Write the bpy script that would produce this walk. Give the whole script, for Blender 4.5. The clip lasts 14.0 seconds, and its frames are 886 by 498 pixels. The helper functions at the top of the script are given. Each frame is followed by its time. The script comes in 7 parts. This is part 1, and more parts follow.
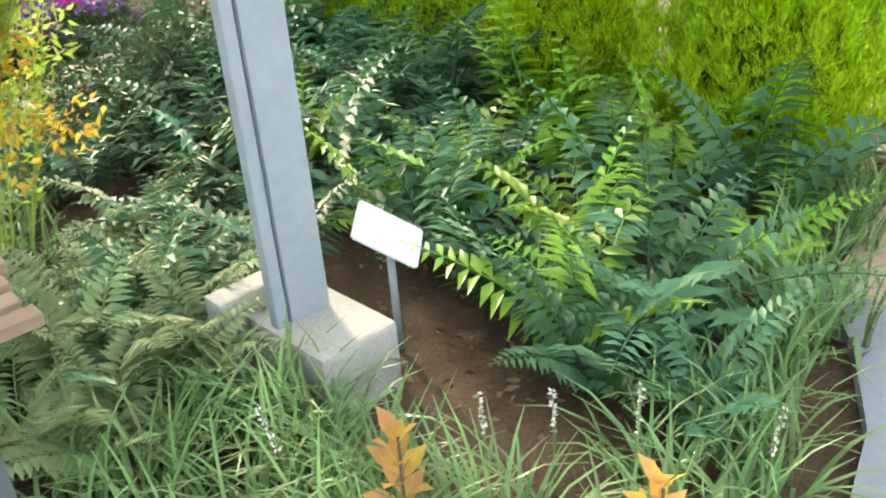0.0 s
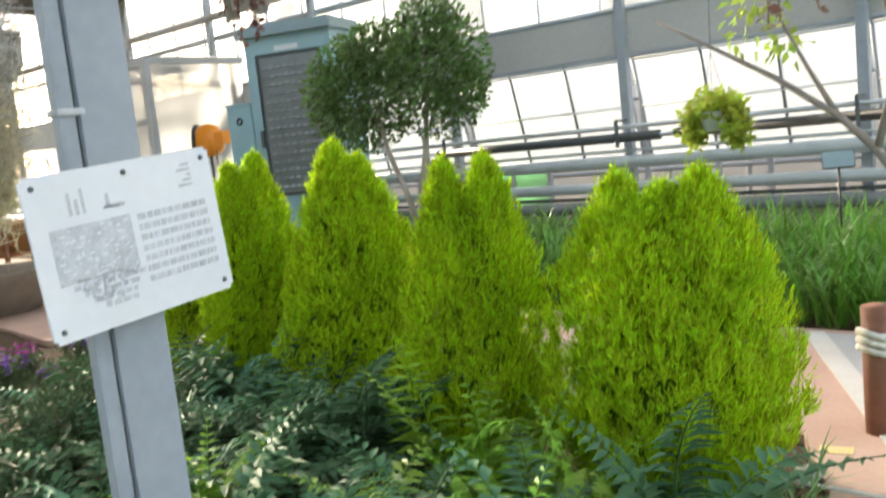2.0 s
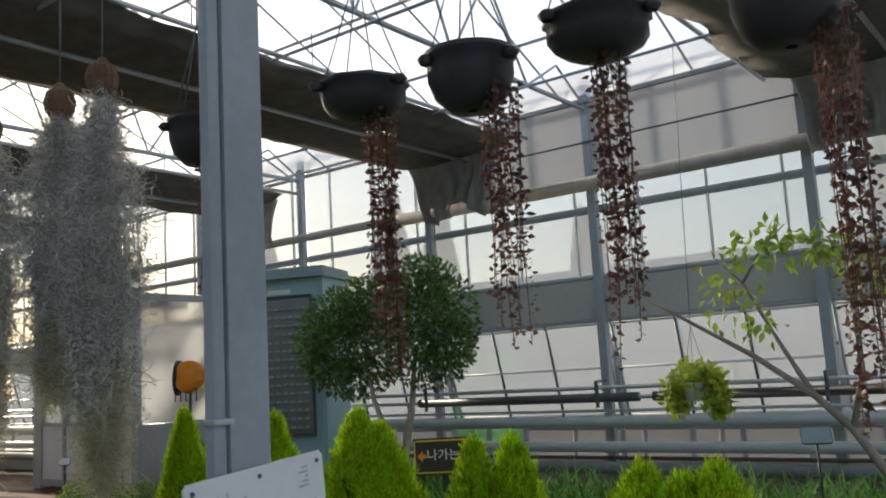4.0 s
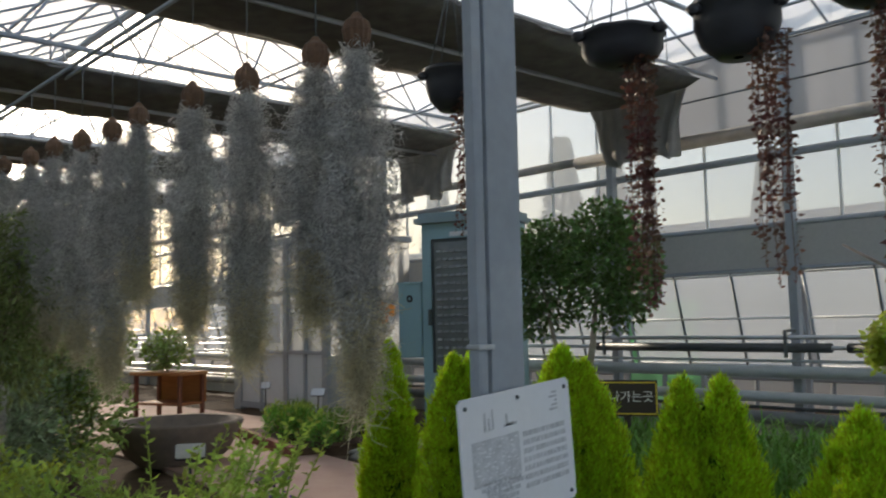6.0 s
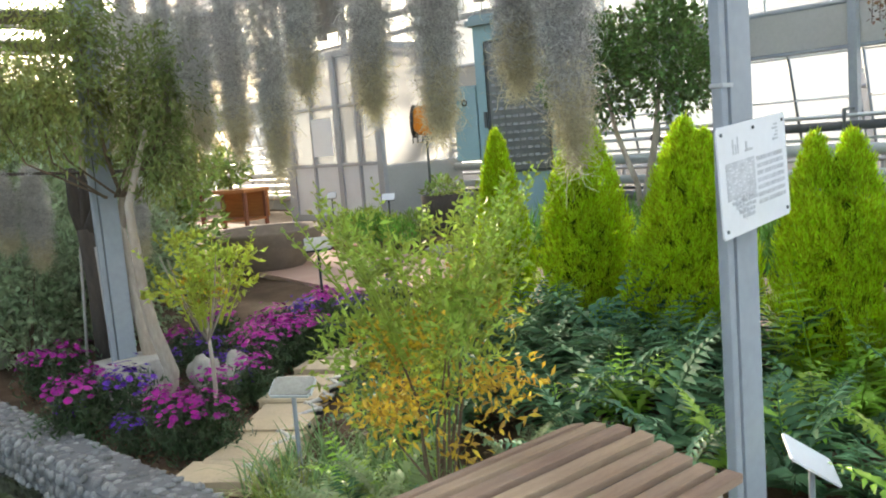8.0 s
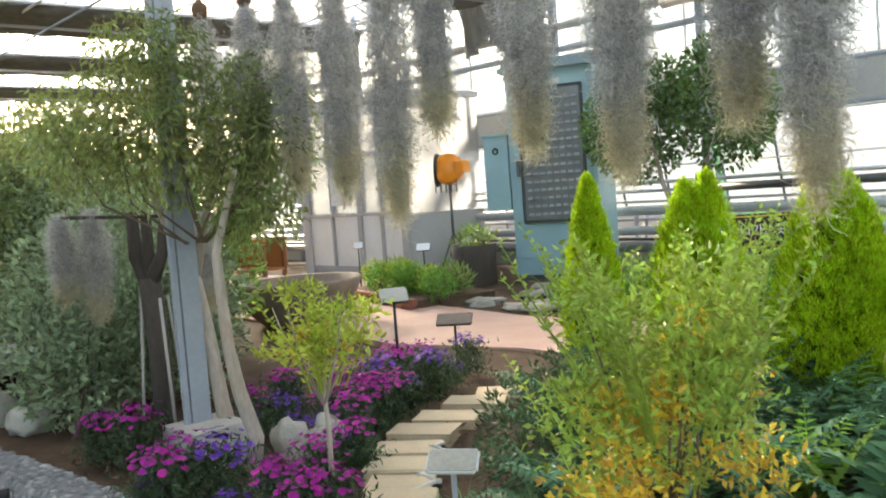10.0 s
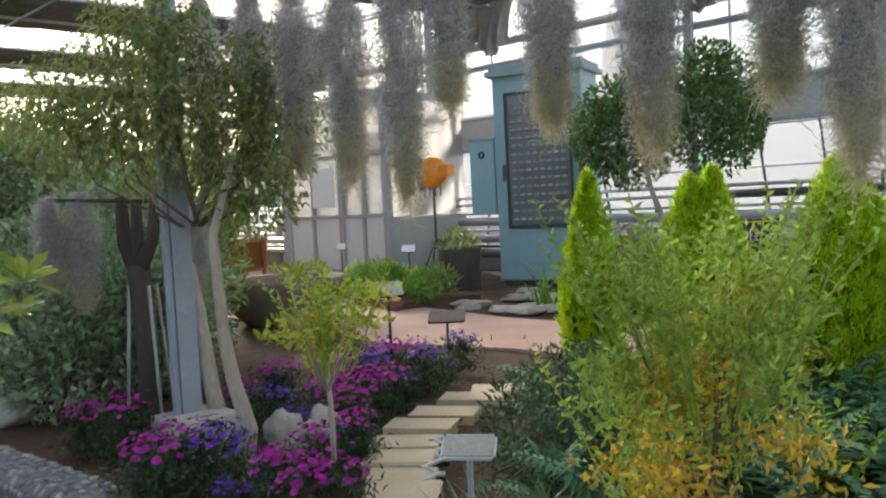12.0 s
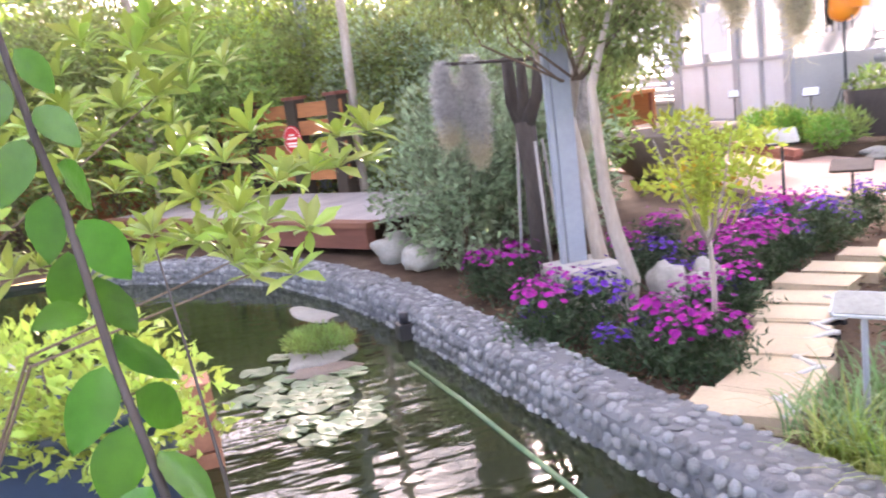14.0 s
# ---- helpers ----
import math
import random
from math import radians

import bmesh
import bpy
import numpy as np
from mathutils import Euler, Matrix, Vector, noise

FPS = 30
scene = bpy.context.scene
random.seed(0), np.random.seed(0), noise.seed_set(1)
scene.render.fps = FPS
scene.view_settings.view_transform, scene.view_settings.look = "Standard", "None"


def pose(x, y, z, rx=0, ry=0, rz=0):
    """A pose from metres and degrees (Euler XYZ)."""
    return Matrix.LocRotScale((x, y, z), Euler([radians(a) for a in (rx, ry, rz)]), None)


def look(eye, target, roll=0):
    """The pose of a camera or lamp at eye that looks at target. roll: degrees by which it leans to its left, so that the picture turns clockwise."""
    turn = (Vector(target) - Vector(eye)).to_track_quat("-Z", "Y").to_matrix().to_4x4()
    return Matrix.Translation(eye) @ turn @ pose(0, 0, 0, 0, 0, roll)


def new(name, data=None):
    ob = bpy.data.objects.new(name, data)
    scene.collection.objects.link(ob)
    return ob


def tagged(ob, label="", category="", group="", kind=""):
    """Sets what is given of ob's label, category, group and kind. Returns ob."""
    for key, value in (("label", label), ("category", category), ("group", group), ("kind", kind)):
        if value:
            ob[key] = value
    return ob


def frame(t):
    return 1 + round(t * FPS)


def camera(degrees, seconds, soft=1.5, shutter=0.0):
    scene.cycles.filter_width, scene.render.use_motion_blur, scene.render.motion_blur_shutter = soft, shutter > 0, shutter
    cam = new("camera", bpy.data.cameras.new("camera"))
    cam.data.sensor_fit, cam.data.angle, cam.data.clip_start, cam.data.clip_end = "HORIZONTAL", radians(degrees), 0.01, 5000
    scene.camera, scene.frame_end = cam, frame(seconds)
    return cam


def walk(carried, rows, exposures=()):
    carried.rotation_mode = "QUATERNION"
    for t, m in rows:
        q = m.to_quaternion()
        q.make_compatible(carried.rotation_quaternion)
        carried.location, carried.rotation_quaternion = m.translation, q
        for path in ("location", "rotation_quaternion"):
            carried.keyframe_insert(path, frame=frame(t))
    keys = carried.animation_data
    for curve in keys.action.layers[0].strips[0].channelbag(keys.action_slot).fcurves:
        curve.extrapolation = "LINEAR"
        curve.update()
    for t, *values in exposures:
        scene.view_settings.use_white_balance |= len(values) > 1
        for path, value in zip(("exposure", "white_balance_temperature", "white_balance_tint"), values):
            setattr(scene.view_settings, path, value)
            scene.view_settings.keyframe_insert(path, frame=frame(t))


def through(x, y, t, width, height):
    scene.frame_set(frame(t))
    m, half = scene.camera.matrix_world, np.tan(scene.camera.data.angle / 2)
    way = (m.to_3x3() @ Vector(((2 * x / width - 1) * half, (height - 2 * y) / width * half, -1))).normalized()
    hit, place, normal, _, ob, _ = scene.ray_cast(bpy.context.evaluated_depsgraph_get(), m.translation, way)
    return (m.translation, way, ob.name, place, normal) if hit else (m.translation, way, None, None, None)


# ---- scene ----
cam = camera(53.6, 14.0, soft=1.9, shutter=0.3)
PATH = [
    (0, (0.321, 0.929, 1.364), (-0.996, 2.127, 0.453), -4.7),
    (0.5, (0.297, 0.947, 1.38), (-0.963, 2.242, 0.523), -4.5),
    (1, (0.242, 0.966, 1.399), (-1.036, 2.397, 0.834), -4.6),
    (1.5, (0.269, 0.982, 1.428), (-1.042, 2.443, 1.046), -5.4),
    (2, (0.311, 1.032, 1.454), (-0.982, 2.538, 1.208), -6.1),
    (2.5, (0.279, 0.95, 1.533), (-0.906, 2.56, 1.564), -6.1),
    (5, (0.27, 0.417, 1.68), (-0.967, 1.963, 1.962), -1.6),
    (5.5, (0.246, 0.367, 1.658), (-1.135, 1.8, 1.863), -1.1),
    (6, (0.212, 0.333, 1.652), (-1.266, 1.67, 1.819), -1.2),
    (6.5, (0.181, 0.263, 1.611), (-1.409, 1.475, 1.689), -1.9),
    (7, (0.18, 0.005, 1.584), (-1.438, 1.18, 1.608), -3.1),
    (7.5, (0.12, -0.27, 1.511), (-1.495, 0.907, 1.427), -3.4),
    (8, (0.034, -0.447, 1.499), (-1.473, 0.844, 1.25), -4.7),
    (10.5, (-0.982, -0.717, 1.498), (-2.442, 0.65, 1.471), -3.7),
    (11, (-1.02, -0.724, 1.521), (-2.46, 0.661, 1.613), -3.6),
    (11.5, (-1.032, -0.741, 1.438), (-2.473, 0.646, 1.448), -3.8),
    (12, (-1.05, -0.76, 1.375), (-2.489, 0.625, 1.263), -3.0),
    (12.5, (-1.03, -0.789, 1.338), (-2.546, 0.493, 1.093), -2.3),
    (13, (-1.021, -0.784, 1.319), (-2.662, 0.302, 0.962), -2.7),
    (13.5, (-0.998, -0.767, 1.339), (-2.769, 0.081, 0.958), -4.2),
    (14, (-1.018, -0.701, 1.355), (-2.891, -0.1, 0.994), -7.2),
]
walk(cam, [(t, look(eye, target, roll)) for t, eye, target, roll in PATH], [(0, 3.16, 7300, 8), (1.0, 3.06, 7300, 8), (1.5, 2.66, 7200, 9), (2, 2.51, 7200, 9), (2.6, 1.76, 7000, 9), (4.8, 0.96, 6700, 10), (6, 0.90, 6700, 10), (6.8, 1.38, 7000, 10), (7.5, 1.66, 7100, 10), (8.0, 2.56, 7100, 10), (8.3, 2.66, 7200, 10), (10.2, 2.61, 7000, 10), (10.5, 2.61, 6900, 10), (10.75, 1.46, 6900, 10), (11.0, 1.06, 6900, 10), (11.5, 1.28, 6850, 11), (12, 2.01, 6650, 13), (12.5, 2.81, 6650, 20), (13, 3.46, 6550, 29), (14, 3.62, 6600, 36)])
# ---- light ----
SUN = Vector((-0.90, 0.31, 0.30)).normalized()
world = bpy.data.worlds.new("world")
scene.world = world
world.use_nodes = True
wn = world.node_tree.nodes
sky = wn.new("ShaderNodeTexSky")
sky.sky_type = 'NISHITA'
sky.sun_disc = False
sky.sun_elevation = math.asin(SUN.z)
sky.sun_rotation = math.atan2(SUN.x, SUN.y)
sky.air_density = 1.0
sky.dust_density = 1.2
wn["Background"].inputs[1].default_value = 0.15
world.node_tree.links.new(sky.outputs[0], wn["Background"].inputs[0])
sun = new("sun", bpy.data.lights.new("sun", 'SUN'))
sun.data.energy = 2.2
sun.data.angle = radians(6)
sun.data.color = (1.0, 0.88, 0.72)
sun.matrix_world = look(SUN * 50, (0, 0, 0))

# ---- materials ----
RNG = np.random.RandomState(7)


def mat(name, colour, rough=0.6, vary=0.25, scale=8.0, fine=90.0, bump=0.3, metal=0.0, second=None, mix=0.5, spread=0.0, through=0.0, island=0.0, spec=0.5, stretch=(1, 1, 1)):
    """A procedural surface: a base colour with large and fine variation, relief, and for leaves light that passes through."""
    m = bpy.data.materials.new(name)
    m.use_nodes = True
    nt = m.node_tree
    n, l = nt.nodes, nt.links
    b = n["Principled BSDF"]
    b.inputs["Roughness"].default_value = rough
    b.inputs["Metallic"].default_value = metal
    b.inputs["Specular IOR Level"].default_value = spec
    tc = n.new("ShaderNodeTexCoord")
    mp = n.new("ShaderNodeMapping")
    mp.inputs["Scale"].default_value = stretch
    l.new(tc.outputs["Object"], mp.inputs[0])
    big = n.new("ShaderNodeTexNoise")
    big.inputs["Scale"].default_value = scale
    big.inputs["Detail"].default_value = 4
    small = n.new("ShaderNodeTexNoise")
    small.inputs["Scale"].default_value = fine
    small.inputs["Detail"].default_value = 3
    l.new(mp.outputs[0], big.inputs["Vector"])
    l.new(mp.outputs[0], small.inputs["Vector"])
    ramp = n.new("ShaderNodeValToRGB")
    ramp.color_ramp.elements[0].position = 0.5 - 0.5 * (1 - mix) * 0.6 - 0.05
    ramp.color_ramp.elements[1].position = 0.5 + 0.25
    sec = second or tuple(c * (1 - vary) for c in colour)
    ramp.color_ramp.elements[0].color = (*colour, 1)
    ramp.color_ramp.elements[1].color = (*sec, 1)
    l.new(big.outputs["Fac"], ramp.inputs[0])
    val = n.new("ShaderNodeMath")
    val.operation = 'MULTIPLY_ADD'
    val.inputs[1].default_value = vary * 1.6
    val.inputs[2].default_value = 1 - vary * 0.8
    l.new(small.outputs["Fac"], val.inputs[0])
    hsv = n.new("ShaderNodeHueSaturation")
    l.new(ramp.outputs[0], hsv.inputs["Color"])
    last = val.outputs[0]
    if spread or island:
        src = n.new("ShaderNodeNewGeometry").outputs["Random Per Island"] if island else n.new("ShaderNodeObjectInfo").outputs["Random"]
        amount = island or spread
        r = n.new("ShaderNodeMath")
        r.operation = 'MULTIPLY_ADD'
        r.inputs[1].default_value = amount
        r.inputs[2].default_value = 1 - amount / 2
        l.new(src, r.inputs[0])
        mu = n.new("ShaderNodeMath")
        mu.operation = 'MULTIPLY'
        l.new(r.outputs[0], mu.inputs[0])
        l.new(last, mu.inputs[1])
        last = mu.outputs[0]
        h = n.new("ShaderNodeMath")
        h.operation = 'MULTIPLY_ADD'
        h.inputs[1].default_value = amount * 0.05
        h.inputs[2].default_value = 0.5 - amount * 0.025
        l.new(src, h.inputs[0])
        l.new(h.outputs[0], hsv.inputs["Hue"])
    l.new(last, hsv.inputs["Value"])
    l.new(hsv.outputs[0], b.inputs["Base Color"])
    if bump:
        bp = n.new("ShaderNodeBump")
        bp.inputs["Strength"].default_value = bump
        bp.inputs["Distance"].default_value = 0.004
        l.new(small.outputs["Fac"], bp.inputs["Height"])
        l.new(bp.outputs[0], b.inputs["Normal"])
    if through:
        tr = n.new("ShaderNodeBsdfTranslucent")
        l.new(hsv.outputs[0], tr.inputs[0])
        mx = n.new("ShaderNodeMixShader")
        mx.inputs[0].default_value = through
        l.new(b.outputs[0], mx.inputs[1])
        l.new(tr.outputs[0], mx.inputs[2])
        l.new(mx.outputs[0], n["Material Output"].inputs[0])
    return m


def film(name, colour, clear, rough=0.4, glow=0.0):
    """Thin greenhouse sheet: part of the light goes straight through, the rest is scattered."""
    m = bpy.data.materials.new(name)
    m.use_nodes = True
    n, l = m.node_tree.nodes, m.node_tree.links
    n.remove(n["Principled BSDF"])
    noi = n.new("ShaderNodeTexNoise")
    noi.inputs["Scale"].default_value = 1.3
    noi.inputs["Detail"].default_value = 5
    ramp = n.new("ShaderNodeValToRGB")
    ramp.color_ramp.elements[0].color = (*[c * 0.86 for c in colour], 1)
    ramp.color_ramp.elements[1].color = (*colour, 1)
    l.new(noi.outputs["Fac"], ramp.inputs[0])
    tl = n.new("ShaderNodeBsdfTranslucent")
    l.new(ramp.outputs[0], tl.inputs[0])
    tp = n.new("ShaderNodeBsdfTransparent")
    mx = n.new("ShaderNodeMixShader")
    mx.inputs[0].default_value = clear
    l.new(tl.outputs[0], mx.inputs[1])
    l.new(tp.outputs[0], mx.inputs[2])
    gl = n.new("ShaderNodeBsdfGlossy")
    gl.inputs["Roughness"].default_value = rough
    mg = n.new("ShaderNodeMixShader")
    mg.inputs[0].default_value = 0.05
    l.new(mx.outputs[0], mg.inputs[1])
    l.new(gl.outputs[0], mg.inputs[2])
    last = mg
    if glow:
        rf = n.new("ShaderNodeBsdfRefraction")
        rf.inputs["Roughness"].default_value = 0.42
        rf.inputs["IOR"].default_value = 1.12
        last = n.new("ShaderNodeMixShader")
        last.inputs[0].default_value = glow
        l.new(mg.outputs[0], last.inputs[1])
        l.new(rf.outputs[0], last.inputs[2])
    l.new(last.outputs[0], n["Material Output"].inputs[0])
    return m


def water_mat():
    m = bpy.data.materials.new("pond water")
    m.use_nodes = True
    n, l = m.node_tree.nodes, m.node_tree.links
    b = n["Principled BSDF"]
    b.inputs["Base Color"].default_value = (0.03, 0.038, 0.014, 1)
    b.inputs["Roughness"].default_value = 0.03
    b.inputs["IOR"].default_value = 1.33
    b.inputs["Transmission Weight"].default_value = 0.3
    tc = n.new("ShaderNodeTexCoord")
    mp = n.new("ShaderNodeMapping")
    mp.inputs["Scale"].default_value = (2.6, 1.0, 1.0)
    mp.inputs["Rotation"].default_value = (0, 0, radians(-14))
    l.new(tc.outputs["Object"], mp.inputs[0])
    w = n.new("ShaderNodeTexNoise")
    w.inputs["Scale"].default_value = 4.2
    w.inputs["Detail"].default_value = 1.5
    l.new(mp.outputs[0], w.inputs["Vector"])
    bp = n.new("ShaderNodeBump")
    bp.inputs["Strength"].default_value = 0.3
    bp.inputs["Distance"].default_value = 0.012
    l.new(w.outputs["Fac"], bp.inputs["Height"])
    l.new(bp.outputs[0], b.inputs["Normal"])
    return m


M = dict(
    soil=mat("soil", (0.075, 0.05, 0.034), 0.95, 0.6, 4, 70, 1.0, second=(0.13, 0.09, 0.06), spec=0.1),
    paver=mat("terracotta paving", (0.47, 0.31, 0.25), 0.85, 0.14, 2.2, 45, 0.4, second=(0.54, 0.38, 0.31), spec=0.2),
    slate=mat("grey blue paving", (0.27, 0.30, 0.34), 0.7, 0.2, 2.0, 40, 0.4),
    kerbstone=mat("pale concrete strip", (0.60, 0.58, 0.55), 0.85, 0.15, 3, 50, 0.4),
    steel=mat("grey painted steel", (0.31, 0.34, 0.375), 0.45, 0.16, 3, 25, 0.06, second=(0.25, 0.28, 0.315)),
    steel_dark=mat("dark steel", (0.10, 0.115, 0.12), 0.5, 0.2, 4, 30, 0.1),
    galv=mat("galvanised steel", (0.48, 0.50, 0.52), 0.38, 0.18, 5, 40, 0.05, metal=0.6),
    alu=mat("white aluminium", (0.68, 0.70, 0.71), 0.4, 0.08, 3, 30, 0.05),
    pipe=mat("dark pipe", (0.07, 0.075, 0.08), 0.45, 0.3, 4, 30, 0.1),
    pipe_mid=mat("grey lagged pipe", (0.17, 0.18, 0.185), 0.6, 0.25, 4, 30, 0.2),
    lobby_grey=mat("grey painted frame", (0.36, 0.37, 0.39), 0.45, 0.12, 3, 30, 0.05),
    pipe_grey=mat("grey heating pipe", (0.40, 0.43, 0.44), 0.4, 0.15, 4, 30, 0.1),
    panel=mat("grey wall panel", (0.42, 0.42, 0.41), 0.7, 0.12, 1.2, 25, 0.1),
    shade=mat("grey shade cloth", (0.17, 0.165, 0.15), 0.95, 0.35, 5, 160, 0.8, second=(0.11, 0.105, 0.10), spec=0.1),
    cloth_pale=mat("pale folded cloth", (0.46, 0.45, 0.43), 0.9, 0.25, 6, 120, 0.6, through=0.2),
    roof=film("roof film", (0.92, 0.93, 0.95), 0.45, 0.4, 0.3),
    screen=film("milky screen", (0.52, 0.54, 0.58), 0.10),
    glass=film("window pane", (0.50, 0.53, 0.55), 0.46, 0.05),
    hazy=film("dusty pane", (0.46, 0.48, 0.50), 0.42),
    greenpane=film("green pane", (0.35, 0.75, 0.42), 0.3),
    cabinet=mat("light blue enamel", (0.30, 0.47, 0.52), 0.4, 0.08, 1.5, 30, 0.05, second=(0.27, 0.43, 0.49)),
    cabinet_top=mat("grey blue enamel", (0.24, 0.33, 0.36), 0.45, 0.12, 2, 30, 0.05),
    mesh_grey=mat("grey louvre", (0.25, 0.27, 0.28), 0.45, 0.2, 5, 40, 0.1, metal=0.4),
    orange=mat("orange plastic", (0.85, 0.28, 0.02), 0.35, 0.1, 4, 40, 0.05),
    black=mat("black plastic", (0.018, 0.018, 0.02), 0.4, 0.3, 5, 50, 0.1),
    white=mat("white board", (0.72, 0.73, 0.76), 0.35, 0.06, 3, 40, 0.03),
    ink=mat("faded grey print", (0.43, 0.44, 0.47), 0.5, 0.4, 30, 160, 0.0, second=(0.60, 0.61, 0.64)),
    ink_dark=mat("grey lettering", (0.40, 0.41, 0.44), 0.5, 0.4, 30, 160, 0.0, second=(0.55, 0.56, 0.58)),
    signboard=mat("dark brown board", (0.05, 0.035, 0.022), 0.6, 0.3, 4, 60, 0.3),
    yellow=mat("yellow paint", (0.75, 0.55, 0.05), 0.6, 0.15, 10, 80, 0.1),
    cream=mat("cream lettering", (0.85, 0.83, 0.75), 0.6, 0.05),
    concrete=mat("concrete", (0.48, 0.46, 0.42), 0.9, 0.25, 5, 70, 0.8, second=(0.38, 0.37, 0.30)),
    stone=mat("warm grey rock", (0.40, 0.38, 0.33), 0.9, 0.3, 4, 40, 1.0, second=(0.28, 0.27, 0.22), spread=0.3),
    slab=mat("sand coloured slab", (0.62, 0.50, 0.33), 0.85, 0.18, 6, 60, 0.6, second=(0.52, 0.42, 0.28), spread=0.15),
    pebble=mat("grey river pebble", (0.10, 0.105, 0.105), 0.6, 0.25, 12, 70, 0.3, second=(0.33, 0.335, 0.325), spread=0.8),
    pebble_mass=mat("grey river pebbles", (0.10, 0.105, 0.105), 0.6, 0.25, 12, 70, 0.3, second=(0.33, 0.335, 0.325), island=0.8),
    mortar=mat("grey mortar", (0.18, 0.185, 0.19), 0.95, 0.25, 6, 60, 0.8),
    water=water_mat(),
    mud=mat("pond bed", (0.03, 0.033, 0.02), 0.9, 0.4, 3, 30, 0.5),
    bridge=mat("red brown timber", (0.22, 0.085, 0.05), 0.7, 0.25, 3, 60, 0.4, stretch=(1, 8, 8), spread=0.25),
    deck=mat("weathered brown timber", (0.37, 0.26, 0.18), 0.7, 0.3, 3, 50, 0.5, second=(0.22, 0.14, 0.09), stretch=(10, 1, 10), spread=0.3),
    deckgrey=mat("grey boards", (0.44, 0.40, 0.37), 0.8, 0.2, 3, 50, 0.4, spread=0.2),
    planter=mat("orange brown wood", (0.42, 0.17, 0.06), 0.7, 0.25, 4, 60, 0.4, stretch=(1, 1, 8), spread=0.25),
    brick=mat("brick", (0.32, 0.13, 0.08), 0.9, 0.25, 8, 60, 0.6, spread=0.4),
    rope=mat("white rope", (0.70, 0.68, 0.62), 0.9, 0.2, 30, 120, 0.8),
    bark_pale=mat("pale smooth bark", (0.33, 0.26, 0.20), 0.75, 0.4, 6, 50, 0.6, second=(0.50, 0.45, 0.39), stretch=(1, 1, 0.3)),
    bark_grey=mat("grey brown bark", (0.20, 0.165, 0.14), 0.85, 0.35, 8, 60, 0.6, second=(0.30, 0.26, 0.23), stretch=(1, 1, 0.3)),
    bark_dark=mat("dark bark", (0.075, 0.06, 0.05), 0.9, 0.4, 8, 60, 0.9, stretch=(1, 1, 0.3)),
    twig=mat("brown twig", (0.16, 0.11, 0.07), 0.8, 0.3, 10, 60, 0.4),
    thuja=mat("yellow green thuja", (0.54, 0.71, 0.03), 0.7, 0.2, 3, 30, 0, second=(0.39, 0.60, 0.025), through=0.42, island=0.9, spec=0.2),
    # thuja green darkened to imitate the shade deep between the sprays
    thuja_shade=mat("green darkened for inner thuja shade", (0.075, 0.14, 0.012), 1.0, 0.5, 9, 60, 0.8, spec=0.0),
    fern_dark=mat("dark fern green", (0.095, 0.225, 0.11), 0.55, 0.25, 6, 40, 0.1, through=0.22, spread=0.8, spec=0.22),
    fern_pale=mat("pale dull fern green", (0.31, 0.43, 0.21), 0.6, 0.25, 6, 40, 0.1, through=0.35, spread=0.5, spec=0.2),
    young=mat("yellow green young leaves", (0.40, 0.54, 0.08), 0.5, 0.25, 5, 40, 0, second=(0.54, 0.56, 0.08), through=0.4, island=0.7),
    greypave=mat("light grey paving", (0.43, 0.44, 0.45), 0.8, 0.15, 2.5, 45, 0.4, spec=0.2),
    sticker=mat("worn pale yellow sticker", (0.72, 0.58, 0.20), 0.7, 0.3, 20, 90, 0.1, second=(0.60, 0.52, 0.33)),
    fern_bright=mat("bright fern green", (0.32, 0.58, 0.07), 0.45, 0.25, 6, 40, 0.1, through=0.4, spread=0.5),
    grass=mat("liriope green", (0.16, 0.30, 0.11), 0.45, 0.3, 2, 30, 0, second=(0.23, 0.36, 0.13), through=0.3, island=0.7),
    lily=mat("daylily green", (0.16, 0.37, 0.05), 0.45, 0.3, 2, 30, 0, through=0.3, island=0.6),
    shrub=mat("light green leaves", (0.34, 0.51, 0.10), 0.5, 0.25, 5, 40, 0, second=(0.40, 0.48, 0.07), through=0.4, island=0.7),
    shrub_gold=mat("golden autumn leaves", (0.70, 0.50, 0.06), 0.5, 0.25, 5, 40, 0, second=(0.66, 0.42, 0.06), through=0.4, island=0.7),
    olive=mat("olive green leaves", (0.18, 0.26, 0.085), 0.5, 0.25, 3, 40, 0, second=(0.28, 0.31, 0.09), through=0.3, island=0.7),
    topiary=mat("dark glossy leaves", (0.13, 0.24, 0.065), 0.45, 0.25, 4, 40, 0, through=0.2, island=0.8),
    bushgrey=mat("grey green leaves", (0.24, 0.34, 0.18), 0.5, 0.25, 3, 40, 0, second=(0.33, 0.41, 0.25), through=0.25, island=0.8),
    bushfar=mat("mid green leaves", (0.18, 0.32, 0.08), 0.5, 0.25, 3, 40, 0, second=(0.32, 0.40, 0.10), through=0.3, island=0.8),
    bigleaf=mat("fresh green leaf", (0.055, 0.19, 0.012), 0.32, 0.3, 14, 90, 0.2, through=0.2, spread=0.5),
    azalea=mat("yellow green rosette leaves", (0.20, 0.36, 0.035), 0.34, 0.2, 8, 60, 0, second=(0.40, 0.41, 0.13), through=0.3, island=0.6),
    goldleaf=mat("yellow leaf with pink edge", (0.70, 0.50, 0.08), 0.5, 0.2, 14, 60, 0, second=(0.55, 0.25, 0.14), through=0.3, spread=0.3),
    moss=mat("silver grey moss", (0.50, 0.49, 0.47), 0.9, 0.2, 5, 60, 0, second=(0.62, 0.61, 0.58), through=0.12, island=1.0, spec=0.1),
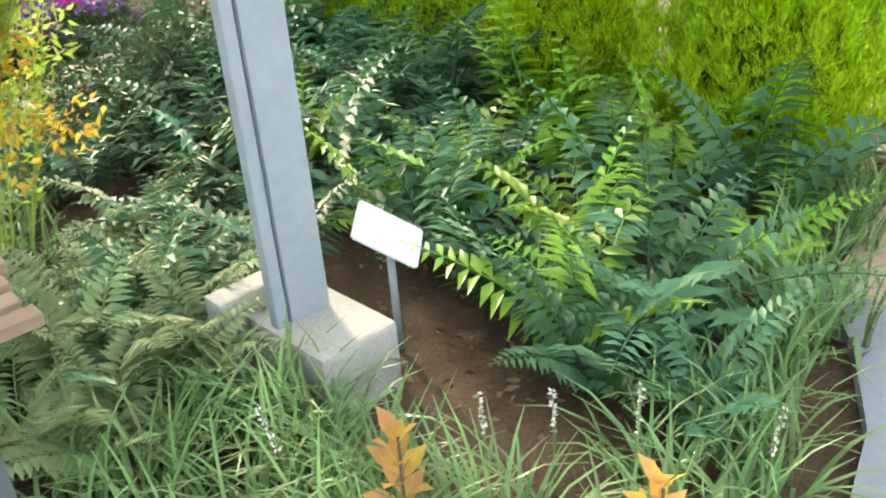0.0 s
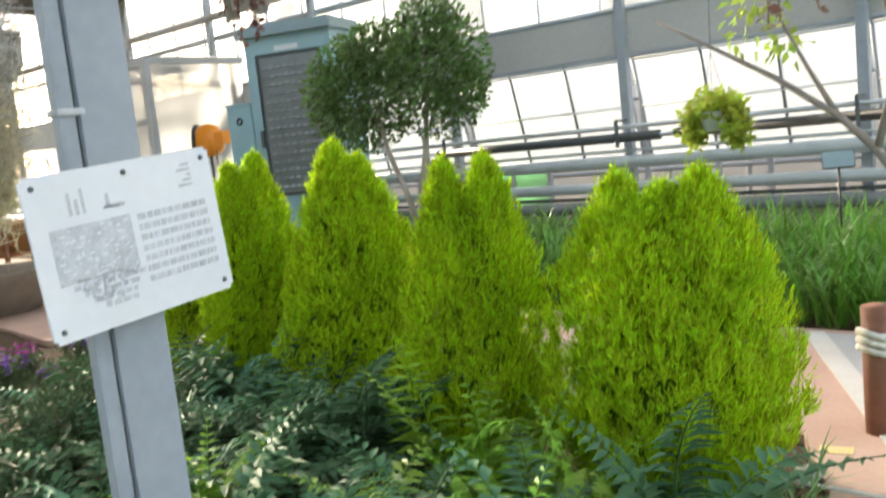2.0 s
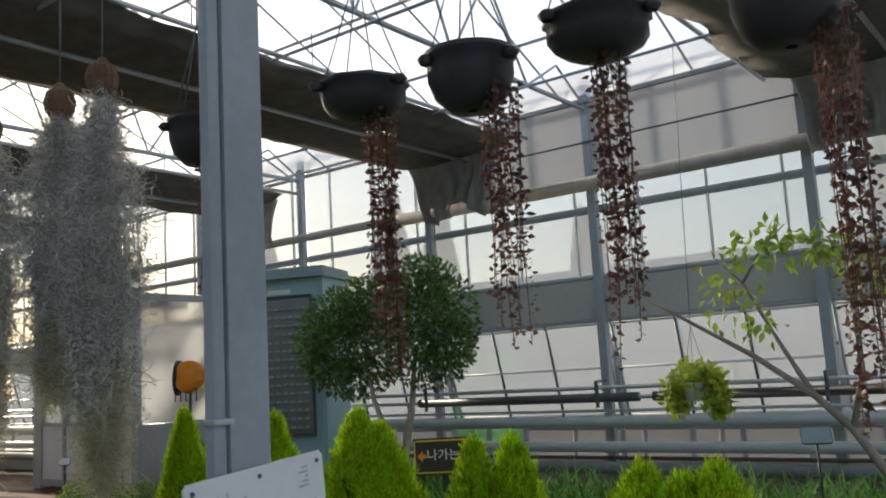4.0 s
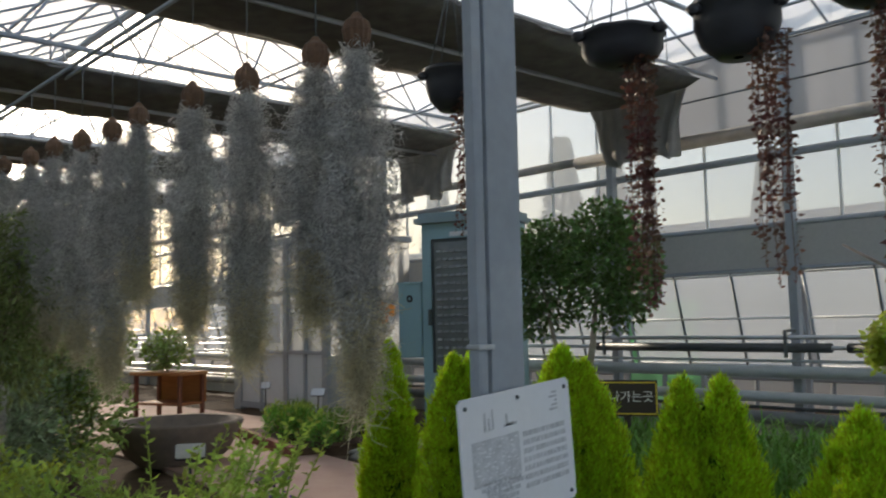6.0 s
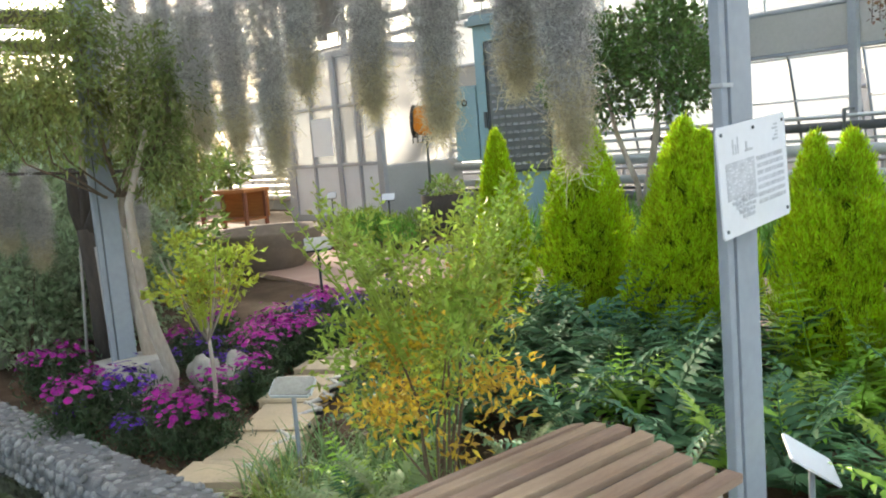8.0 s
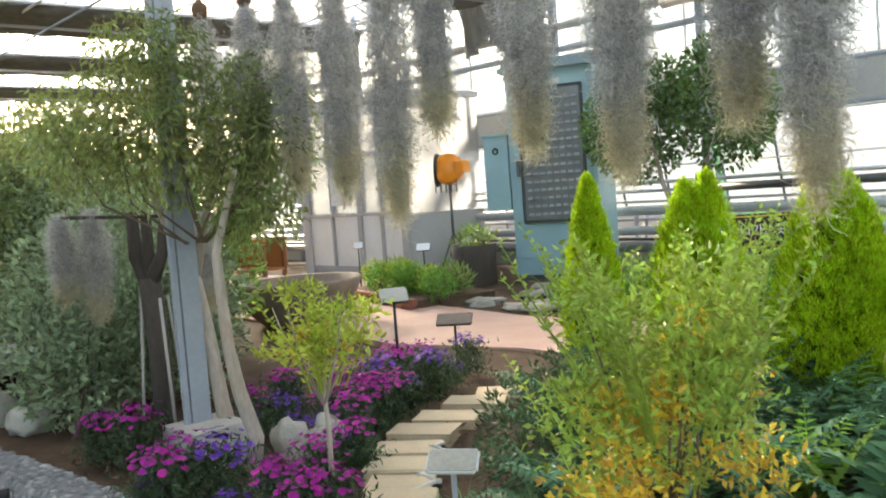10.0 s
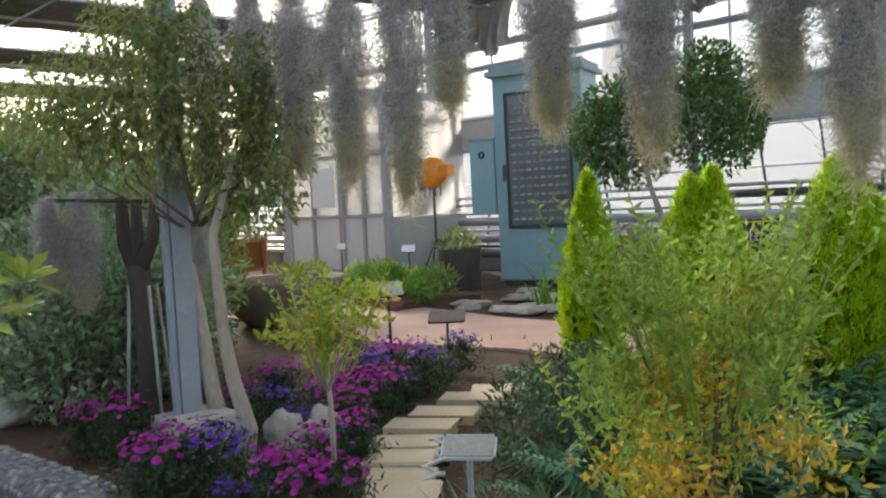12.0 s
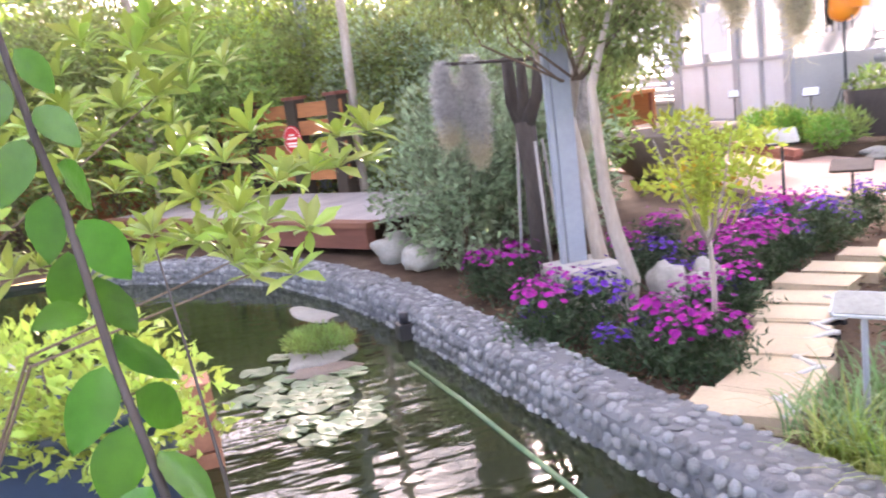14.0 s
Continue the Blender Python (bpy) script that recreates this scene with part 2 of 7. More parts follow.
    moss_tip=mat("straw coloured moss", (0.66, 0.60, 0.42), 0.9, 0.2, 5, 60, 0, through=0.2, island=0.5, spec=0.1),
    ball=mat("brown nut shell", (0.17, 0.095, 0.055), 0.8, 0.4, 20, 90, 0.9),
    vine=mat("red brown trailing leaves", (0.17, 0.055, 0.055), 0.5, 0.3, 10, 60, 0, second=(0.13, 0.09, 0.05), through=0.25, island=0.8),
    magenta=mat("magenta petals", (0.40, 0.004, 0.30), 0.7, 0.15, 10, 80, 0, through=0.12, island=0.6),
    violet=mat("violet petals", (0.12, 0.02, 0.38), 0.7, 0.15, 10, 80, 0, through=0.12, island=0.6),
    aster_leaf=mat("aster leaves", (0.07, 0.13, 0.055), 0.55, 0.3, 10, 60, 0, through=0.25, island=0.7),
    lilypad=mat("lily pad", (0.075, 0.14, 0.06), 0.4, 0.25, 6, 40, 0.1, second=(0.15, 0.19, 0.09), spread=0.5),
    red=mat("red enamel", (0.65, 0.03, 0.04), 0.4, 0.1, 4, 40, 0),
    pot=mat("black pot", (0.022, 0.022, 0.026), 0.45, 0.3, 6, 50, 0.1),
    clay=mat("grey brown clay", (0.22, 0.17, 0.13), 0.85, 0.25, 8, 60, 0.5),
    bluepot=mat("dark blue pot", (0.03, 0.05, 0.08), 0.3, 0.2, 6, 50, 0.1),
    facade=mat("pale grey facade", (0.30, 0.31, 0.31), 0.8, 0.12, 1, 20, 0.1),
    litter=mat("dry litter", (0.20, 0.13, 0.08), 0.9, 0.4, 8, 60, 0.2, island=0.9, spec=0.1),
    haze_tree=mat("far tree leaves", (0.10, 0.16, 0.07), 0.7, 0.3, 2, 20, 0, island=0.7),
)


# ---- builders ----
def mesh_of(name, verts, faces, material, smooth=False):
    me = bpy.data.meshes.new(name)
    me.from_pydata([tuple(v) for v in verts], [], [tuple(int(i) for i in f) for f in faces])
    me.materials.append(material)
    if smooth:
        me.polygons.foreach_set("use_smooth", [True] * len(me.polygons))
    me.update()
    return me


def put(name, me, parent=None, m=None, label=""):
    ob = new(name, me)
    if parent:
        ob.parent = parent
    if m is not None:
        ob.matrix_local = m
    if label:
        ob["label"] = label
    return ob


def part(name, bm, material, parent=None, label="", smooth=False):
    me = bpy.data.meshes.new(name)
    bm.to_mesh(me)
    bm.free()
    me.materials.append(material)
    if smooth:
        me.polygons.foreach_set("use_smooth", [True] * len(me.polygons))
    return put(name, me, parent, None, label)


def thing(name, place, label, category, group="", kind="", turn=0):
    ob = new(name)
    ob.empty_display_size = 0.1
    ob.matrix_world = pose(*place, 0, 0, turn)
    return tagged(ob, label, category, group, kind)


def box_bm(bm, lo, hi, bevel=0.0, m=None):
    lo, hi = Vector(lo), Vector(hi)
    r = bmesh.ops.create_cube(bm, size=1)
    vs = r["verts"]
    for v in vs:
        v.co = Vector([lo[i] + (v.co[i] + 0.5) * (hi[i] - lo[i]) for i in range(3)])
    if bevel:
        es = {e for v in vs for e in v.link_edges}
        r = bmesh.ops.bevel(bm, geom=list(es), offset=bevel, segments=2, affect='EDGES', profile=0.7)
        vs = list({v for f in r["faces"] for v in f.verts} | {v for v in vs if v.is_valid})
    if m is not None:
        bmesh.ops.transform(bm, matrix=m, verts=[v for v in vs if v.is_valid])
    return bm


def box(name, lo, hi, material, parent=None, bevel=0.0, label="", m=None):
    return part(name, box_bm(bmesh.new(), lo, hi, bevel, m), material, parent, label)


def tube_np(points, radii, sides=8, caps=True):
    """Verts and faces of a tube through points."""
    pts = [Vector(p) for p in points]
    if not hasattr(radii, "__len__"):
        radii = [radii] * len(pts)
    verts, faces = [], []
    ref = None
    for i, p in enumerate(pts):
        d = (pts[min(i + 1, len(pts) - 1)] - pts[max(i - 1, 0)]).normalized()
        if ref is None:
            ref = Vector((1, 0, 0)) if abs(d.x) < 0.9 else Vector((0, 1, 0))
        a = d.cross(ref).normalized()
        b = d.cross(a).normalized()
        ref = -b if False else ref
        for k in range(sides):
            t = 2 * math.pi * k / sides
            verts.append(p + (a * math.cos(t) + b * math.sin(t)) * radii[i])
    for i in range(len(pts) - 1):
        for k in range(sides):
            k2 = (k + 1) % sides
            faces.append((i * sides + k, i * sides + k2, (i + 1) * sides + k2, (i + 1) * sides + k))
    if caps:
        faces.append(tuple(range(sides))[::-1])
        faces.append(tuple((len(pts) - 1) * sides + k for k in range(sides)))
    return verts, faces


def tube(name, points, radii, material, parent=None, sides=8, label=""):
    v, f = tube_np(points, radii, sides)
    return put(name, mesh_of(name, v, f, material, True), parent, None, label)


def merged(parts):
    V, F, k = [], [], 0
    for v, f in parts:
        V.extend(v)
        F.extend([tuple(i + k for i in q) for q in f])
        k += len(v)
    return V, F


def lathe(name, profile, material, parent=None, sides=24, label="", m=None):
    v, f = [], []
    for r, z in profile:
        for k in range(sides):
            t = 2 * math.pi * k / sides
            v.append((r * math.cos(t), r * math.sin(t), z))
    for i in range(len(profile) - 1):
        for k in range(sides):
            k2 = (k + 1) % sides
            f.append((i * sides + k, i * sides + k2, (i + 1) * sides + k2, (i + 1) * sides + k))
    return put(name, mesh_of(name, v, f, material, True), parent, m, label)


def unit(a):
    return a / np.maximum(np.linalg.norm(a, axis=1, keepdims=True), 1e-6)


LEAF = np.array([(0, 0, 0), (-0.5, 0.42, 0.10), (0, 0.45, 0), (0.5, 0.42, 0.10), (0, 1, -0.12)])
LEAF_F = [(0, 2, 1), (0, 3, 2), (1, 2, 4), (2, 3, 4)]
BLADE = np.array([(0, 0, 0), (-0.5, 0.4, 0), (0.5, 0.4, 0), (0, 1, 0)])
BLADE_F = [(0, 2, 1), (1, 2, 3)]


def leaves(P, D, L, W, rng, form=LEAF, faces=LEAF_F, up=None):
    """Verts and faces of many leaves: base places P, ways D, lengths L, widths W."""
    n = len(P)
    D = unit(D)
    R = rng.normal(size=(n, 3)) if up is None else up + rng.normal(size=(n, 3)) * 0.25
    S = unit(np.cross(D, R))
    N = np.cross(S, D)
    L = np.broadcast_to(np.asarray(L, float), (n,))[:, None, None]
    W = np.broadcast_to(np.asarray(W, float), (n,))[:, None, None]
    k = len(form)
    V = P[:, None, :] + S[:, None, :] * W * form[None, :, 0:1] + D[:, None, :] * L * form[None, :, 1:2] + N[:, None, :] * L * form[None, :, 2:3]
    F = (np.array(faces)[None] + (np.arange(n) * k)[:, None, None]).reshape(-1, 3)
    return V.reshape(-1, 3), F


def fast_mesh(name, V, F, material):
    me = bpy.data.meshes.new(name)
    V = np.asarray(V, np.float32)
    F = np.asarray(F, np.int32)
    me.vertices.add(len(V))
    me.vertices.foreach_set("co", V.ravel())
    me.loops.add(F.size)
    me.loops.foreach_set("vertex_index", F.ravel())
    me.polygons.add(len(F))
    me.polygons.foreach_set("loop_start", np.arange(len(F), dtype=np.int32) * F.shape[1])
    me.materials.append(material)
    me.update(calc_edges=True)
    return me


def crown_points(n, rng, lumps, shell=0.45):
    """Places and outward ways in a crown made of lumps (x, y, z, rx, ry, rz)."""
    lumps = np.array(lumps, float)
    w = lumps[:, 3] * lumps[:, 4] + lumps[:, 5] * lumps[:, 3]
    i = rng.choice(len(lumps), n, p=w / w.sum())
    d = unit(rng.normal(size=(n, 3)))
    r = 1 - shell * rng.rand(n) ** 1.5
    P = lumps[i, :3] + d * lumps[i, 3:6] * r[:, None]
    return P, d


# ---- ground, paths and pond ----
POND = [(-1.95, 0.82), (-2.9, 0.86), (-3.6, 0.78), (-4.4, 0.72), (-5.3, 0.66), (-6.3, 0.58), (-7.2, 0.45), (-8.2, 0.15), (-9.1, -0.5), (-10.2, -1.6), (-10.6, -3.0), (-7.0, -1.75), (-5.0, -1.1), (-4.0, -0.78), (-3.0, -0.5), (-1.95, -0.3)]


def inside(x, y, poly):
    c, j = False, len(poly) - 1
    for i in range(len(poly)):
        xi, yi = poly[i]
        xj, yj = poly[j]
        if (yi > y) != (yj > y) and x < (xj - xi) * (y - yi) / (yj - yi) + xi:
            c = not c
        j = i
    return c


def ground():
    x0, x1, y0, y1, s = -34.0, 8.0, -9.0, 11.4, 0.2
    nx, ny = int(round((x1 - x0) / s)), int(round((y1 - y0) / s))
    verts, faces = [], []
    for j in range(ny + 1):
        for i in range(nx + 1):
            x, y = x0 + i * s, y0 + j * s
            edge = i in (0, nx) or j in (0, ny)
            z = 0.0 if edge else 0.035 * noise.noise((x * 1.1, y * 1.1, 0)) + 0.02 * noise.noise((x * 5, y * 5, 3)) - 0.015
            verts.append((x, y, z))
    for j in range(ny):
        for i in range(nx):
            x, y = x0 + (i + 0.5) * s, y0 + (j + 0.5) * s
            if not (inside(x, y, POND) or inside(x, y - 0.17, POND)):
                a = j * (nx + 1) + i
                faces.append((a, a + 1, a + nx + 2, a + nx + 1))
    k = len(verts)
    B = 400
    verts += [(x0, y0, 0), (x1, y0, 0), (x1, y1, 0), (x0, y1, 0), (-B, -B, -0.1), (B, -B, -0.1), (B, B, -0.1), (-B, B, -0.1)]
    for a in range(4):
        b = (a + 1) % 4
        faces.append((k + a, k + 4 + a, k + 4 + b, k + b))
    tagged(put("ground", mesh_of("ground", verts, faces, M["soil"], True)), "dark brown bare garden soil with small clods", "ground", kind="structure")


ground()


def slab_poly(name, poly, z0, z1, material, label, category):
    bm = bmesh.new()
    vs = [bm.verts.new((x, y, z1)) for x, y in poly]
    f = bm.faces.new(vs)
    if f.normal.z < 0:
        f.normal_flip()
    r = bmesh.ops.extrude_face_region(bm, geom=[f])
    for v in r["geom"]:
        if isinstance(v, bmesh.types.BMVert):
            v.co.z = z0
    bmesh.ops.recalc_face_normals(bm, faces=bm.faces)
    return tagged(part(name, bm, material), label, category, kind="structure")


slab_poly("pavement", [(8, 3.2), (8, 6.55), (-0.5, 6.55), (-4, 6.75), (-7.5, 6.45), (-9.2, 6.7), (-13, 8.6), (-20, 8.6), (-20, 5.0), (-10, 4.9), (-7.6, 4.6), (-6.2, 5.0), (-4.0, 5.0), (-1.9, 4.85), (-0.95, 4.75), (-0.68, 4.2), (-0.55, 3.2)], -0.1, 0.032, M["paver"], "pinkish terracotta paving of the garden path", "path")
slab_poly("pavement_2", [(8, -9), (8, 3.2), (-0.55, 3.2), (-0.36, 2.95), (-0.2, 2.65), (-0.12, 2.35), (-0.1, 2.1), (-0.16, 1.8), (-0.3, 1.55), (-0.55, 1.35), (-0.85, 1.2), (-1.2, 1.08), (-1.72, 1.0), (-1.8, -0.3), (-1.95, -1.2), (-2.3, -2.6), (-3.2, -9)], -0.1, 0.03, M["slate"], "grey blue stone paving underfoot", "path")
slab_poly("pavement_3", [(-1.45, 6.5), (-0.71, 5.05), (-0.28, 4.2), (0.42, 3.3), (8, 3.3), (8, 6.5)], -0.05, 0.036, M["greypave"], "light grey stone paving beside the terracotta path", "path")
strip = [(-1.45, 6.5), (-0.71, 5.05), (-0.28, 4.2), (0.42, 3.3)]
for a, b in zip(strip, strip[1:]):
    d = Vector((b[0] - a[0], b[1] - a[1], 0))
    L = d.length
    q = box("trim", (0, -0.06, 0.02), (L, 0.06, 0.042), M["kerbstone"])
    q.matrix_world = pose(a[0], a[1], 0, 0, 0, math.degrees(math.atan2(d.y, d.x)))
    tagged(q, "pale concrete strip set in the paving", "trim", kind="structure")
tape = tagged(box("floor_sticker", (-0.065, -0.04, 0.030), (0.065, 0.04, 0.034), M["sticker"]), "worn yellow sticker on the paving", "sticker")
tape.matrix_world = pose(-0.78, 4.62, 0.001, 0, 0, 12)


def pond():
    water = bmesh.new()
    vs = [water.verts.new((x, y, -0.075)) for x, y in POND]
    f = water.faces.new(vs)
    bmesh.ops.triangulate(water, faces=[f])
    bmesh.ops.recalc_face_normals(water, faces=water.faces)
    for f in water.faces:
        if f.normal.z < 0:
            f.normal_flip()
    tagged(part("water", water, M["water"]), "dark green pond water with ripples", "water", kind="structure")
    bed = bmesh.new()
    top = [bed.verts.new((x, y, -0.02)) for x, y in POND]
    low = [bed.verts.new((x, y, -0.75)) for x, y in POND]
    for i in range(len(POND)):
        j = (i + 1) % len(POND)
        bed.faces.new((top[i], top[j], low[j], low[i]))
    bed.faces.new(low)
    tagged(part("pond_bed", bed, M["mud"]), "dark muddy pond bed and walls", "ground", kind="structure")


pond()

# pebble-faced pond kerb
KERB = [(-1.85, 0.97), (-2.9, 1.01), (-3.6, 0.93), (-4.4, 0.87), (-5.3, 0.81), (-6.3, 0.73), (-7.2, 0.60), (-8.2, 0.30), (-9.1, -0.35), (-10.1, -1.4)]


def kerb_frames():
    pts = []
    for a, b in zip(KERB, KERB[1:]):
        L = math.hypot(b[0] - a[0], b[1] - a[1])
        n = int(L / 0.1)
        for i in range(n):
            t = i / n
            pts.append((a[0] + (b[0] - a[0]) * t, a[1] + (b[1] - a[1]) * t))
    return pts


def kerb():
    pts = kerb_frames()
    prof = [(0.15, -0.1), (0.15, 0.065), (0.12, 0.092), (-0.11, 0.092), (-0.145, 0.065), (-0.165, -0.05), (-0.19, -0.62)]
    verts, faces = [], []
    for i, p in enumerate(pts):
        a, b = pts[max(i - 1, 0)], pts[min(i + 1, len(pts) - 1)]
        t = Vector((b[0] - a[0], b[1] - a[1], 0)).normalized()
        nrm = Vector((t.y, -t.x, 0))
        if nrm.y < 0:
            nrm = -nrm
        for o, z in prof:
            verts.append((p[0] + nrm.x * o, p[1] + nrm.y * o, z))
    k = len(prof)
    for i in range(len(pts) - 1):
        for j in range(k - 1):
            faces.append((i * k + j, (i + 1) * k + j, (i + 1) * k + j + 1, i * k + j + 1))
    ob = put("kerb", mesh_of("kerb", verts, faces, M["mortar"]))
    return tagged(ob, "curved pond kerb faced with grey river pebbles", "kerb", kind="structure")


pond_kerb = kerb()


# plain concrete rim on the near side of the pond
for a, b in zip(POND[10:] + POND[:1], (POND[10:] + POND[:1])[1:]):
    d = Vector((b[0] - a[0], b[1] - a[1], 0))
    q = box("pond_rim", (-0.05, -0.17, -0.3), (d.length + 0.05, 0.02, 0.045), M["concrete"], None, 0.01)
    q.matrix_world = pose(a[0], a[1], 0, 0, 0, math.degrees(math.atan2(d.y, d.x)))
    tagged(q, "plain concrete rim along the pond", "kerb", kind="structure")


# ---- greenhouse shell ----
Y_WALL, Y_GUT, Z_EAVE, Z_RIDGE = 11.4, 1.9, 5.35, 7.5
BAY = 2.85
POSTS = [-2.33 + BAY * k for k in range(-11, 4)]


def structure(ob, label, category):
    return tagged(ob, label, category, kind="structure")


def north_wall():
    wall = structure(box("wall_north", (-34, Y_WALL, -0.1), (8, Y_WALL + 0.12, 0.30), M["panel"]), "low grey plinth wall under tall greenhouse glazing", "wall")
    for x in POSTS:
        box("post", (x - 0.06, Y_WALL - 0.11, 0), (x + 0.06, Y_WALL - 0.003, 5.75), M["steel"], wall, 0.008, "grey steel post")
    for z, r, mt in ((5.72, 0.05, "steel"), (5.30, 0.035, "galv"), (3.80, 0.055, "steel"), (2.86, 0.04, "steel"), (2.27, 0.03, "steel"), (0.92, 0.03, "galv")):
        tube("rail", [(-34, Y_WALL + 0.04, z), (8, Y_WALL + 0.04, z)], r, M[mt], wall, 8)
    box("panel", (-34, Y_WALL + 0.02, 2.30), (8, Y_WALL + 0.06, 2.83), M["panel"], wall, 0, "plain grey panel band")
    x = -34.0
    while x < 8:
        box("glazing_bar", (x - 0.015, Y_WALL + 0.015, 2.86), (x + 0.015, Y_WALL + 0.05, 5.72), M["alu"], wall)
        x += BAY / 3
    for i, a in enumerate(POSTS[:-1]):
        b = a + BAY
        q = box("pane", (a + 0.02, Y_WALL + 0.062, 2.88), (b - 0.02, Y_WALL + 0.066, 3.78), M["hazy"], wall)
        q.visible_shadow = False
        q = box("pane", (a + 0.02, Y_WALL + 0.062, 3.84), (b - 0.02, Y_WALL + 0.066, 5.7), M["glass"], wall)
        q.visible_shadow = False
        if a > -9:
            for z in (4.72, 5.28):
                tube("screen_wire", [(a, Y_WALL - 0.13, z), (b, Y_WALL - 0.13, z)], 0.014, M["steel_dark"], wall, 6)
            q = box("screen", (a + 0.01, Y_WALL - 0.10, 4.16), (b - 0.01, Y_WALL - 0.096, 5.30), M["screen"], wall, 0, "milky side screen")
    tube("curtain_roll", [(-8.6, Y_WALL - 0.16, 4.13), (8, Y_WALL - 0.16, 4.13)], 0.10, M["cloth_pale"], wall, 12, "pale rolled side curtain")
    tube("curtain_roll", [(-34, Y_WALL - 0.14, 4.12), (-8.7, Y_WALL - 0.14, 4.16)], 0.07, M["cloth_pale"], wall, 12, "pale rolled side curtain")
    # sashes, hinged at the top and pushed out
    for a in POSTS[:-1]:
        s = put("sash", None, wall)
        for k in range(4):
            x = a + 0.06 + k * (BAY - 0.12) / 3
            tube("sash_bar", [(x, Y_WALL + 0.05, 2.25), (x, Y_WALL + 0.42, 0.95)], 0.018, M["steel_dark"] if k % 3 else M["steel"], s, 6)
        for z, y in ((2.22, 0.06), (1.62, 0.23), (0.97, 0.42)):
            tube("sash_rail", [(a + 0.06, Y_WALL + y, z), (a + BAY - 0.06, Y_WALL + y, z)], 0.016, M["alu"], s, 6)
        v = [(a + 0.06, Y_WALL + 0.055, 2.24), (a + BAY - 0.06, Y_WALL + 0.055, 2.24), (a + BAY - 0.06, Y_WALL + 0.425, 0.96), (a + 0.06, Y_WALL + 0.425, 0.96)]
        v += [(x, y + 0.004, z) for x, y, z in v]
        g = put("pane", mesh_of("pane", v, [(0, 1, 2, 3), (7, 6, 5, 4), (0, 4, 5, 1), (1, 5, 6, 2), (2, 6, 7, 3), (3, 7, 4, 0)], M["glass"]), s)
        g.visible_shadow = False
    return wall


def heating_pipes():
    rows = ((1.37, 0.028, "galv", 11.12), (1.07, 0.02, "pipe_grey", 11.12), (0.93, 0.078, "pipe_grey", 11.09), (0.61, 0.07, "pipe_grey", 11.08), (0.47, 0.025, "pipe", 11.12), (0.35, 0.085, "pipe_mid", 11.06))
    for z, r, mt, y in rows:
        tagged(tube("heating_pipe", [(-34, y, z), (8, y, z)], r, M[mt], None, 10), "long grey heating pipe along the glazed wall", "pipe", "heating pipes along the wall")
    p = thing("heating_pipe", (0, 11.08, 1.24), "thick black insulated pipe along the glazed wall", "pipe", "heating pipes along the wall")
    tube("sleeve", [(-8.2, 0, 0), (-4.62, 0, 0)], 0.06, M["pipe"], p, 12)
    tube("sleeve", [(-4.42, 0, 0), (8, 0, 0)], 0.06, M["pipe"], p, 12)
    tube("bare_pipe", [(-34, 0, 0), (8, 0, 0)], 0.025, M["galv"], p, 8)
    for x in POSTS:
        b = tagged(box("pipe_bracket", (x - 0.02, 11.0, 1.12), (x + 0.02, 11.03, 1.46), M["steel_dark"]), "dark steel strap that carries the pipes", "bracket", "pipe brackets")
        box("arm", (x - 0.015, 11.03, 1.44), (x + 0.015, Y_WALL - 0.1, 1.47), M["steel_dark"], b)


def slope(y0, z0, y1, z1, name):
    v = [(-34, y0, z0), (8, y0, z0), (8, y1, z1), (-34, y1, z1)]
    v += [(x, y, z + 0.004) for x, y, z in v]
    return mesh_of(name, v, [(0, 1, 2, 3), (7, 6, 5, 4), (0, 4, 5, 1), (1, 5, 6, 2), (2, 6, 7, 3), (3, 7, 4, 0)], M["roof"])


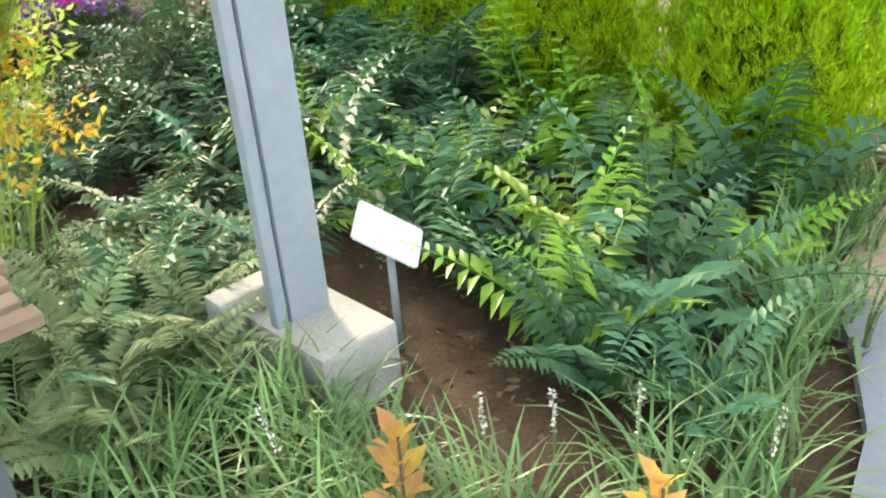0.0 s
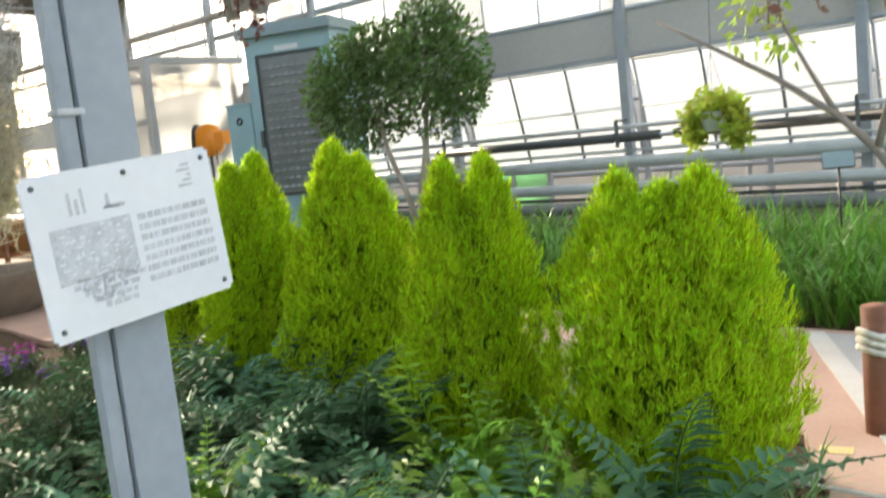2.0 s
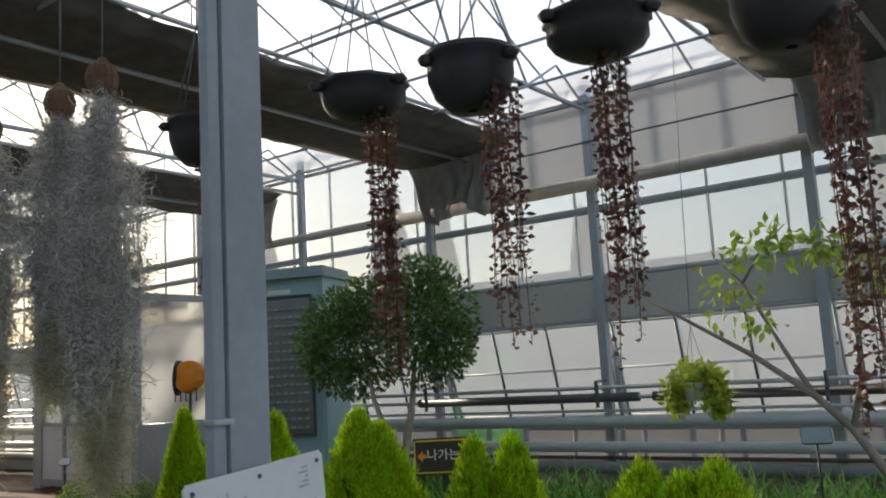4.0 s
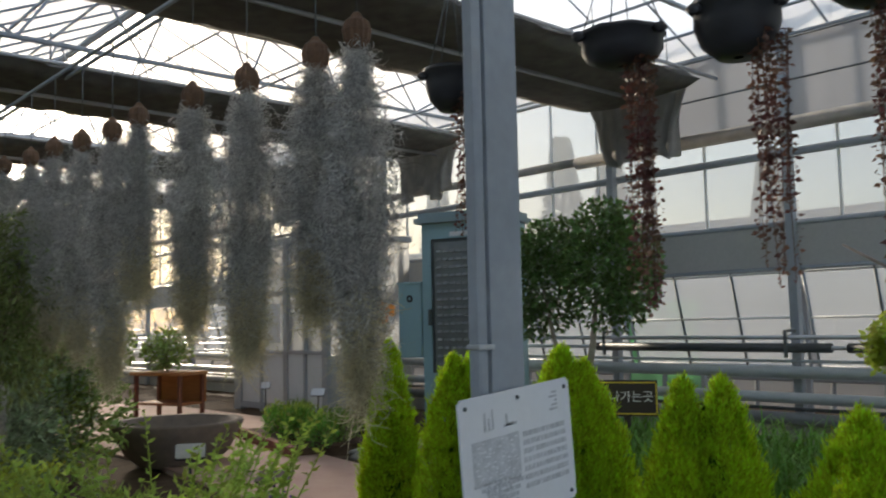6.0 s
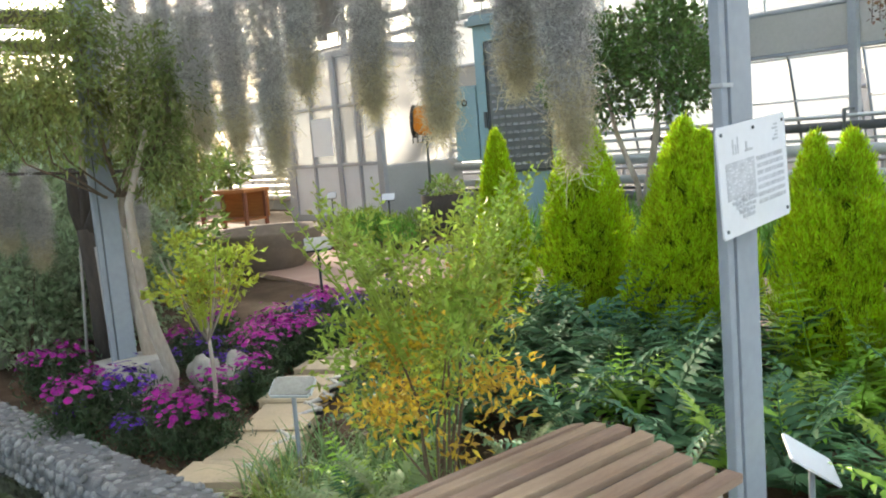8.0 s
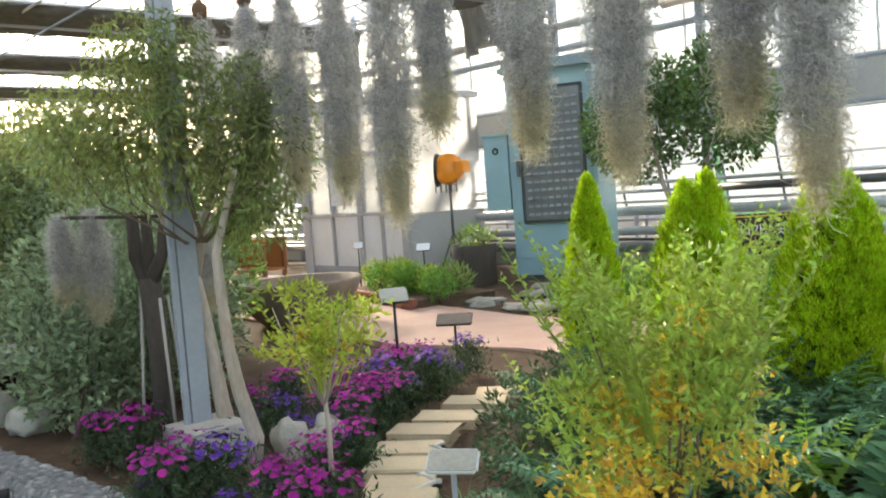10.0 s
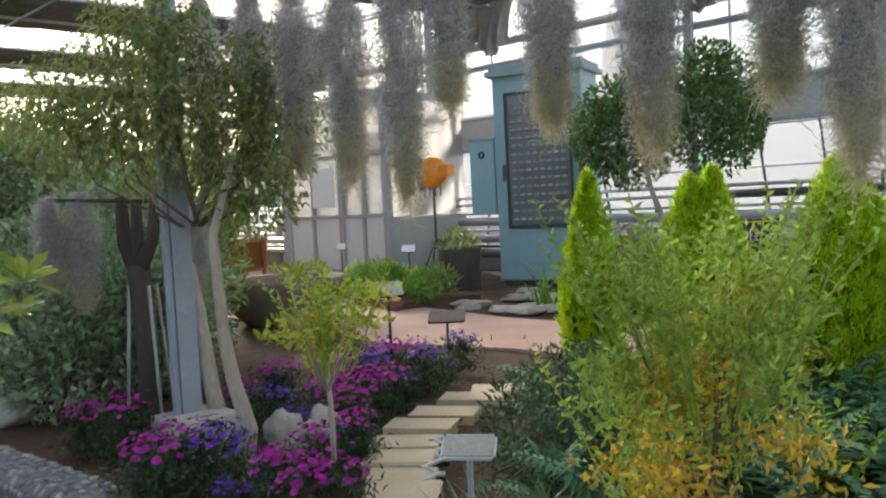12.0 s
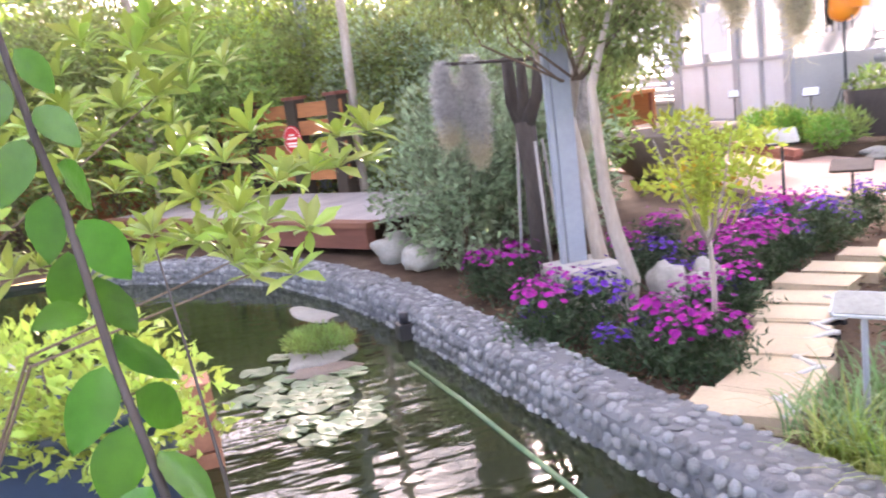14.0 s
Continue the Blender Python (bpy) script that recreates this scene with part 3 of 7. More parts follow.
def roof():
    root = structure(new("roof"), "white film greenhouse roof on slim steel bars", "roof")
    for k in range(3):
        ya, yb = Y_WALL - 9.5 * k, Y_WALL - 9.5 * (k + 1)
        if yb < -10:
            yb = -9.0
        ym = (ya + yb) / 2 if k < 2 else yb
        for y0, y1 in ((ya, (ya + yb) / 2), (yb, (ya + yb) / 2)):
            g = put("roof_sheet", slope(y0, Z_EAVE, y1, Z_RIDGE, "roof_sheet"), root)
            g.visible_shadow = False
            bars = []
            x = -34.0
            while x <= 8:
                bars.append(tube_np([(x, y0, Z_EAVE - 0.02), (x, y1, Z_RIDGE - 0.02)], 0.02, 4, False))
                x += 0.95
            for t in (0.02, 0.27, 0.52, 0.77, 0.99):
                y, z = y0 + (y1 - y0) * t, Z_EAVE + (Z_RIDGE - Z_EAVE) * t - 0.06
                bars.append(tube_np([(-34, y, z), (8, y, z)], 0.025 if t < 0.9 else 0.04, 6, False))
            v, f = merged(bars)
            put("glazing_bars", mesh_of("glazing_bars", v, f, M["steel"]), root)
        # trusses
        for x in POSTS[::2]:
            tr = [tube_np([(x, ya, Z_EAVE - 0.15), (x, yb, Z_EAVE - 0.15)], 0.035, 6)]
            n = 6
            for i in range(n):
                yl = ya + (yb - ya) * i / n
                yr = ya + (yb - ya) * (i + 1) / n
                h = lambda y: Z_EAVE + (Z_RIDGE - Z_EAVE) * (1 - abs(y - (ya + yb) / 2) / abs((ya - yb) / 2)) - 0.05
                tr.append(tube_np([(x, yl, Z_EAVE - 0.15), (x, (yl + yr) / 2, h((yl + yr) / 2))], 0.018, 5))
                tr.append(tube_np([(x, (yl + yr) / 2, h((yl + yr) / 2)), (x, yr, Z_EAVE - 0.15)], 0.018, 5))
            v, f = merged(tr)
            put("truss", mesh_of("truss", v, f, M["steel"]), root)
    for y in (Y_GUT, Y_GUT - 9.5):
        box("gutter", (-34, y - 0.14, Z_EAVE - 0.28), (8, y + 0.14, Z_EAVE + 0.02), M["steel"], root, 0.01)
    # wires and light rails along the house
    for y, z, r in ((9.2, 4.95, 0.02), (6.6, 5.0, 0.02), (4.2, 4.9, 0.025), (2.06, 3.15, 0.012), (0.2, 4.6, 0.02), (-3, 4.8, 0.025)):
        tube("tension_rail", [(-34, y, z), (8, y, z)], r, M["steel"], root, 6)
    return root


def folded_cloth(name, x, y, z, w, h, parent, material, seed):
    rng = np.random.RandomState(seed)
    nx, nz = 48, 14
    ph = rng.rand(4) * 6
    v, f = [], []
    for j in range(nz + 1):
        t = j / nz
        for i in range(nx + 1):
            s = i / nx
            amp = 0.03 + 0.06 * t
            d = amp * math.sin(s * 38 + ph[0] + t) + 0.5 * amp * math.sin(s * 71 + ph[1] - 2 * t)
            low = h * (1 + 0.18 * math.sin(s * 9 + ph[2]))
            v.append((x + (s - 0.5) * w * (1 - 0.25 * t) + 0.04 * math.sin(t * 5 + s * 9), y + d, z - low * t))
    for j in range(nz):
        for i in range(nx):
            a = j * (nx + 1) + i
            f.append((a, a + 1, a + nx + 2, a + nx + 1))
    ob = put(name, mesh_of(name, v, f, material, True), parent)
    so = ob.modifiers.new("thick", 'SOLIDIFY')
    so.thickness = 0.006
    return ob


def shade_bundle(x, seed, y1=11.15):
    """A gathered shade curtain that hangs under a truss, across the house."""
    rng = np.random.RandomState(seed)
    th = thing("shade_curtain", (x, 0, 0), "dusty grey shade curtain, gathered in folds under the roof", "curtain", "shade curtains under the roof")
    v, f = [], []
    ys = np.arange(-9.0, y1 + 0.01, 0.22)
    prof = [(-0.5, 0.08), (-0.56, 0.0), (-0.4, -0.09), (-0.15, -0.13), (0.15, -0.12), (0.42, -0.08), (0.56, 0.0), (0.5, 0.08), (0.0, 0.10)]
    k = len(prof)
    for i, y in enumerate(ys):
        for j, (a, b) in enumerate(prof):
            q = 1 + 0.16 * noise.noise((y * 1.4, j * 0.9, seed))
            v.append((2.05 * a * q, y, 4.95 + b * q + 0.05 * noise.noise((y * 3.1, j * 2.0, seed + 7))))
    for i in range(len(ys) - 1):
        for j in range(k):
            j2 = (j + 1) % k
            f.append((i * k + j, i * k + j2, (i + 1) * k + j2, (i + 1) * k + j))
    f.append(tuple(range(k)))
    f.append(tuple((len(ys) - 1) * k + j for j in range(k))[::-1])
    put("cloth", mesh_of("cloth", v, f, M["shade"], True), th)
    for a, z in ((-1.22, 5.0), (0.28, 4.78), (1.22, 4.98)):
        tube("guide_rail", [(a, -9, z), (a, y1 + 0.15, z)], 0.028, M["galv"], th, 6, "bare metal guide rail")
    for y in np.arange(-8.5, 11.2, 1.55):
        tube("hanger", [(-1.22, y, 5.0), (-1.22, y, 5.36)], 0.008, M["steel_dark"], th, 4)
        tube("hanger", [(1.22, y, 4.98), (1.22, y, 5.36)], 0.008, M["steel_dark"], th, 4)
    folded_cloth("hanging_end", 0, y1 - 0.05, 4.92, 1.75, 0.85, th, M["cloth_pale"], seed)
    return th


north_wall()
heating_pipes()
roof()
for i, x in enumerate((-1.5, -7.35, -12.15, -16.9, -21.6, -26.3)):
    shade_bundle(x, 3 + i)


def column(place, turn, top):
    """Grey steel column with a cable channel along one side."""
    c = thing("column", place, "grey painted steel column with a narrow cable channel on one side", "column", "steel columns", "structure", turn)
    box("front_flange", (-0.03, 0.024, 0), (0, 0.145, top), M["steel"], c, 0.004)
    box("cable_channel", (-0.04, -0.019, 0), (-0.004, 0.016, top), M["steel"], c, 0.008)
    box("seam", (-0.034, 0.014, 0), (-0.016, 0.026, top), M["steel_dark"], c)
    box("web", (-0.085, 0.082, 0), (-0.03, 0.095, top), M["steel"], c)
    box("back_flange", (-0.095, 0.09, 0), (-0.085, 0.15, top), M["steel"], c)
    for z in (1.58, 3.1):
        box("clamp", (-0.044, -0.024, z), (0.003, 0.034, z + 0.014), M["galv"], c, 0.004, "small metal clamp")
    return c


col_1 = column((-1.385, 1.915, 0), 0, Z_EAVE - 0.26)
plinth = thing("plinth_block", (-1.42, 1.98, 0), "low weathered concrete block round the foot of the column", "plinth")
box("block", (-0.10, -0.10, -0.05), (0.235, 0.14, 0.19), M["concrete"], plinth, 0.015)
kb = thing("concrete_block", (-1.575, 1.915, 0), "pale concrete block beside the column foot", "block")
box("block", (-0.03, -0.10, -0.05), (0.055, 0.11, 0.25), M["concrete"], kb, 0.012)
col_2 = column((-5.70, 1.56, 0), 0, Z_EAVE - 0.26)
plinth = thing("plinth_block", (-5.66, 1.64, 0), "square concrete footing under the grey column", "plinth")
box("block", (-0.19, -0.19, -0.05), (0.2, 0.19, 0.225), M["concrete"], plinth, 0.02)
for x in (-14.2, -18.5, 2.9):
    column((x, 1.75, 0), 0, Z_EAVE - 0.26)


def closing_walls():
    for name, lo, hi in (("wall_south", (-34, -9.12, -0.1), (8, -9.0, 0.9)), ("wall_west", (-34.12, -9.12, -0.1), (-34.0, 11.52, 0.9)), ("wall_east", (8.0, -9.12, -0.1), (8.12, 11.52, 0.9))):
        w = structure(box(name, lo, hi, M["panel"]), "low grey wall under dusty greenhouse glazing", "wall")
        if name == "wall_south":
            q = box("pane", (-34, -9.08, 0.9), (8, -9.07, 7.6), M["hazy"], w)
        else:
            x = (lo[0] + hi[0]) / 2
            q = box("pane", (x - 0.005, -9, 0.9), (x + 0.005, 11.4, 7.6), M["hazy"], w)
        q.visible_shadow = False
        for k in range(15):
            if name == "wall_south":
                box("post", (-34 + 3 * k - 0.05, -9.05, 0.9), (-34 + 3 * k + 0.05, -8.95, 5.3), M["steel"], w)
            elif k < 7:
                box("post", (x - 0.08, -8.5 + 3 * k, 0.9), (x + 0.08, -8.4 + 3 * k, 5.3), M["steel"], w)


closing_walls()


def vestibule():
    """Glazed lobby in the far corner."""
    y = 9.3
    r = structure(new("lobby"), "glazed white metal lobby with solid lower panels", "room")
    x0, x1 = -15.95, -12.85
    for x, w in ((x0, 0.14), (-15.05, 0.03), (-14.15, 0.07), (-13.5, 0.03), (x1, 0.08)):
        box("post", (x - w, y - 0.05, 0), (x + w, y + 0.05, 3.3), M["lobby_grey"], r, 0.005)
    for z, h in ((0.05, 0.12), (1.12, 0.07), (2.25, 0.06), (3.2, 0.12)):
        box("rail", (x0, y - 0.04, z), (x1, y + 0.04, z + h), M["lobby_grey"], r, 0.004)
    for a, b in ((x0, -15.05), (-15.05, -14.15), (-14.15, -13.5), (-13.5, x1)):
        box("panel", (a + 0.06, y - 0.015, 0.17), (b - 0.06, y + 0.015, 1.12), M["alu"], r)
        q = box("pane", (a + 0.06, y - 0.004, 1.19), (b - 0.06, y + 0.004, 2.25), M["glass"], r)
        q.visible_shadow = False
        q = box("pane", (a + 0.06, y - 0.004, 2.31), (b - 0.06, y + 0.004, 3.2), M["hazy"], r)
        q.visible_shadow = False
    q = box("roof_pane", (x0 - 0.05, y - 0.04, 3.325), (x1 + 0.05, 11.3, 3.335), M["hazy"], r)
    q.visible_shadow = False
    for x in (x0, -14.15, x1):
        box("roof_bar", (x - 0.04, y + 0.05, 3.22), (x + 0.04, 11.3, 3.32), M["lobby_grey"], r, 0.004)
    box("side_panel", (x1 - 0.02, y + 0.06, 0), (x1 + 0.02, 11.25, 1.1), M["panel"], r)
    q = box("notice", (-15.0, y - 0.06, 1.34), (-14.3, y - 0.052, 2.08), M["white"], r, 0, "pale notice behind the glass")
    box("side_panel", (x0 - 0.02, y + 0.06, 0), (x0 + 0.02, 11.25, 1.1), M["panel"], r)
    for x in (x0, x1):
        q = box("pane", (x - 0.006, y + 0.06, 1.12), (x + 0.006, 11.25, 3.28), M["hazy"], r)
        q.visible_shadow = False


vestibule()


def outside():
    """The next greenhouse beyond the glazing."""
    g = thing("polytunnel", (0, 17.5, 0), "pale arched film tunnel greenhouse outside", "greenhouse")
    hoops = []
    for k in range(36):
        x = -36 + 1.3 * k
        pts = [(x, -3.2 * math.cos(a), 0.1 + 3.6 * math.sin(a)) for a in np.linspace(0, math.pi, 13)]
        put("hoop", mesh_of("hoop", *tube_np(pts, 0.045, 6), M["lobby_grey"]), g)
    v, f = [], []
    for x in (-36, 10):
        for a in np.linspace(0, math.pi, 13):
            v.append((x, -3.16 * math.cos(a), 0.1 + 3.55 * math.sin(a)))
    for i in range(12):
        f.append((i, i + 1, i + 14, i + 13))
    c = put("film_cover", mesh_of("film_cover", v, f, M["hazy"], True), g)
    c.visible_shadow = False
    for z in (0.6, 1.2, 1.8, 2.6):
        y = -3.22 * math.sqrt(max(0, 1 - (z / 3.7) ** 2))
        tube("side_rail", [(-36, y, z), (10, y, z)], 0.035, M["lobby_grey"], g, 6)
    box("door_panel", (-9.9, -3.32, 0.1), (-8.3, -3.26, 1.95), M["greenpane"], g, 0, "green translucent panel")
    for x in (-9.9, -9.1, -8.3, -12.2, -11.4, -6.4, -5.2, -4.4, -3.4, -2.4):
        box("frame_post", (x - 0.04, -3.36, 0), (x + 0.04, -3.3, 2.2), M["lobby_grey"], g)
    box("frame_head", (-12.2, -3.36, 2.0), (-5.2, -3.3, 2.08), M["alu"], g)
    h = thing("outbuilding", (0, 24, 0), "long pale building behind the tunnel", "building")
    box("wall", (-46, 0, -0.1), (18, 6, 4.2), M["facade"], h)
    box("roof", (-46.4, -0.4, 4.2), (18.4, 6.4, 4.5), M["panel"], h)
    for k in range(20):
        box("window", (-44 + 3 * k, -0.03, 1.2), (-42.6 + 3 * k, 0.02, 2.6), M["hazy"], h)
    rng = np.random.RandomState(5)
    for k, (x, y, hh) in enumerate(((-22, 30, 8.5), (-25.5, 31, 10), (-16, 32, 8), (-34, 31, 9), (-5, 33, 9))):
        t = thing("conifer", (x, y, 0), "tall dark conifer outside the greenhouse", "tree", "conifers outside")
        tube("trunk", [(0, 0, 0), (0, 0, hh * 0.9)], [0.2, 0.03], M["bark_dark"], t)
        n = 2500
        hgt = rng.rand(n) ** 0.7
        a = rng.rand(n) * 6.283
        r = (1 - hgt) * hh * 0.17 * (0.6 + 0.4 * rng.rand(n))
        P = np.stack([r * np.cos(a), r * np.sin(a), 0.6 + hgt * (hh - 0.6)], 1)
        D = np.stack([np.cos(a), np.sin(a), -0.2 + 0 * a], 1)
        put("crown", fast_mesh("crown", *leaves(P, D, 0.5, 0.25, rng), M["haze_tree"]), t)


outside()


# ---- plants ----
def blades(P, A, L, W, lift, rng, seg=4):
    """Arching grass blades: foot places P, headings A, lengths L, widths W, lift 0 (flat) to 1 (upright)."""
    n = len(P)
    H = np.stack([np.cos(A), np.sin(A), np.zeros(n)], 1)
    S = np.stack([-np.sin(A), np.cos(A), np.zeros(n)], 1)
    V = np.zeros((n, 2 * (seg + 1), 3))
    pos = P.copy()
    ang = np.radians(55 + 35 * lift)
    bend = np.radians(rng.uniform(70, 130, n)) * (1.1 - 0.6 * lift)
    for k in range(seg + 1):
        t = k / seg
        w = (W * (1 - t ** 2) * 0.5 + 0.0006)[:, None]
        V[:, 2 * k] = pos - S * w
        V[:, 2 * k + 1] = pos + S * w
        a = ang - bend * t ** 1.3
        pos = pos + (H * np.cos(a)[:, None] + np.array([0, 0, 1.0]) * np.sin(a)[:, None]) * (L / seg)[:, None]
    F = []
    for k in range(seg):
        F += [(2 * k, 2 * k + 1, 2 * k + 3), (2 * k, 2 * k + 3, 2 * k + 2)]
    F = (np.array(F)[None] + (np.arange(n) * 2 * (seg + 1))[:, None, None]).reshape(-1, 3)
    return V.reshape(-1, 3), F


def grass_bed(name, centres, per, L, W, material, label, category, seed, radius=0.1, lift=0.6):
    rng = np.random.RandomState(seed)
    C = np.repeat(np.array(centres, float), per, 0)
    n = len(C)
    P = np.zeros((n, 3))
    P[:, :2] = C + rng.normal(size=(n, 2)) * radius * 0.5
    V, F = blades(P, rng.rand(n) * 6.283, L * rng.uniform(0.55, 1.1, n), np.full(n, W) * rng.uniform(0.7, 1.2, n), np.clip(lift + rng.normal(size=n) * 0.25, 0, 1), rng)
    return tagged(put(name, fast_mesh(name, V, F, material)), label, category, kind="stuff")


def scatter(poly, gap, rng, tries=4000, keep=None):
    xs, ys = [p[0] for p in poly], [p[1] for p in poly]
    out = []
    for _ in range(tries):
        x, y = rng.uniform(min(xs), max(xs)), rng.uniform(min(ys), max(ys))
        if inside(x, y, poly) and all((x - a) ** 2 + (y - b) ** 2 > gap * gap for a, b in out) and (keep is None or keep(x, y)):
            out.append((x, y))
    return out


# thuja cones
def thuja(place, R, H, tips, seed):
    """Upright fans of scale-leaved sprays round a solid core darkened to imitate inner shade."""
    rng = np.random.RandomState(seed)
    th = thing("thuja", place, "dense yellow green cone-shaped thuja in the fern bed", "shrub", "clipped thujas in a row")
    c = int(3300 * (R / 0.42) * (H / 1.35))
    T = np.array(tips)[rng.randint(len(tips), size=c)]
    u = rng.rand(c) ** 0.95
    a = rng.rand(c) * 6.283
    prof = np.minimum(1, (u + 0.22) / 0.56) ** 0.7 * (1 - u ** 1.6) ** 0.82
    lump = 1 + 0.10 * np.sin(a * 5 + u * 7 + seed) * np.sin(u * 11 + a * 2) + 0.06 * np.sin(a * 13 + 5 * np.sin(u * 9 + seed))
    depth = 0.97 - 0.27 * rng.rand(c) ** 1.8
    out = np.stack([np.cos(a), np.sin(a), np.zeros(c)], 1)
    C = out * (R * prof * lump * depth)[:, None]
    C[:, 2] = u * H * T[:, 2] - 0.05
    C[:, :2] += T[:, :2] * np.clip(u * 1.4, 0, 1)[:, None]
    lean = rng.uniform(0.1, 0.55, c) * (1 - 0.75 * u ** 2)
    D = unit(out * lean[:, None] + np.array([0, 0, 1.0]) + rng.normal(size=(c, 3)) * 0.14)
    side = unit(np.cross(D, out * np.cos(rng.uniform(-1.2, 1.2, c))[:, None] + rng.normal(size=(c, 3)) * 0.5))
    size = rng.uniform(0.8, 1.25, c)
    P, W, Q = [], [], []
    for b in range(5):
        ang = radians(-34 + 17 * b) + rng.normal(size=c) * 0.08
        way = unit(D * np.cos(ang)[:, None] + side * np.sin(ang)[:, None])
        ln = (0.074 - 0.010 * abs(b - 2)) * size
        for k in range(6):
            t = 0.15 + 0.85 * k / 5
            sgn = (1 if k % 2 else -1) * (0.55 if k < 5 else 0.0)
            P.append(C + way * (ln * t)[:, None])
            W.append(unit(way + side * sgn * 0.75 + rng.normal(size=(c, 3)) * 0.12 + np.array([0, 0, 0.25])))
            Q.append(size * (0.036 - 0.010 * t))
    P, W, Q = np.concatenate(P), np.concatenate(W), np.concatenate(Q)
    V, F = leaves(P, W, Q * rng.uniform(0.8, 1.25, len(P)), rng.uniform(0.005, 0.0075, len(P)), rng, BLADE, BLADE_F)
    put("foliage", fast_mesh("foliage", V, F, M["thuja"]), th)
    # added solid filler against see-through; its dark colour stands for shade in the gaps
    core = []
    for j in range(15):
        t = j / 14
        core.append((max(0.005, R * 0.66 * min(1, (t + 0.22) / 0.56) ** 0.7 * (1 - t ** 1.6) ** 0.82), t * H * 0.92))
    lathe("core", core, M["thuja_shade"], th, 20, "added solid filler, coloured dark as the shade between the sprays")
    tube("trunk", [(0, 0, -0.05), (0, 0, 0.3)], [0.04, 0.03], M["bark_dark"], th)
    return th


thuja((-4.85, 4.36, 0), 0.27, 1.50, [(0, 0, 1)], 11)
thuja((-3.86, 4.18, 0), 0.36, 1.47, [(-0.04, -0.06, 0.97), (0.05, 0.06, 1)], 12)
thuja((-3.00, 4.10, 0), 0.44, 1.48, [(0, 0, 1), (0.07, 0.10, 0.95)], 13)
thuja((-1.99, 3.90, 0), 0.33, 1.36, [(-0.08, -0.06, 0.99), (0.06, 0.05, 1)], 14)
thuja((-1.19, 4.02, 0), 0.50, 1.25, [(-0.12, -0.08, 1), (0.0, 0.04, 0.95), (0.13, 0.09, 0.99)], 15)


# hanging moss
def moss_mesh(name, length, R, seed, n=8600):
    """Curling strands round a hanging core, widest below the middle of the upper half, thinning to a straggling end."""
    rng = np.random.RandomState(seed)
    seg = 9
    t0 = rng.rand(n) ** 0.88
    prof = 0.16 + 0.84 * np.minimum(1, t0 / 0.36) ** 0.7
    prof *= np.clip(1.02 - 0.86 * np.clip((t0 - 0.42) / 0.58, 0, 1) ** 1.25, 0.1, 1)
    a = rng.rand(n) * 6.283
    r = R * prof * np.sqrt(rng.rand(n)) * (1 + 0.22 * np.sin(a * 3 + t0 * 9 + seed) + 0.14 * np.sin(t0 * 23 + a * 2))
    pos = np.stack([r * np.cos(a), r * np.sin(a), -t0 * length * (0.86 + 0.12 * rng.rand(n) ** 4)], 1)
    L = rng.uniform(0.05, 0.13, n) * (1 + 0.5 * t0 ** 3)
    d = np.stack([np.cos(a) * 0.3, np.sin(a) * 0.3, -0.9 + 0 * a], 1) + rng.normal(size=(n, 3)) * 0.6
    spin = unit(rng.normal(size=(n, 3)))
    V = np.zeros((n, 2 * (seg + 1), 3))
    S = unit(rng.normal(size=(n, 3)))
    wide = rng.uniform(0.0012, 0.0023, n)[:, None]
    for k in range(seg + 1):
        w = wide * (1 - 0.55 * k / seg)
        V[:, 2 * k] = pos - S * w
        V[:, 2 * k + 1] = pos + S * w
        d = unit(d + 0.75 * np.cross(spin, d) + rng.normal(size=(n, 3)) * 0.22 + np.array([0, 0, -0.28]))
        pos = pos + d * (L / seg)[:, None]
    F = []
    for k in range(seg):
        F += [(2 * k, 2 * k + 1, 2 * k + 3), (2 * k, 2 * k + 3, 2 * k + 2)]
    tip = t0 > 0.70 + 0.22 * rng.rand(n)
    out = []
    for sel, mt in ((~tip, "moss"), (tip, "moss_tip")):
        m = int(sel.sum())
        Fi = (np.array(F)[None] + (np.arange(m) * 2 * (seg + 1))[:, None, None]).reshape(-1, 3)
        out.append(fast_mesh(name, V[sel].reshape(-1, 3), Fi, M[mt]))
    return out


MOSS = {}
for k, (ln, R) in enumerate(((1.2, 0.118), (0.98, 0.116), (0.82, 0.078))):
    MOSS[k] = moss_mesh("moss_tuft", ln, R, 21 + k)
BALL = [(0.004, -0.05), (0.022, -0.045), (0.04, -0.02), (0.046, 0.01), (0.038, 0.038), (0.02, 0.052), (0.012, 0.066), (0.003, 0.07)]

nv, nf = [], []
for r, z in BALL:
    for k in range(28):
        g = r * 1.12 * (1.0 if k % 2 else 0.9)
        nv.append((g * math.cos(6.2832 * k / 28), g * math.sin(6.2832 * k / 28), z * 1.12))
for j in range(len(BALL) - 1):
    for k in range(28):
        nf.append((j * 28 + k, j * 28 + (k + 1) % 28, (j + 1) * 28 + (k + 1) % 28, (j + 1) * 28 + k))
NUT = mesh_of("nut", nv, nf, M["ball"])


def hanging_moss(x, y, z, kind, turn, stretch=1.0):
    th = thing("hanging_moss", (x, y, z), "long silver grey hanging air plant under a brown nut", "hanging plant", "row of hanging air plants", turn=turn)
    me = MOSS[kind]
    s = Matrix.Diagonal((1, 1, stretch, 1))
    put("moss_tuft", me[0], th, pose(0, 0, -0.035) @ s)
    put("dry_end", me[1], th, pose(0, 0, -0.035) @ s, "straw coloured dry ends")
    put("nut", NUT, th, None, "ribbed brown nut shell")
    tube("string", [(0, 0, 0.05), (0, 0, 3.15 - z)], 0.003, M["steel_dark"], th, 4)
    return th


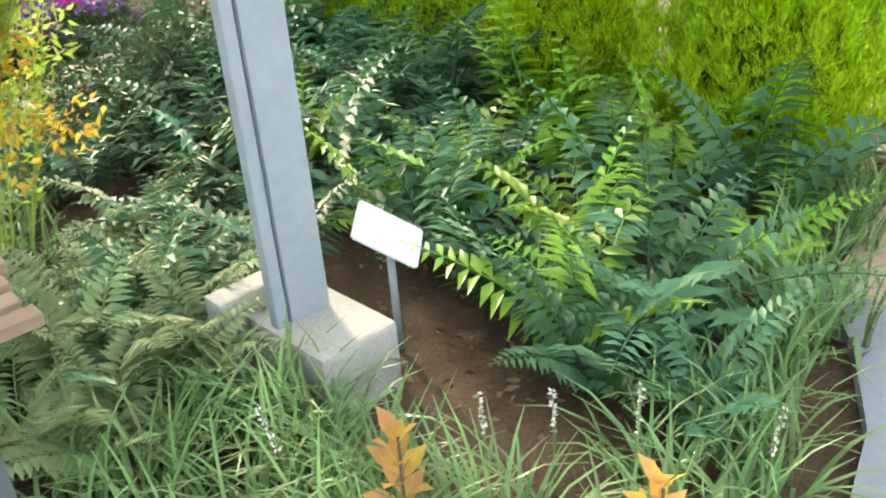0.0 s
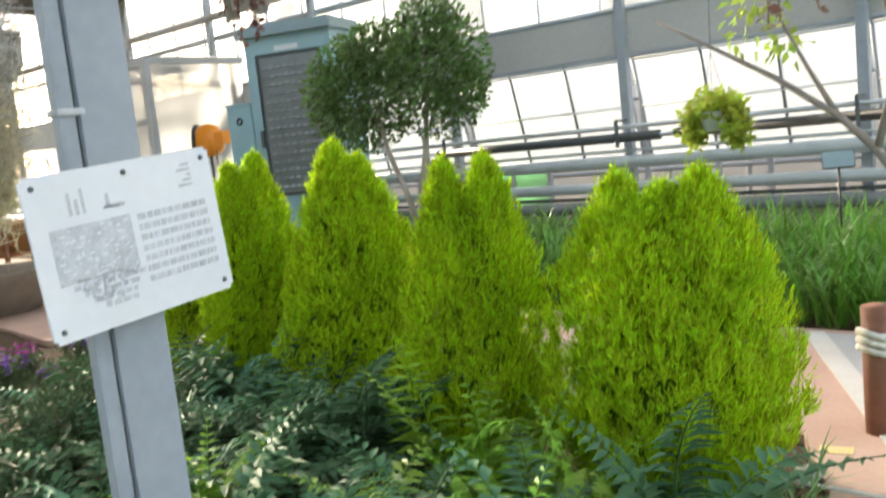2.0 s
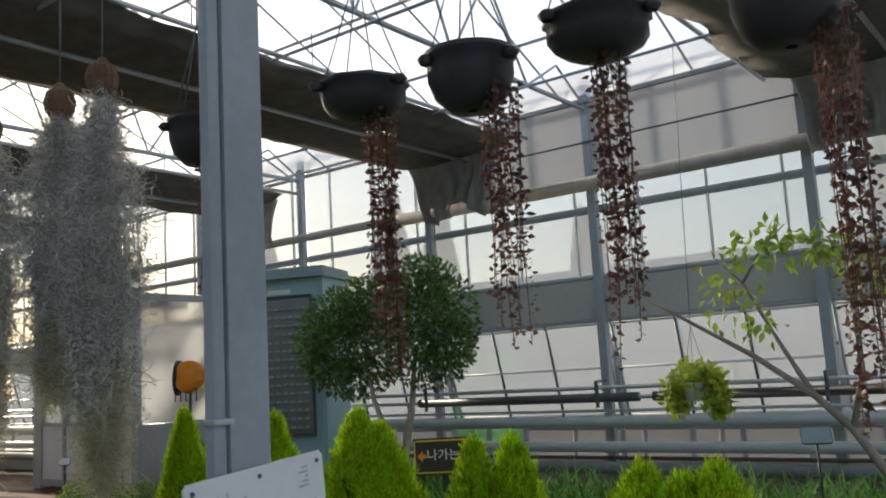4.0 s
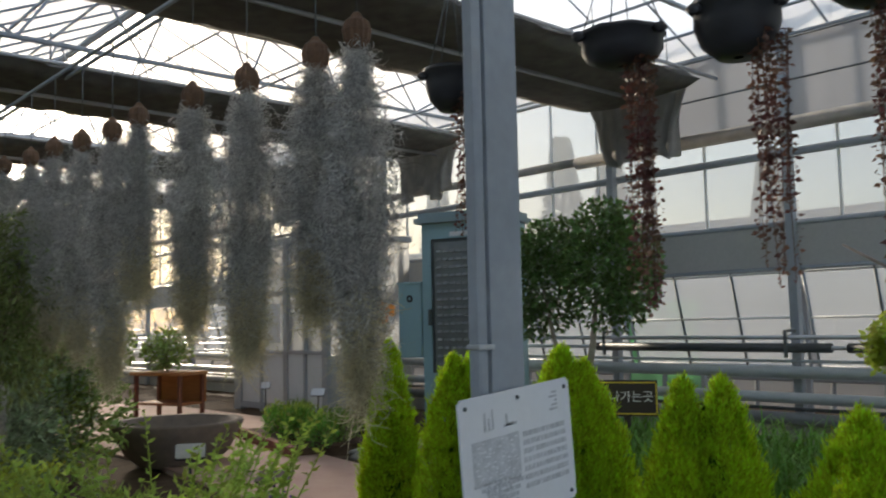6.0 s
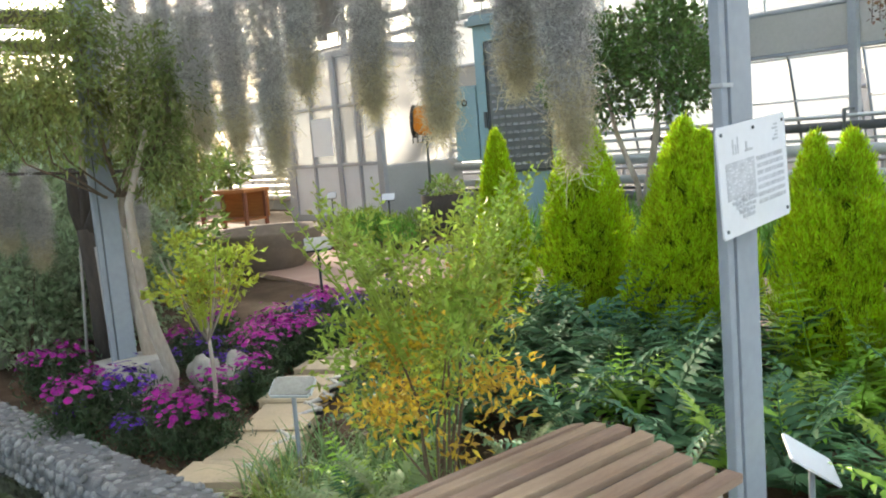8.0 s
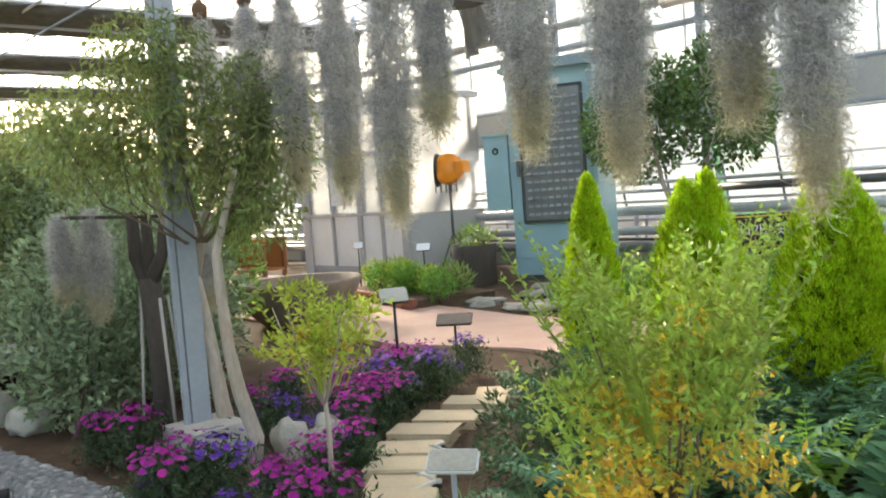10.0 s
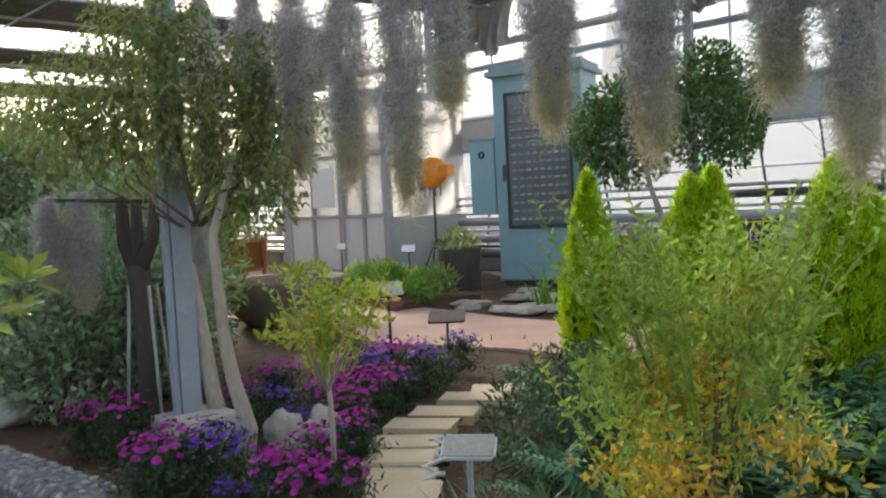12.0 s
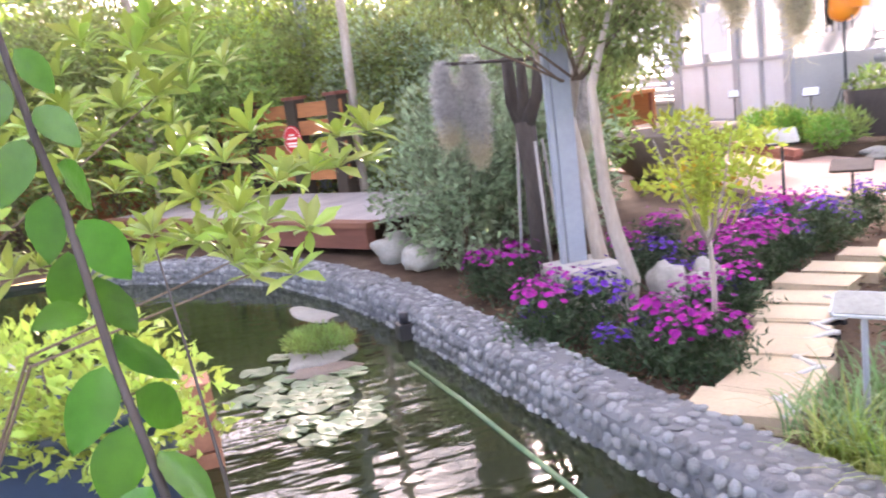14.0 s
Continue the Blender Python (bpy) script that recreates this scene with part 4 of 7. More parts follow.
for i, (x, z, k, s) in enumerate(((-2.10, 2.62, 0, 1.06), (-2.345, 2.60, 1, 0.98), (-2.83, 2.62, 1, 1.16), (-3.30, 2.65, 1, 1.06), (-3.87, 2.67, 2, 1.08), (-4.20, 2.66, 0, 1.1), (-4.625, 2.675, 0, 1.0), (-5.07, 2.71, 0, 0.97), (-5.50, 2.72, 1, 1.15), (-6.05, 2.75, 1, 1.15), (-6.6, 2.8, 0, 1.0))):
    hanging_moss(x, 2.055, z, k, i * 67, s)



# ferns
def frond_mesh(name, L, pairs, wide, material, seed, droop):
    rng = np.random.RandomState(seed)
    V, F = [], []
    pts = []
    for i in range(13):
        t = i / 12
        a = radians(70) - droop * t ** 1.2
        pts.append((pts[-1][0] + math.cos(a) * L / 12, 0, pts[-1][2] + math.sin(a) * L / 12) if pts else (0, 0, 0))
    v, f = tube_np(pts, [0.004 * (1 - 0.75 * i / 12) for i in range(13)], 4, False)
    tris = []
    for q in f:
        tris += [(q[0], q[1], q[2]), (q[0], q[2], q[3])]
    V = [np.array(v)]
    F = [np.array(tris)]
    k = len(v)
    t = np.linspace(0.13, 0.98, pairs)
    P = np.array([np.interp(t, np.linspace(0, 1, 13), [p[j] for p in pts]) for j in range(3)]).T
    size = wide * np.minimum(1, (t + 0.15) / 0.35) * np.clip(1.08 - t ** 2.2, 0.12, 1)
    for s in (-1, 1):
        D = np.stack([np.full(pairs, 0.35), np.full(pairs, float(s)), 0.12 + rng.normal(size=pairs) * 0.12], 1)
        v, f = leaves(P, D, size * rng.uniform(0.88, 1.1, pairs), size * 0.32, rng, up=np.array([0.0, 0, 1.0]) + 0 * D)
        V.append(v)
        F.append(f + k)
        k += len(v)
    return fast_mesh(name, np.concatenate(V), np.concatenate(F), material)


FROND_D = [frond_mesh("frond", 0.52, 19, 0.108, M["fern_dark"], 31, radians(60)), frond_mesh("frond", 0.42, 17, 0.10, M["fern_dark"], 32, radians(80)), frond_mesh("frond", 0.48, 13, 0.125, M["fern_dark"], 33, radians(45))]
FROND_B = [frond_mesh("frond", 0.46, 14, 0.105, M["fern_bright"], 34, radians(28)), frond_mesh("frond", 0.4, 14, 0.095, M["fern_bright"], 35, radians(75))]

FROND_P = [frond_mesh("frond", 0.50, 24, 0.10, M["fern_pale"], 36, radians(85)), frond_mesh("frond", 0.42, 22, 0.085, M["fern_pale"], 37, radians(60))]


def fern(x, y, rng, bright=False, size=1.0, n=None):
    th = thing("fern", (x, y, 0), "pale dull green lacy fern near the column" if bright == 2 else "bright green young fern with upright fronds" if bright else "dark glossy fern with arching fronds", "fern", "ferns of the bed")
    n = n or rng.randint(7, 11)
    a0 = rng.rand() * 360
    for i in range(n):
        me = (FROND_D, FROND_B, FROND_P)[int(bright)][rng.randint(2 if bright else 3)]
        s = size * rng.uniform(0.75, 1.12)
        put("frond", me, th, pose(0, 0, 0.01, rng.uniform(-12, 12), rng.uniform(-25, 22), a0 + 360 * i / n + rng.uniform(-14, 14)) @ Matrix.Scale(s, 4))
    return th


frng = np.random.RandomState(40)
BRIGHT = [(-1.93, 2.72), (-1.80, 2.98), (-1.70, 3.45), (-1.60, 3.62), (-1.26, 3.48), (-0.72, 3.2), (-0.95, 2.55), (-2.55, 2.85), (-1.2, 2.9)]
BED = [(-3.3, 1.85), (-2.9, 2.0), (-1.95, 2.1), (-1.65, 2.3), (-1.2, 2.32), (-0.75, 2.2), (-0.5, 2.6), (-0.75, 3.45), (-1.4, 3.6), (-2.5, 3.75), (-3.6, 3.85), (-4.3, 3.6), (-4.0, 2.9)]
free = lambda x, y: (x + 2.5) ** 2 + (y - 1.75) ** 2 > 0.16 and (x + 1.05) ** 2 + (y - 2.35) ** 2 > 0.05 and (x + 1.30) ** 2 + (y - 2.22) ** 2 > 0.07 and all((x - a) ** 2 + (y + 0.12 - b) ** 2 > 0.06 for a, b in BRIGHT)
for x, y in scatter(BED, 0.34, frng, 3000, free):
    fern(x, y, frng, frng.rand() < 0.07, frng.uniform(1.0, 1.3) * (1 + 0.28 * max(0, min(1, (y - 2.5) / 0.9))))
for x, y in BRIGHT:
    fern(x, y, frng, True, frng.uniform(1.15, 1.4), 7)
for x, y, s in ((-2.13, 1.96, 1.0), (-2.5, 2.05, 1.0), (-1.55, 1.62, 0.95), (-2.05, 1.65, 1.0), (-2.62, 1.42, 1.0), (-2.4, 1.3, 1.0), (-1.8, 1.85, 0.9), (-2.15, 1.3, 1.0), (-1.95, 1.4, 0.95), (-2.6, 1.22, 0.9), (-1.58, 1.76, 1.0), (-1.72, 1.52, 1.1), (-1.42, 1.42, 0.95), (-1.62, 1.3, 1.0), (-1.9, 1.74, 1.05)):
    fern(x, y, frng, 2, s, 8)
for x, y, s in ((-0.76, 2.72, 1.05), (-0.8, 2.40, 0.85), (-0.5, 2.42, 0.85), (-2.7, 3.72, 1.6), (-3.2, 3.7, 1.6), (-3.7, 3.72, 1.5), (-2.4, 3.5, 1.5), (-2.95, 3.45, 1.5), (-3.45, 3.3, 1.4)):
    fern(x, y, frng, False, s, 9)
for x, y, s in ((-1.75, 1.75, 1.0), (-1.95, 1.55, 1.0), (-2.2, 1.3, 0.9), (-1.5, 1.55, 0.8), (-2.05, 2.0, 1.0), (-2.85, 1.45, 0.9), (-2.5, 1.22, 0.8)):
    fern(x, y, frng, frng.rand() < 0.2, s)
grng = np.random.RandomState(41)
grass_bed("liriope", scatter([(-1.35, 1.15), (-0.95, 1.3), (-0.35, 1.75), (-0.2, 2.3), (-0.3, 2.6), (-0.75, 4.1), (-0.85, 3.6), (-0.55, 2.7), (-0.48, 2.4), (-0.55, 2.0), (-0.8, 1.72), (-1.15, 1.78), (-1.4, 1.62)], 0.15, grng, 2500), 38, 0.36, 0.011, M["grass"], "arching dark green tufted grass along the bed edge", "grass", 42, 0.09, 0.5)
grass_bed("liriope", scatter([(-3.4, 1.3), (-2.0, 1.2), (-2.3, 1.6), (-3.3, 2.0), (-3.5, 1.7)], 0.13, grng, 1200), 34, 0.30, 0.010, M["grass"], "arching dark green tufted grass along the bed edge", "grass", 43, 0.09, 0.45)
grass_bed("liriope", [(-1.08, 1.80), (-0.95, 1.70), (-1.22, 1.82), (-0.84, 1.80), (-1.3, 1.72), (-1.42, 1.66), (-0.7, 1.7)], 48, 0.32, 0.012, M["grass"], "arching dark green tufted grass in front of the column foot", "grass", 46, 0.10, 0.5)
grass_bed("golden_sedge", [(-3.15, 1.24), (-2.95, 1.22), (-2.75, 1.24), (-2.5, 1.2), (-2.3, 1.18)], 110, 0.30, 0.007, M["azalea"], "pale yellow green fine grass tufts beside the pond kerb", "grass", 44, 0.09, 0.35)
grass_bed("daylily", scatter([(-8.0, 7.3), (-4, 6.95), (-0.6, 6.75), (6, 6.75), (6, 9.9), (-7.4, 9.9)], 0.24, grng, 5000), 22, 0.70, 0.030, M["lily"], "lush green strap-leaved daylilies behind the path", "grass", 45, 0.14, 0.5)


def gold_sprig(x, y, h, seed):
    rng = np.random.RandomState(seed)
    th = thing("croton", (x, y, 0), "small plant with yellow pink-edged leaves", "plant", "golden-leaved plants")
    tube("stem", [(0, 0, 0), (0.01, 0, h)], [0.006, 0.003], M["twig"], th, 6)
    form = np.array([(0, 0, 0), (-0.35, 0.25, 0.05), (0, 0.3, 0), (0.35, 0.25, 0.05), (-0.5, 0.6, 0.03), (0, 0.62, -0.03), (0.5, 0.6, 0.03), (0, 1, -0.15)])
    fc = [(0, 2, 1), (0, 3, 2), (1, 2, 5), (1, 5, 4), (2, 3, 6), (2, 6, 5), (4, 5, 7), (5, 6, 7)]
    for i in range(19):
        t = 0.3 + 0.7 * i / 18
        a = i * 2.4
        D = np.array([[math.cos(a) * (1.15 - t * 0.7), math.sin(a) * (1.15 - t * 0.7), 0.25 + t * 0.7]])
        v, f = leaves(np.array([[0, 0, h * t]]), D, 0.10 * (1.15 - 0.45 * t), 0.042, rng, form, fc, up=np.array([[0, 0, 1.0]]))
        put("leaf", fast_mesh("leaf", v, f, M["goldleaf"]), th)


gold_sprig(-0.66, 1.67, 0.38, 51)
gold_sprig(-0.27, 1.90, 0.34, 52)
gold_sprig(-0.20, 1.66, 0.26, 53)


# leafy shrubs
def shrub(name, place, lumps, n, L, W, material, label, category, seed, group="", stems=6, stem_mat="twig", extra=None, shell=0.6, up=0.3):
    rng = np.random.RandomState(seed)
    th = thing(name, place, label, category, group)
    ls = np.array(lumps)
    for i in range(stems):
        q = ls[i % len(ls)]
        end = (q[0] + rng.normal() * q[3] * 0.4, q[1] + rng.normal() * q[4] * 0.4, q[2] + q[5] * rng.uniform(0.1, 0.7))
        mid = (end[0] * 0.35 + rng.normal() * 0.04, end[1] * 0.35 + rng.normal() * 0.04, end[2] * 0.5)
        tube("stem", [(rng.normal() * 0.03, rng.normal() * 0.03, -0.03), mid, end], [0.009, 0.006, 0.002], M[stem_mat], th, 5)
    P, d = crown_points(n, rng, lumps, shell)
    P[:, 2] = np.maximum(P[:, 2], 0.03)
    D = d * 0.7 + rng.normal(size=(n, 3)) * 0.6 + np.array([0, 0, up])
    put("foliage", fast_mesh("foliage", *leaves(P, D, L * rng.uniform(0.6, 1.15, n), W * rng.uniform(0.7, 1.1, n), rng), M[material]), th)
    if extra:
        m, mt, zone = extra
        P, d = crown_points(m, rng, zone, 0.9)
        D = d * 0.6 + rng.normal(size=(m, 3)) * 0.7
        put("autumn_leaves", fast_mesh("autumn_leaves", *leaves(P, D, L * rng.uniform(0.6, 1.1, m), W, rng), M[mt]), th, None, "yellow and orange leaves")
    return th


def sprays(th, n, zone, height, leaf, seed, material, spread=0.25, name="shoot", foot=0.4):
    """Thin upright shoots with small leaves in pairs."""
    rng = np.random.RandomState(seed)
    for i in range(n):
        a, r = rng.rand() * 6.283, zone[3] * math.sqrt(rng.rand())
        x, y = zone[0] + r * math.cos(a), zone[1] + r * math.sin(a)
        h = height * rng.uniform(0.75, 1.1)
        tip = (x + math.cos(a) * spread * rng.rand(), y + math.sin(a) * spread * rng.rand(), zone[2] + h)
        pts = [(x * 0.5, y * 0.5, zone[2] * foot), (x, y, zone[2] + h * 0.3), tip]
        v, f = tube_np(pts, [0.005, 0.004, 0.0015], 4, False)
        tr = []
        for q in f:
            tr += [(q[0], q[1], q[2]), (q[0], q[2], q[3])]
        m = 34
        t = np.linspace(0.1, 1, m)
        P = np.array([np.interp(t, [0, 0.4, 1], [p[j] for p in pts]) for j in range(3)]).T
        b = np.arange(m) * 2.4 + rng.rand() * 6
        D = np.stack([np.cos(b), np.sin(b), 0.55 + 0 * b], 1)
        v2, f2 = leaves(P, D, leaf * (1.15 - 0.5 * t), leaf * 0.34, rng)
        put(name, fast_mesh(name, np.concatenate([np.array(v), v2]), np.concatenate([np.array(tr), f2 + len(v)]), M[material]), th)


nrng = np.random.RandomState(60)


def tufts(n, z0, z1, R, s):
    out = []
    for i in range(n):
        a, r = nrng.rand() * 6.283, R * math.sqrt(nrng.rand())
        k = s * nrng.uniform(0.7, 1.3)
        out.append((r * math.cos(a), r * math.sin(a), nrng.uniform(z0, z1), k, k, k * 0.7))
    return out


gold = shrub("nandina_shrub", (-2.33, 1.49, 0), tufts(30, 0.45, 1.2, 0.33, 0.13), 3200, 0.046, 0.016, "shrub",
             "airy green shrub turning yellow and orange inside", "shrub", 61, stems=8, extra=(1400, "shrub_gold", tufts(22, 0.48, 1.05, 0.33, 0.12)), shell=0.85)
sprays(gold, 40, (0, 0, 0.92, 0.36), 0.42, 0.042, 62, "shrub", 0.25, foot=0.8)
young = shrub("young_tree", (-4.2, 1.52, 0), [(0, 0, 0.84, 0.30, 0.30, 0.07), (0.1, 0.08, 0.98, 0.22, 0.22, 0.06), (-0.1, -0.05, 1.08, 0.14, 0.14, 0.05)], 560, 0.058, 0.024, "young", "slim young tree with yellow green leaves among the flowers", "tree", 63, stems=0, extra=(60, "shrub_gold", [(0, 0, 0.84, 0.18, 0.18, 0.1)]), shell=0.9)
tube("trunk", [(0, 0, -0.02), (0.005, 0.01, 0.4), (0, 0, 0.72)], [0.014, 0.012, 0.009], M["bark_pale"], young, 8)
for a in range(6):
    tube("branch", [(0, 0, 0.55), (0.13 * math.cos(a), 0.13 * math.sin(a), 0.8), (0.2 * math.cos(a), 0.2 * math.sin(a), 1.02)], [0.007, 0.005, 0.002], M["bark_pale"], young, 5)
sprays(young, 15, (0, 0, 0.74, 0.22), 0.36, 0.045, 64, "young", 0.2, foot=0.85)
dark = shrub("dark_shrub", (-3.55, 2.75, 0), [(0, 0, 0.22, 0.34, 0.30, 0.24), (0.28, -0.32, 0.18, 0.27, 0.25, 0.18), (-0.3, 0.3, 0.26, 0.27, 0.27, 0.22), (0.05, 0.05, 0.4, 0.18, 0.18, 0.16)], 1900, 0.06, 0.02, "aster_leaf", "low dark leathery shrub beside the stepping stones", "shrub", 65)
shrub("dark_shrub", (-3.88, 2.55, 0), [(0, 0, 0.26, 0.26, 0.28, 0.25), (0.22, -0.3, 0.22, 0.26, 0.26, 0.2)], 1000, 0.06, 0.02, "aster_leaf", "low dark leathery shrub beside the stepping stones", "shrub", 67)
shrub("dark_shrub", (-4.2, 3.2, 0), [(0, 0, 0.25, 0.3, 0.3, 0.25)], 800, 0.06, 0.02, "aster_leaf", "low dark leathery shrub beside the stepping stones", "shrub", 68)
sprays(gold, 8, (-0.5, 0.25, 0.4, 0.22), 0.5, 0.05, 66, "shrub")

# crape myrtle with pale twisting stems
tree = thing("crape_myrtle", (-5.45, 1.76, 0), "small tree with pale smooth twisting stems and a loose olive crown", "tree")
tube("stem", [(-0.2, 0.06, -0.05), (-0.25, 0.02, 0.30), (-0.34, 0.0, 0.78), (-0.40, -0.02, 1.10), (-0.45, -0.12, 1.38), (-0.38, -0.3, 1.8)], [0.062, 0.048, 0.05, 0.045, 0.03, 0.015], M["bark_pale"], tree, 12)
tube("stem", [(0.18, -0.05, -0.05), (0.18, -0.01, 0.17), (0.18, -0.09, 0.46), (0.18, -0.13, 0.70), (0.17, -0.14, 1.0), (0.17, -0.15, 1.25), (0.2, 0.0, 1.7)], [0.05, 0.046, 0.04, 0.035, 0.03, 0.026, 0.012], M["bark_pale"], tree, 12)
tube("stem", [(-0.39, -0.015, 1.06), (-0.38, 0.06, 1.35), (-0.28, 0.16, 1.75)], [0.036, 0.03, 0.012], M["bark_pale"], tree, 10)
trng = np.random.RandomState(70)
LUMPS = [(-0.1, -0.3, 1.95, 0.45, 0.48, 0.46), (0.1, 0.2, 1.9, 0.42, 0.40, 0.48), (-0.3, -0.62, 1.95, 0.38, 0.38, 0.36), (0.2, 0.1, 1.5, 0.3, 0.28, 0.28), (-0.1, -0.3, 2.38, 0.34, 0.34, 0.26), (0.0, 0.38, 2.15, 0.28, 0.26, 0.32)]
P, d = crown_points(10000, trng, LUMPS, 0.8)
D = d * 0.4 + trng.normal(size=P.shape) * 0.5 + np.array([0, 0, -0.55])
put("crown", fast_mesh("crown", *leaves(P, D, 0.066 * trng.uniform(0.6, 1.2, len(P)), 0.016, trng), M["olive"]), tree)
for q in LUMPS * 2:
    e = trng.normal(size=3) * 0.16
    tube("branch", [(-0.1 + e[0] * 0.3, -0.1 + e[1] * 0.3, 1.3), ((q[0] - 0.1) / 2 + e[0], (q[1] - 0.1) / 2 + e[1], 1.55), (q[0] + e[0], q[1] + e[1], q[2] + 0.2)], [0.009, 0.006, 0.002], M["twig"], tree, 5)

stump = thing("dead_stump", (-6.55, 1.79, 0), "dark forked dead trunk held up by thin poles", "stump")
tube("trunk", [(0, 0, -0.05), (-0.02, 0.01, 0.6), (-0.05, 0.0, 1.05)], [0.075, 0.07, 0.075], M["bark_dark"], stump, 12)
tube("fork", [(-0.05, 0, 0.98), (-0.16, -0.03, 1.2), (-0.2, -0.02, 1.5)], [0.06, 0.05, 0.04], M["bark_dark"], stump, 10)
tube("fork", [(-0.04, 0, 1.0), (0.06, 0.06, 1.22), (0.07, 0.1, 1.5)], [0.055, 0.04, 0.035], M["bark_dark"], stump, 10)
tube("fork", [(-0.05, 0, 1.0), (-0.07, 0.02, 1.25), (-0.08, 0.03, 1.48)], [0.05, 0.04, 0.035], M["bark_dark"], stump, 10)
for dx, dy in ((-0.11, -0.06), (0.1, 0.0), (-0.02, 0.12)):
    tube("pole", [(dx * 1.5, dy * 1.5, -0.03), (dx * 0.85, dy * 0.85, 0.92)], 0.012, M["deckgrey"], stump, 6)
tube("cross_beam", [(-0.14, -0.52, 1.5), (0.1, 0.33, 1.45)], 0.012, M["bark_dark"], stump, 8)
for i, (x, y, z, k, s) in enumerate(((-6.68, 1.47, 1.55, 1, 0.8), (-6.7, 1.27, 1.52, 2, 0.72), (-6.45, 2.12, 1.46, 2, 0.85))):
    c = thing("moss_clump", (x, y, z), "grey moss draped over the dead trunk", "moss", "moss clumps on the stump", turn=i * 80)
    put("moss_tuft", MOSS[k][0], c, Matrix.Diagonal((0.95, 0.95, s, 1)))
    put("dry_end", MOSS[k][1], c, Matrix.Diagonal((0.95, 0.95, s, 1)))

# bushes round the tree and towards the far end
for i, (x, y, s) in enumerate(((-7.25, 1.8, 0.9), (-7.3, 2.3, 1.0), (-7.9, 1.9, 1.15), (-8.6, 2.7, 1.25), (-7.7, 1.5, 1.2), (-7.15, 1.45, 0.8), (-8.3, 2.15, 1.6), (-9.7, 3.15, 1.8), (-10.7, 2.7, 2.0), (-11.8, 2.2, 2.1))):
    shrub("viburnum", (x, y, 0), [(0, 0, 0.45 * s, 0.5 * s, 0.5 * s, 0.45 * s), (0.15, 0.1, 0.85 * s, 0.38 * s, 0.38 * s, 0.36 * s)], int(2000 * s), 0.085, 0.036, "bushgrey", "leafy grey green bush behind the flower bed", "bush", 80 + i, "grey green bushes", 7)
for i, (x, y, s) in enumerate(((-9.8, 3.6, 1.5), (-11.2, 2.6, 1.8), (-12.6, 4.0, 1.7), (-13.0, 2.6, 1.6), (-13.5, 1.8, 2.1), (-14.6, -0.4, 2.2), (-15.4, 3.2, 2.2), (-13.4, -2.4, 2.0), (-16.5, -3.0, 2.5), (-17.5, 1.0, 2.5), (-12.2, -4.6, 1.7), (-19, 4, 2.4), (-12.6, 0.2, 1.9), (-13.8, -1.2, 2.5), (-15.2, 1.6, 2.8), (-16.8, -1.2, 3.0), (-12.9, 3.2, 2.2), (-14.8, -3.0, 2.8), (-18.5, -2.4, 3.2), (-18.6, 2.2, 3.2))):
    mt = ("bushfar", "olive", "shrub")[i % 3]
    shrub("bush", (x, y, 0), [(0, 0, 0.5 * s, 0.55 * s, 0.55 * s, 0.5 * s), (0.2, 0.15, 1.0 * s, 0.42 * s, 0.42 * s, 0.4 * s), (-0.3, -0.2, 0.9 * s, 0.36 * s, 0.36 * s, 0.36 * s)], 5200, 0.12, 0.05, mt, "tall leafy green bush at the far end of the house", "bush", 100 + i, "far bushes", 6)

for i, (x, y, k) in enumerate(((-20.5, 0.2, 2.8), (-21.5, 3.2, 3.0), (-20.8, -3.2, 2.8), (-22.5, 6.3, 2.7), (-23.5, 1.4, 3.2), (-24.0, -1.8, 3.1), (-23.0, -5.5, 3.0), (-25.0, 4.5, 3.1))):
    shrub("bush", (x, y, 0), [(0, 0, 0.5 * k, 0.55 * k, 0.55 * k, 0.5 * k), (0.2, 0.15, 1.0 * k, 0.42 * k, 0.42 * k, 0.4 * k), (-0.3, -0.2, 0.9 * k, 0.36 * k, 0.36 * k, 0.36 * k)], 4200, 0.2, 0.085, ("bushfar", "olive")[i % 2], "tall leafy green bush at the far end of the house", "bush", 130 + i, "far bushes", 6)

# asters
def flower_form(n=9):
    f = [(0, 0, 0.012)]
    for i in range(n):
        a, b = 6.283 * i / n, 6.283 * (i + 0.8) / n
        f += [(math.cos(a) * 0.5, math.sin(a) * 0.5, 0.12), (math.cos(b) * 0.5, math.sin(b) * 0.5, 0.05)]
    return np.array(f), [(0, 1 + 2 * i, 2 + 2 * i) for i in range(n)]


FL, FLF = flower_form()


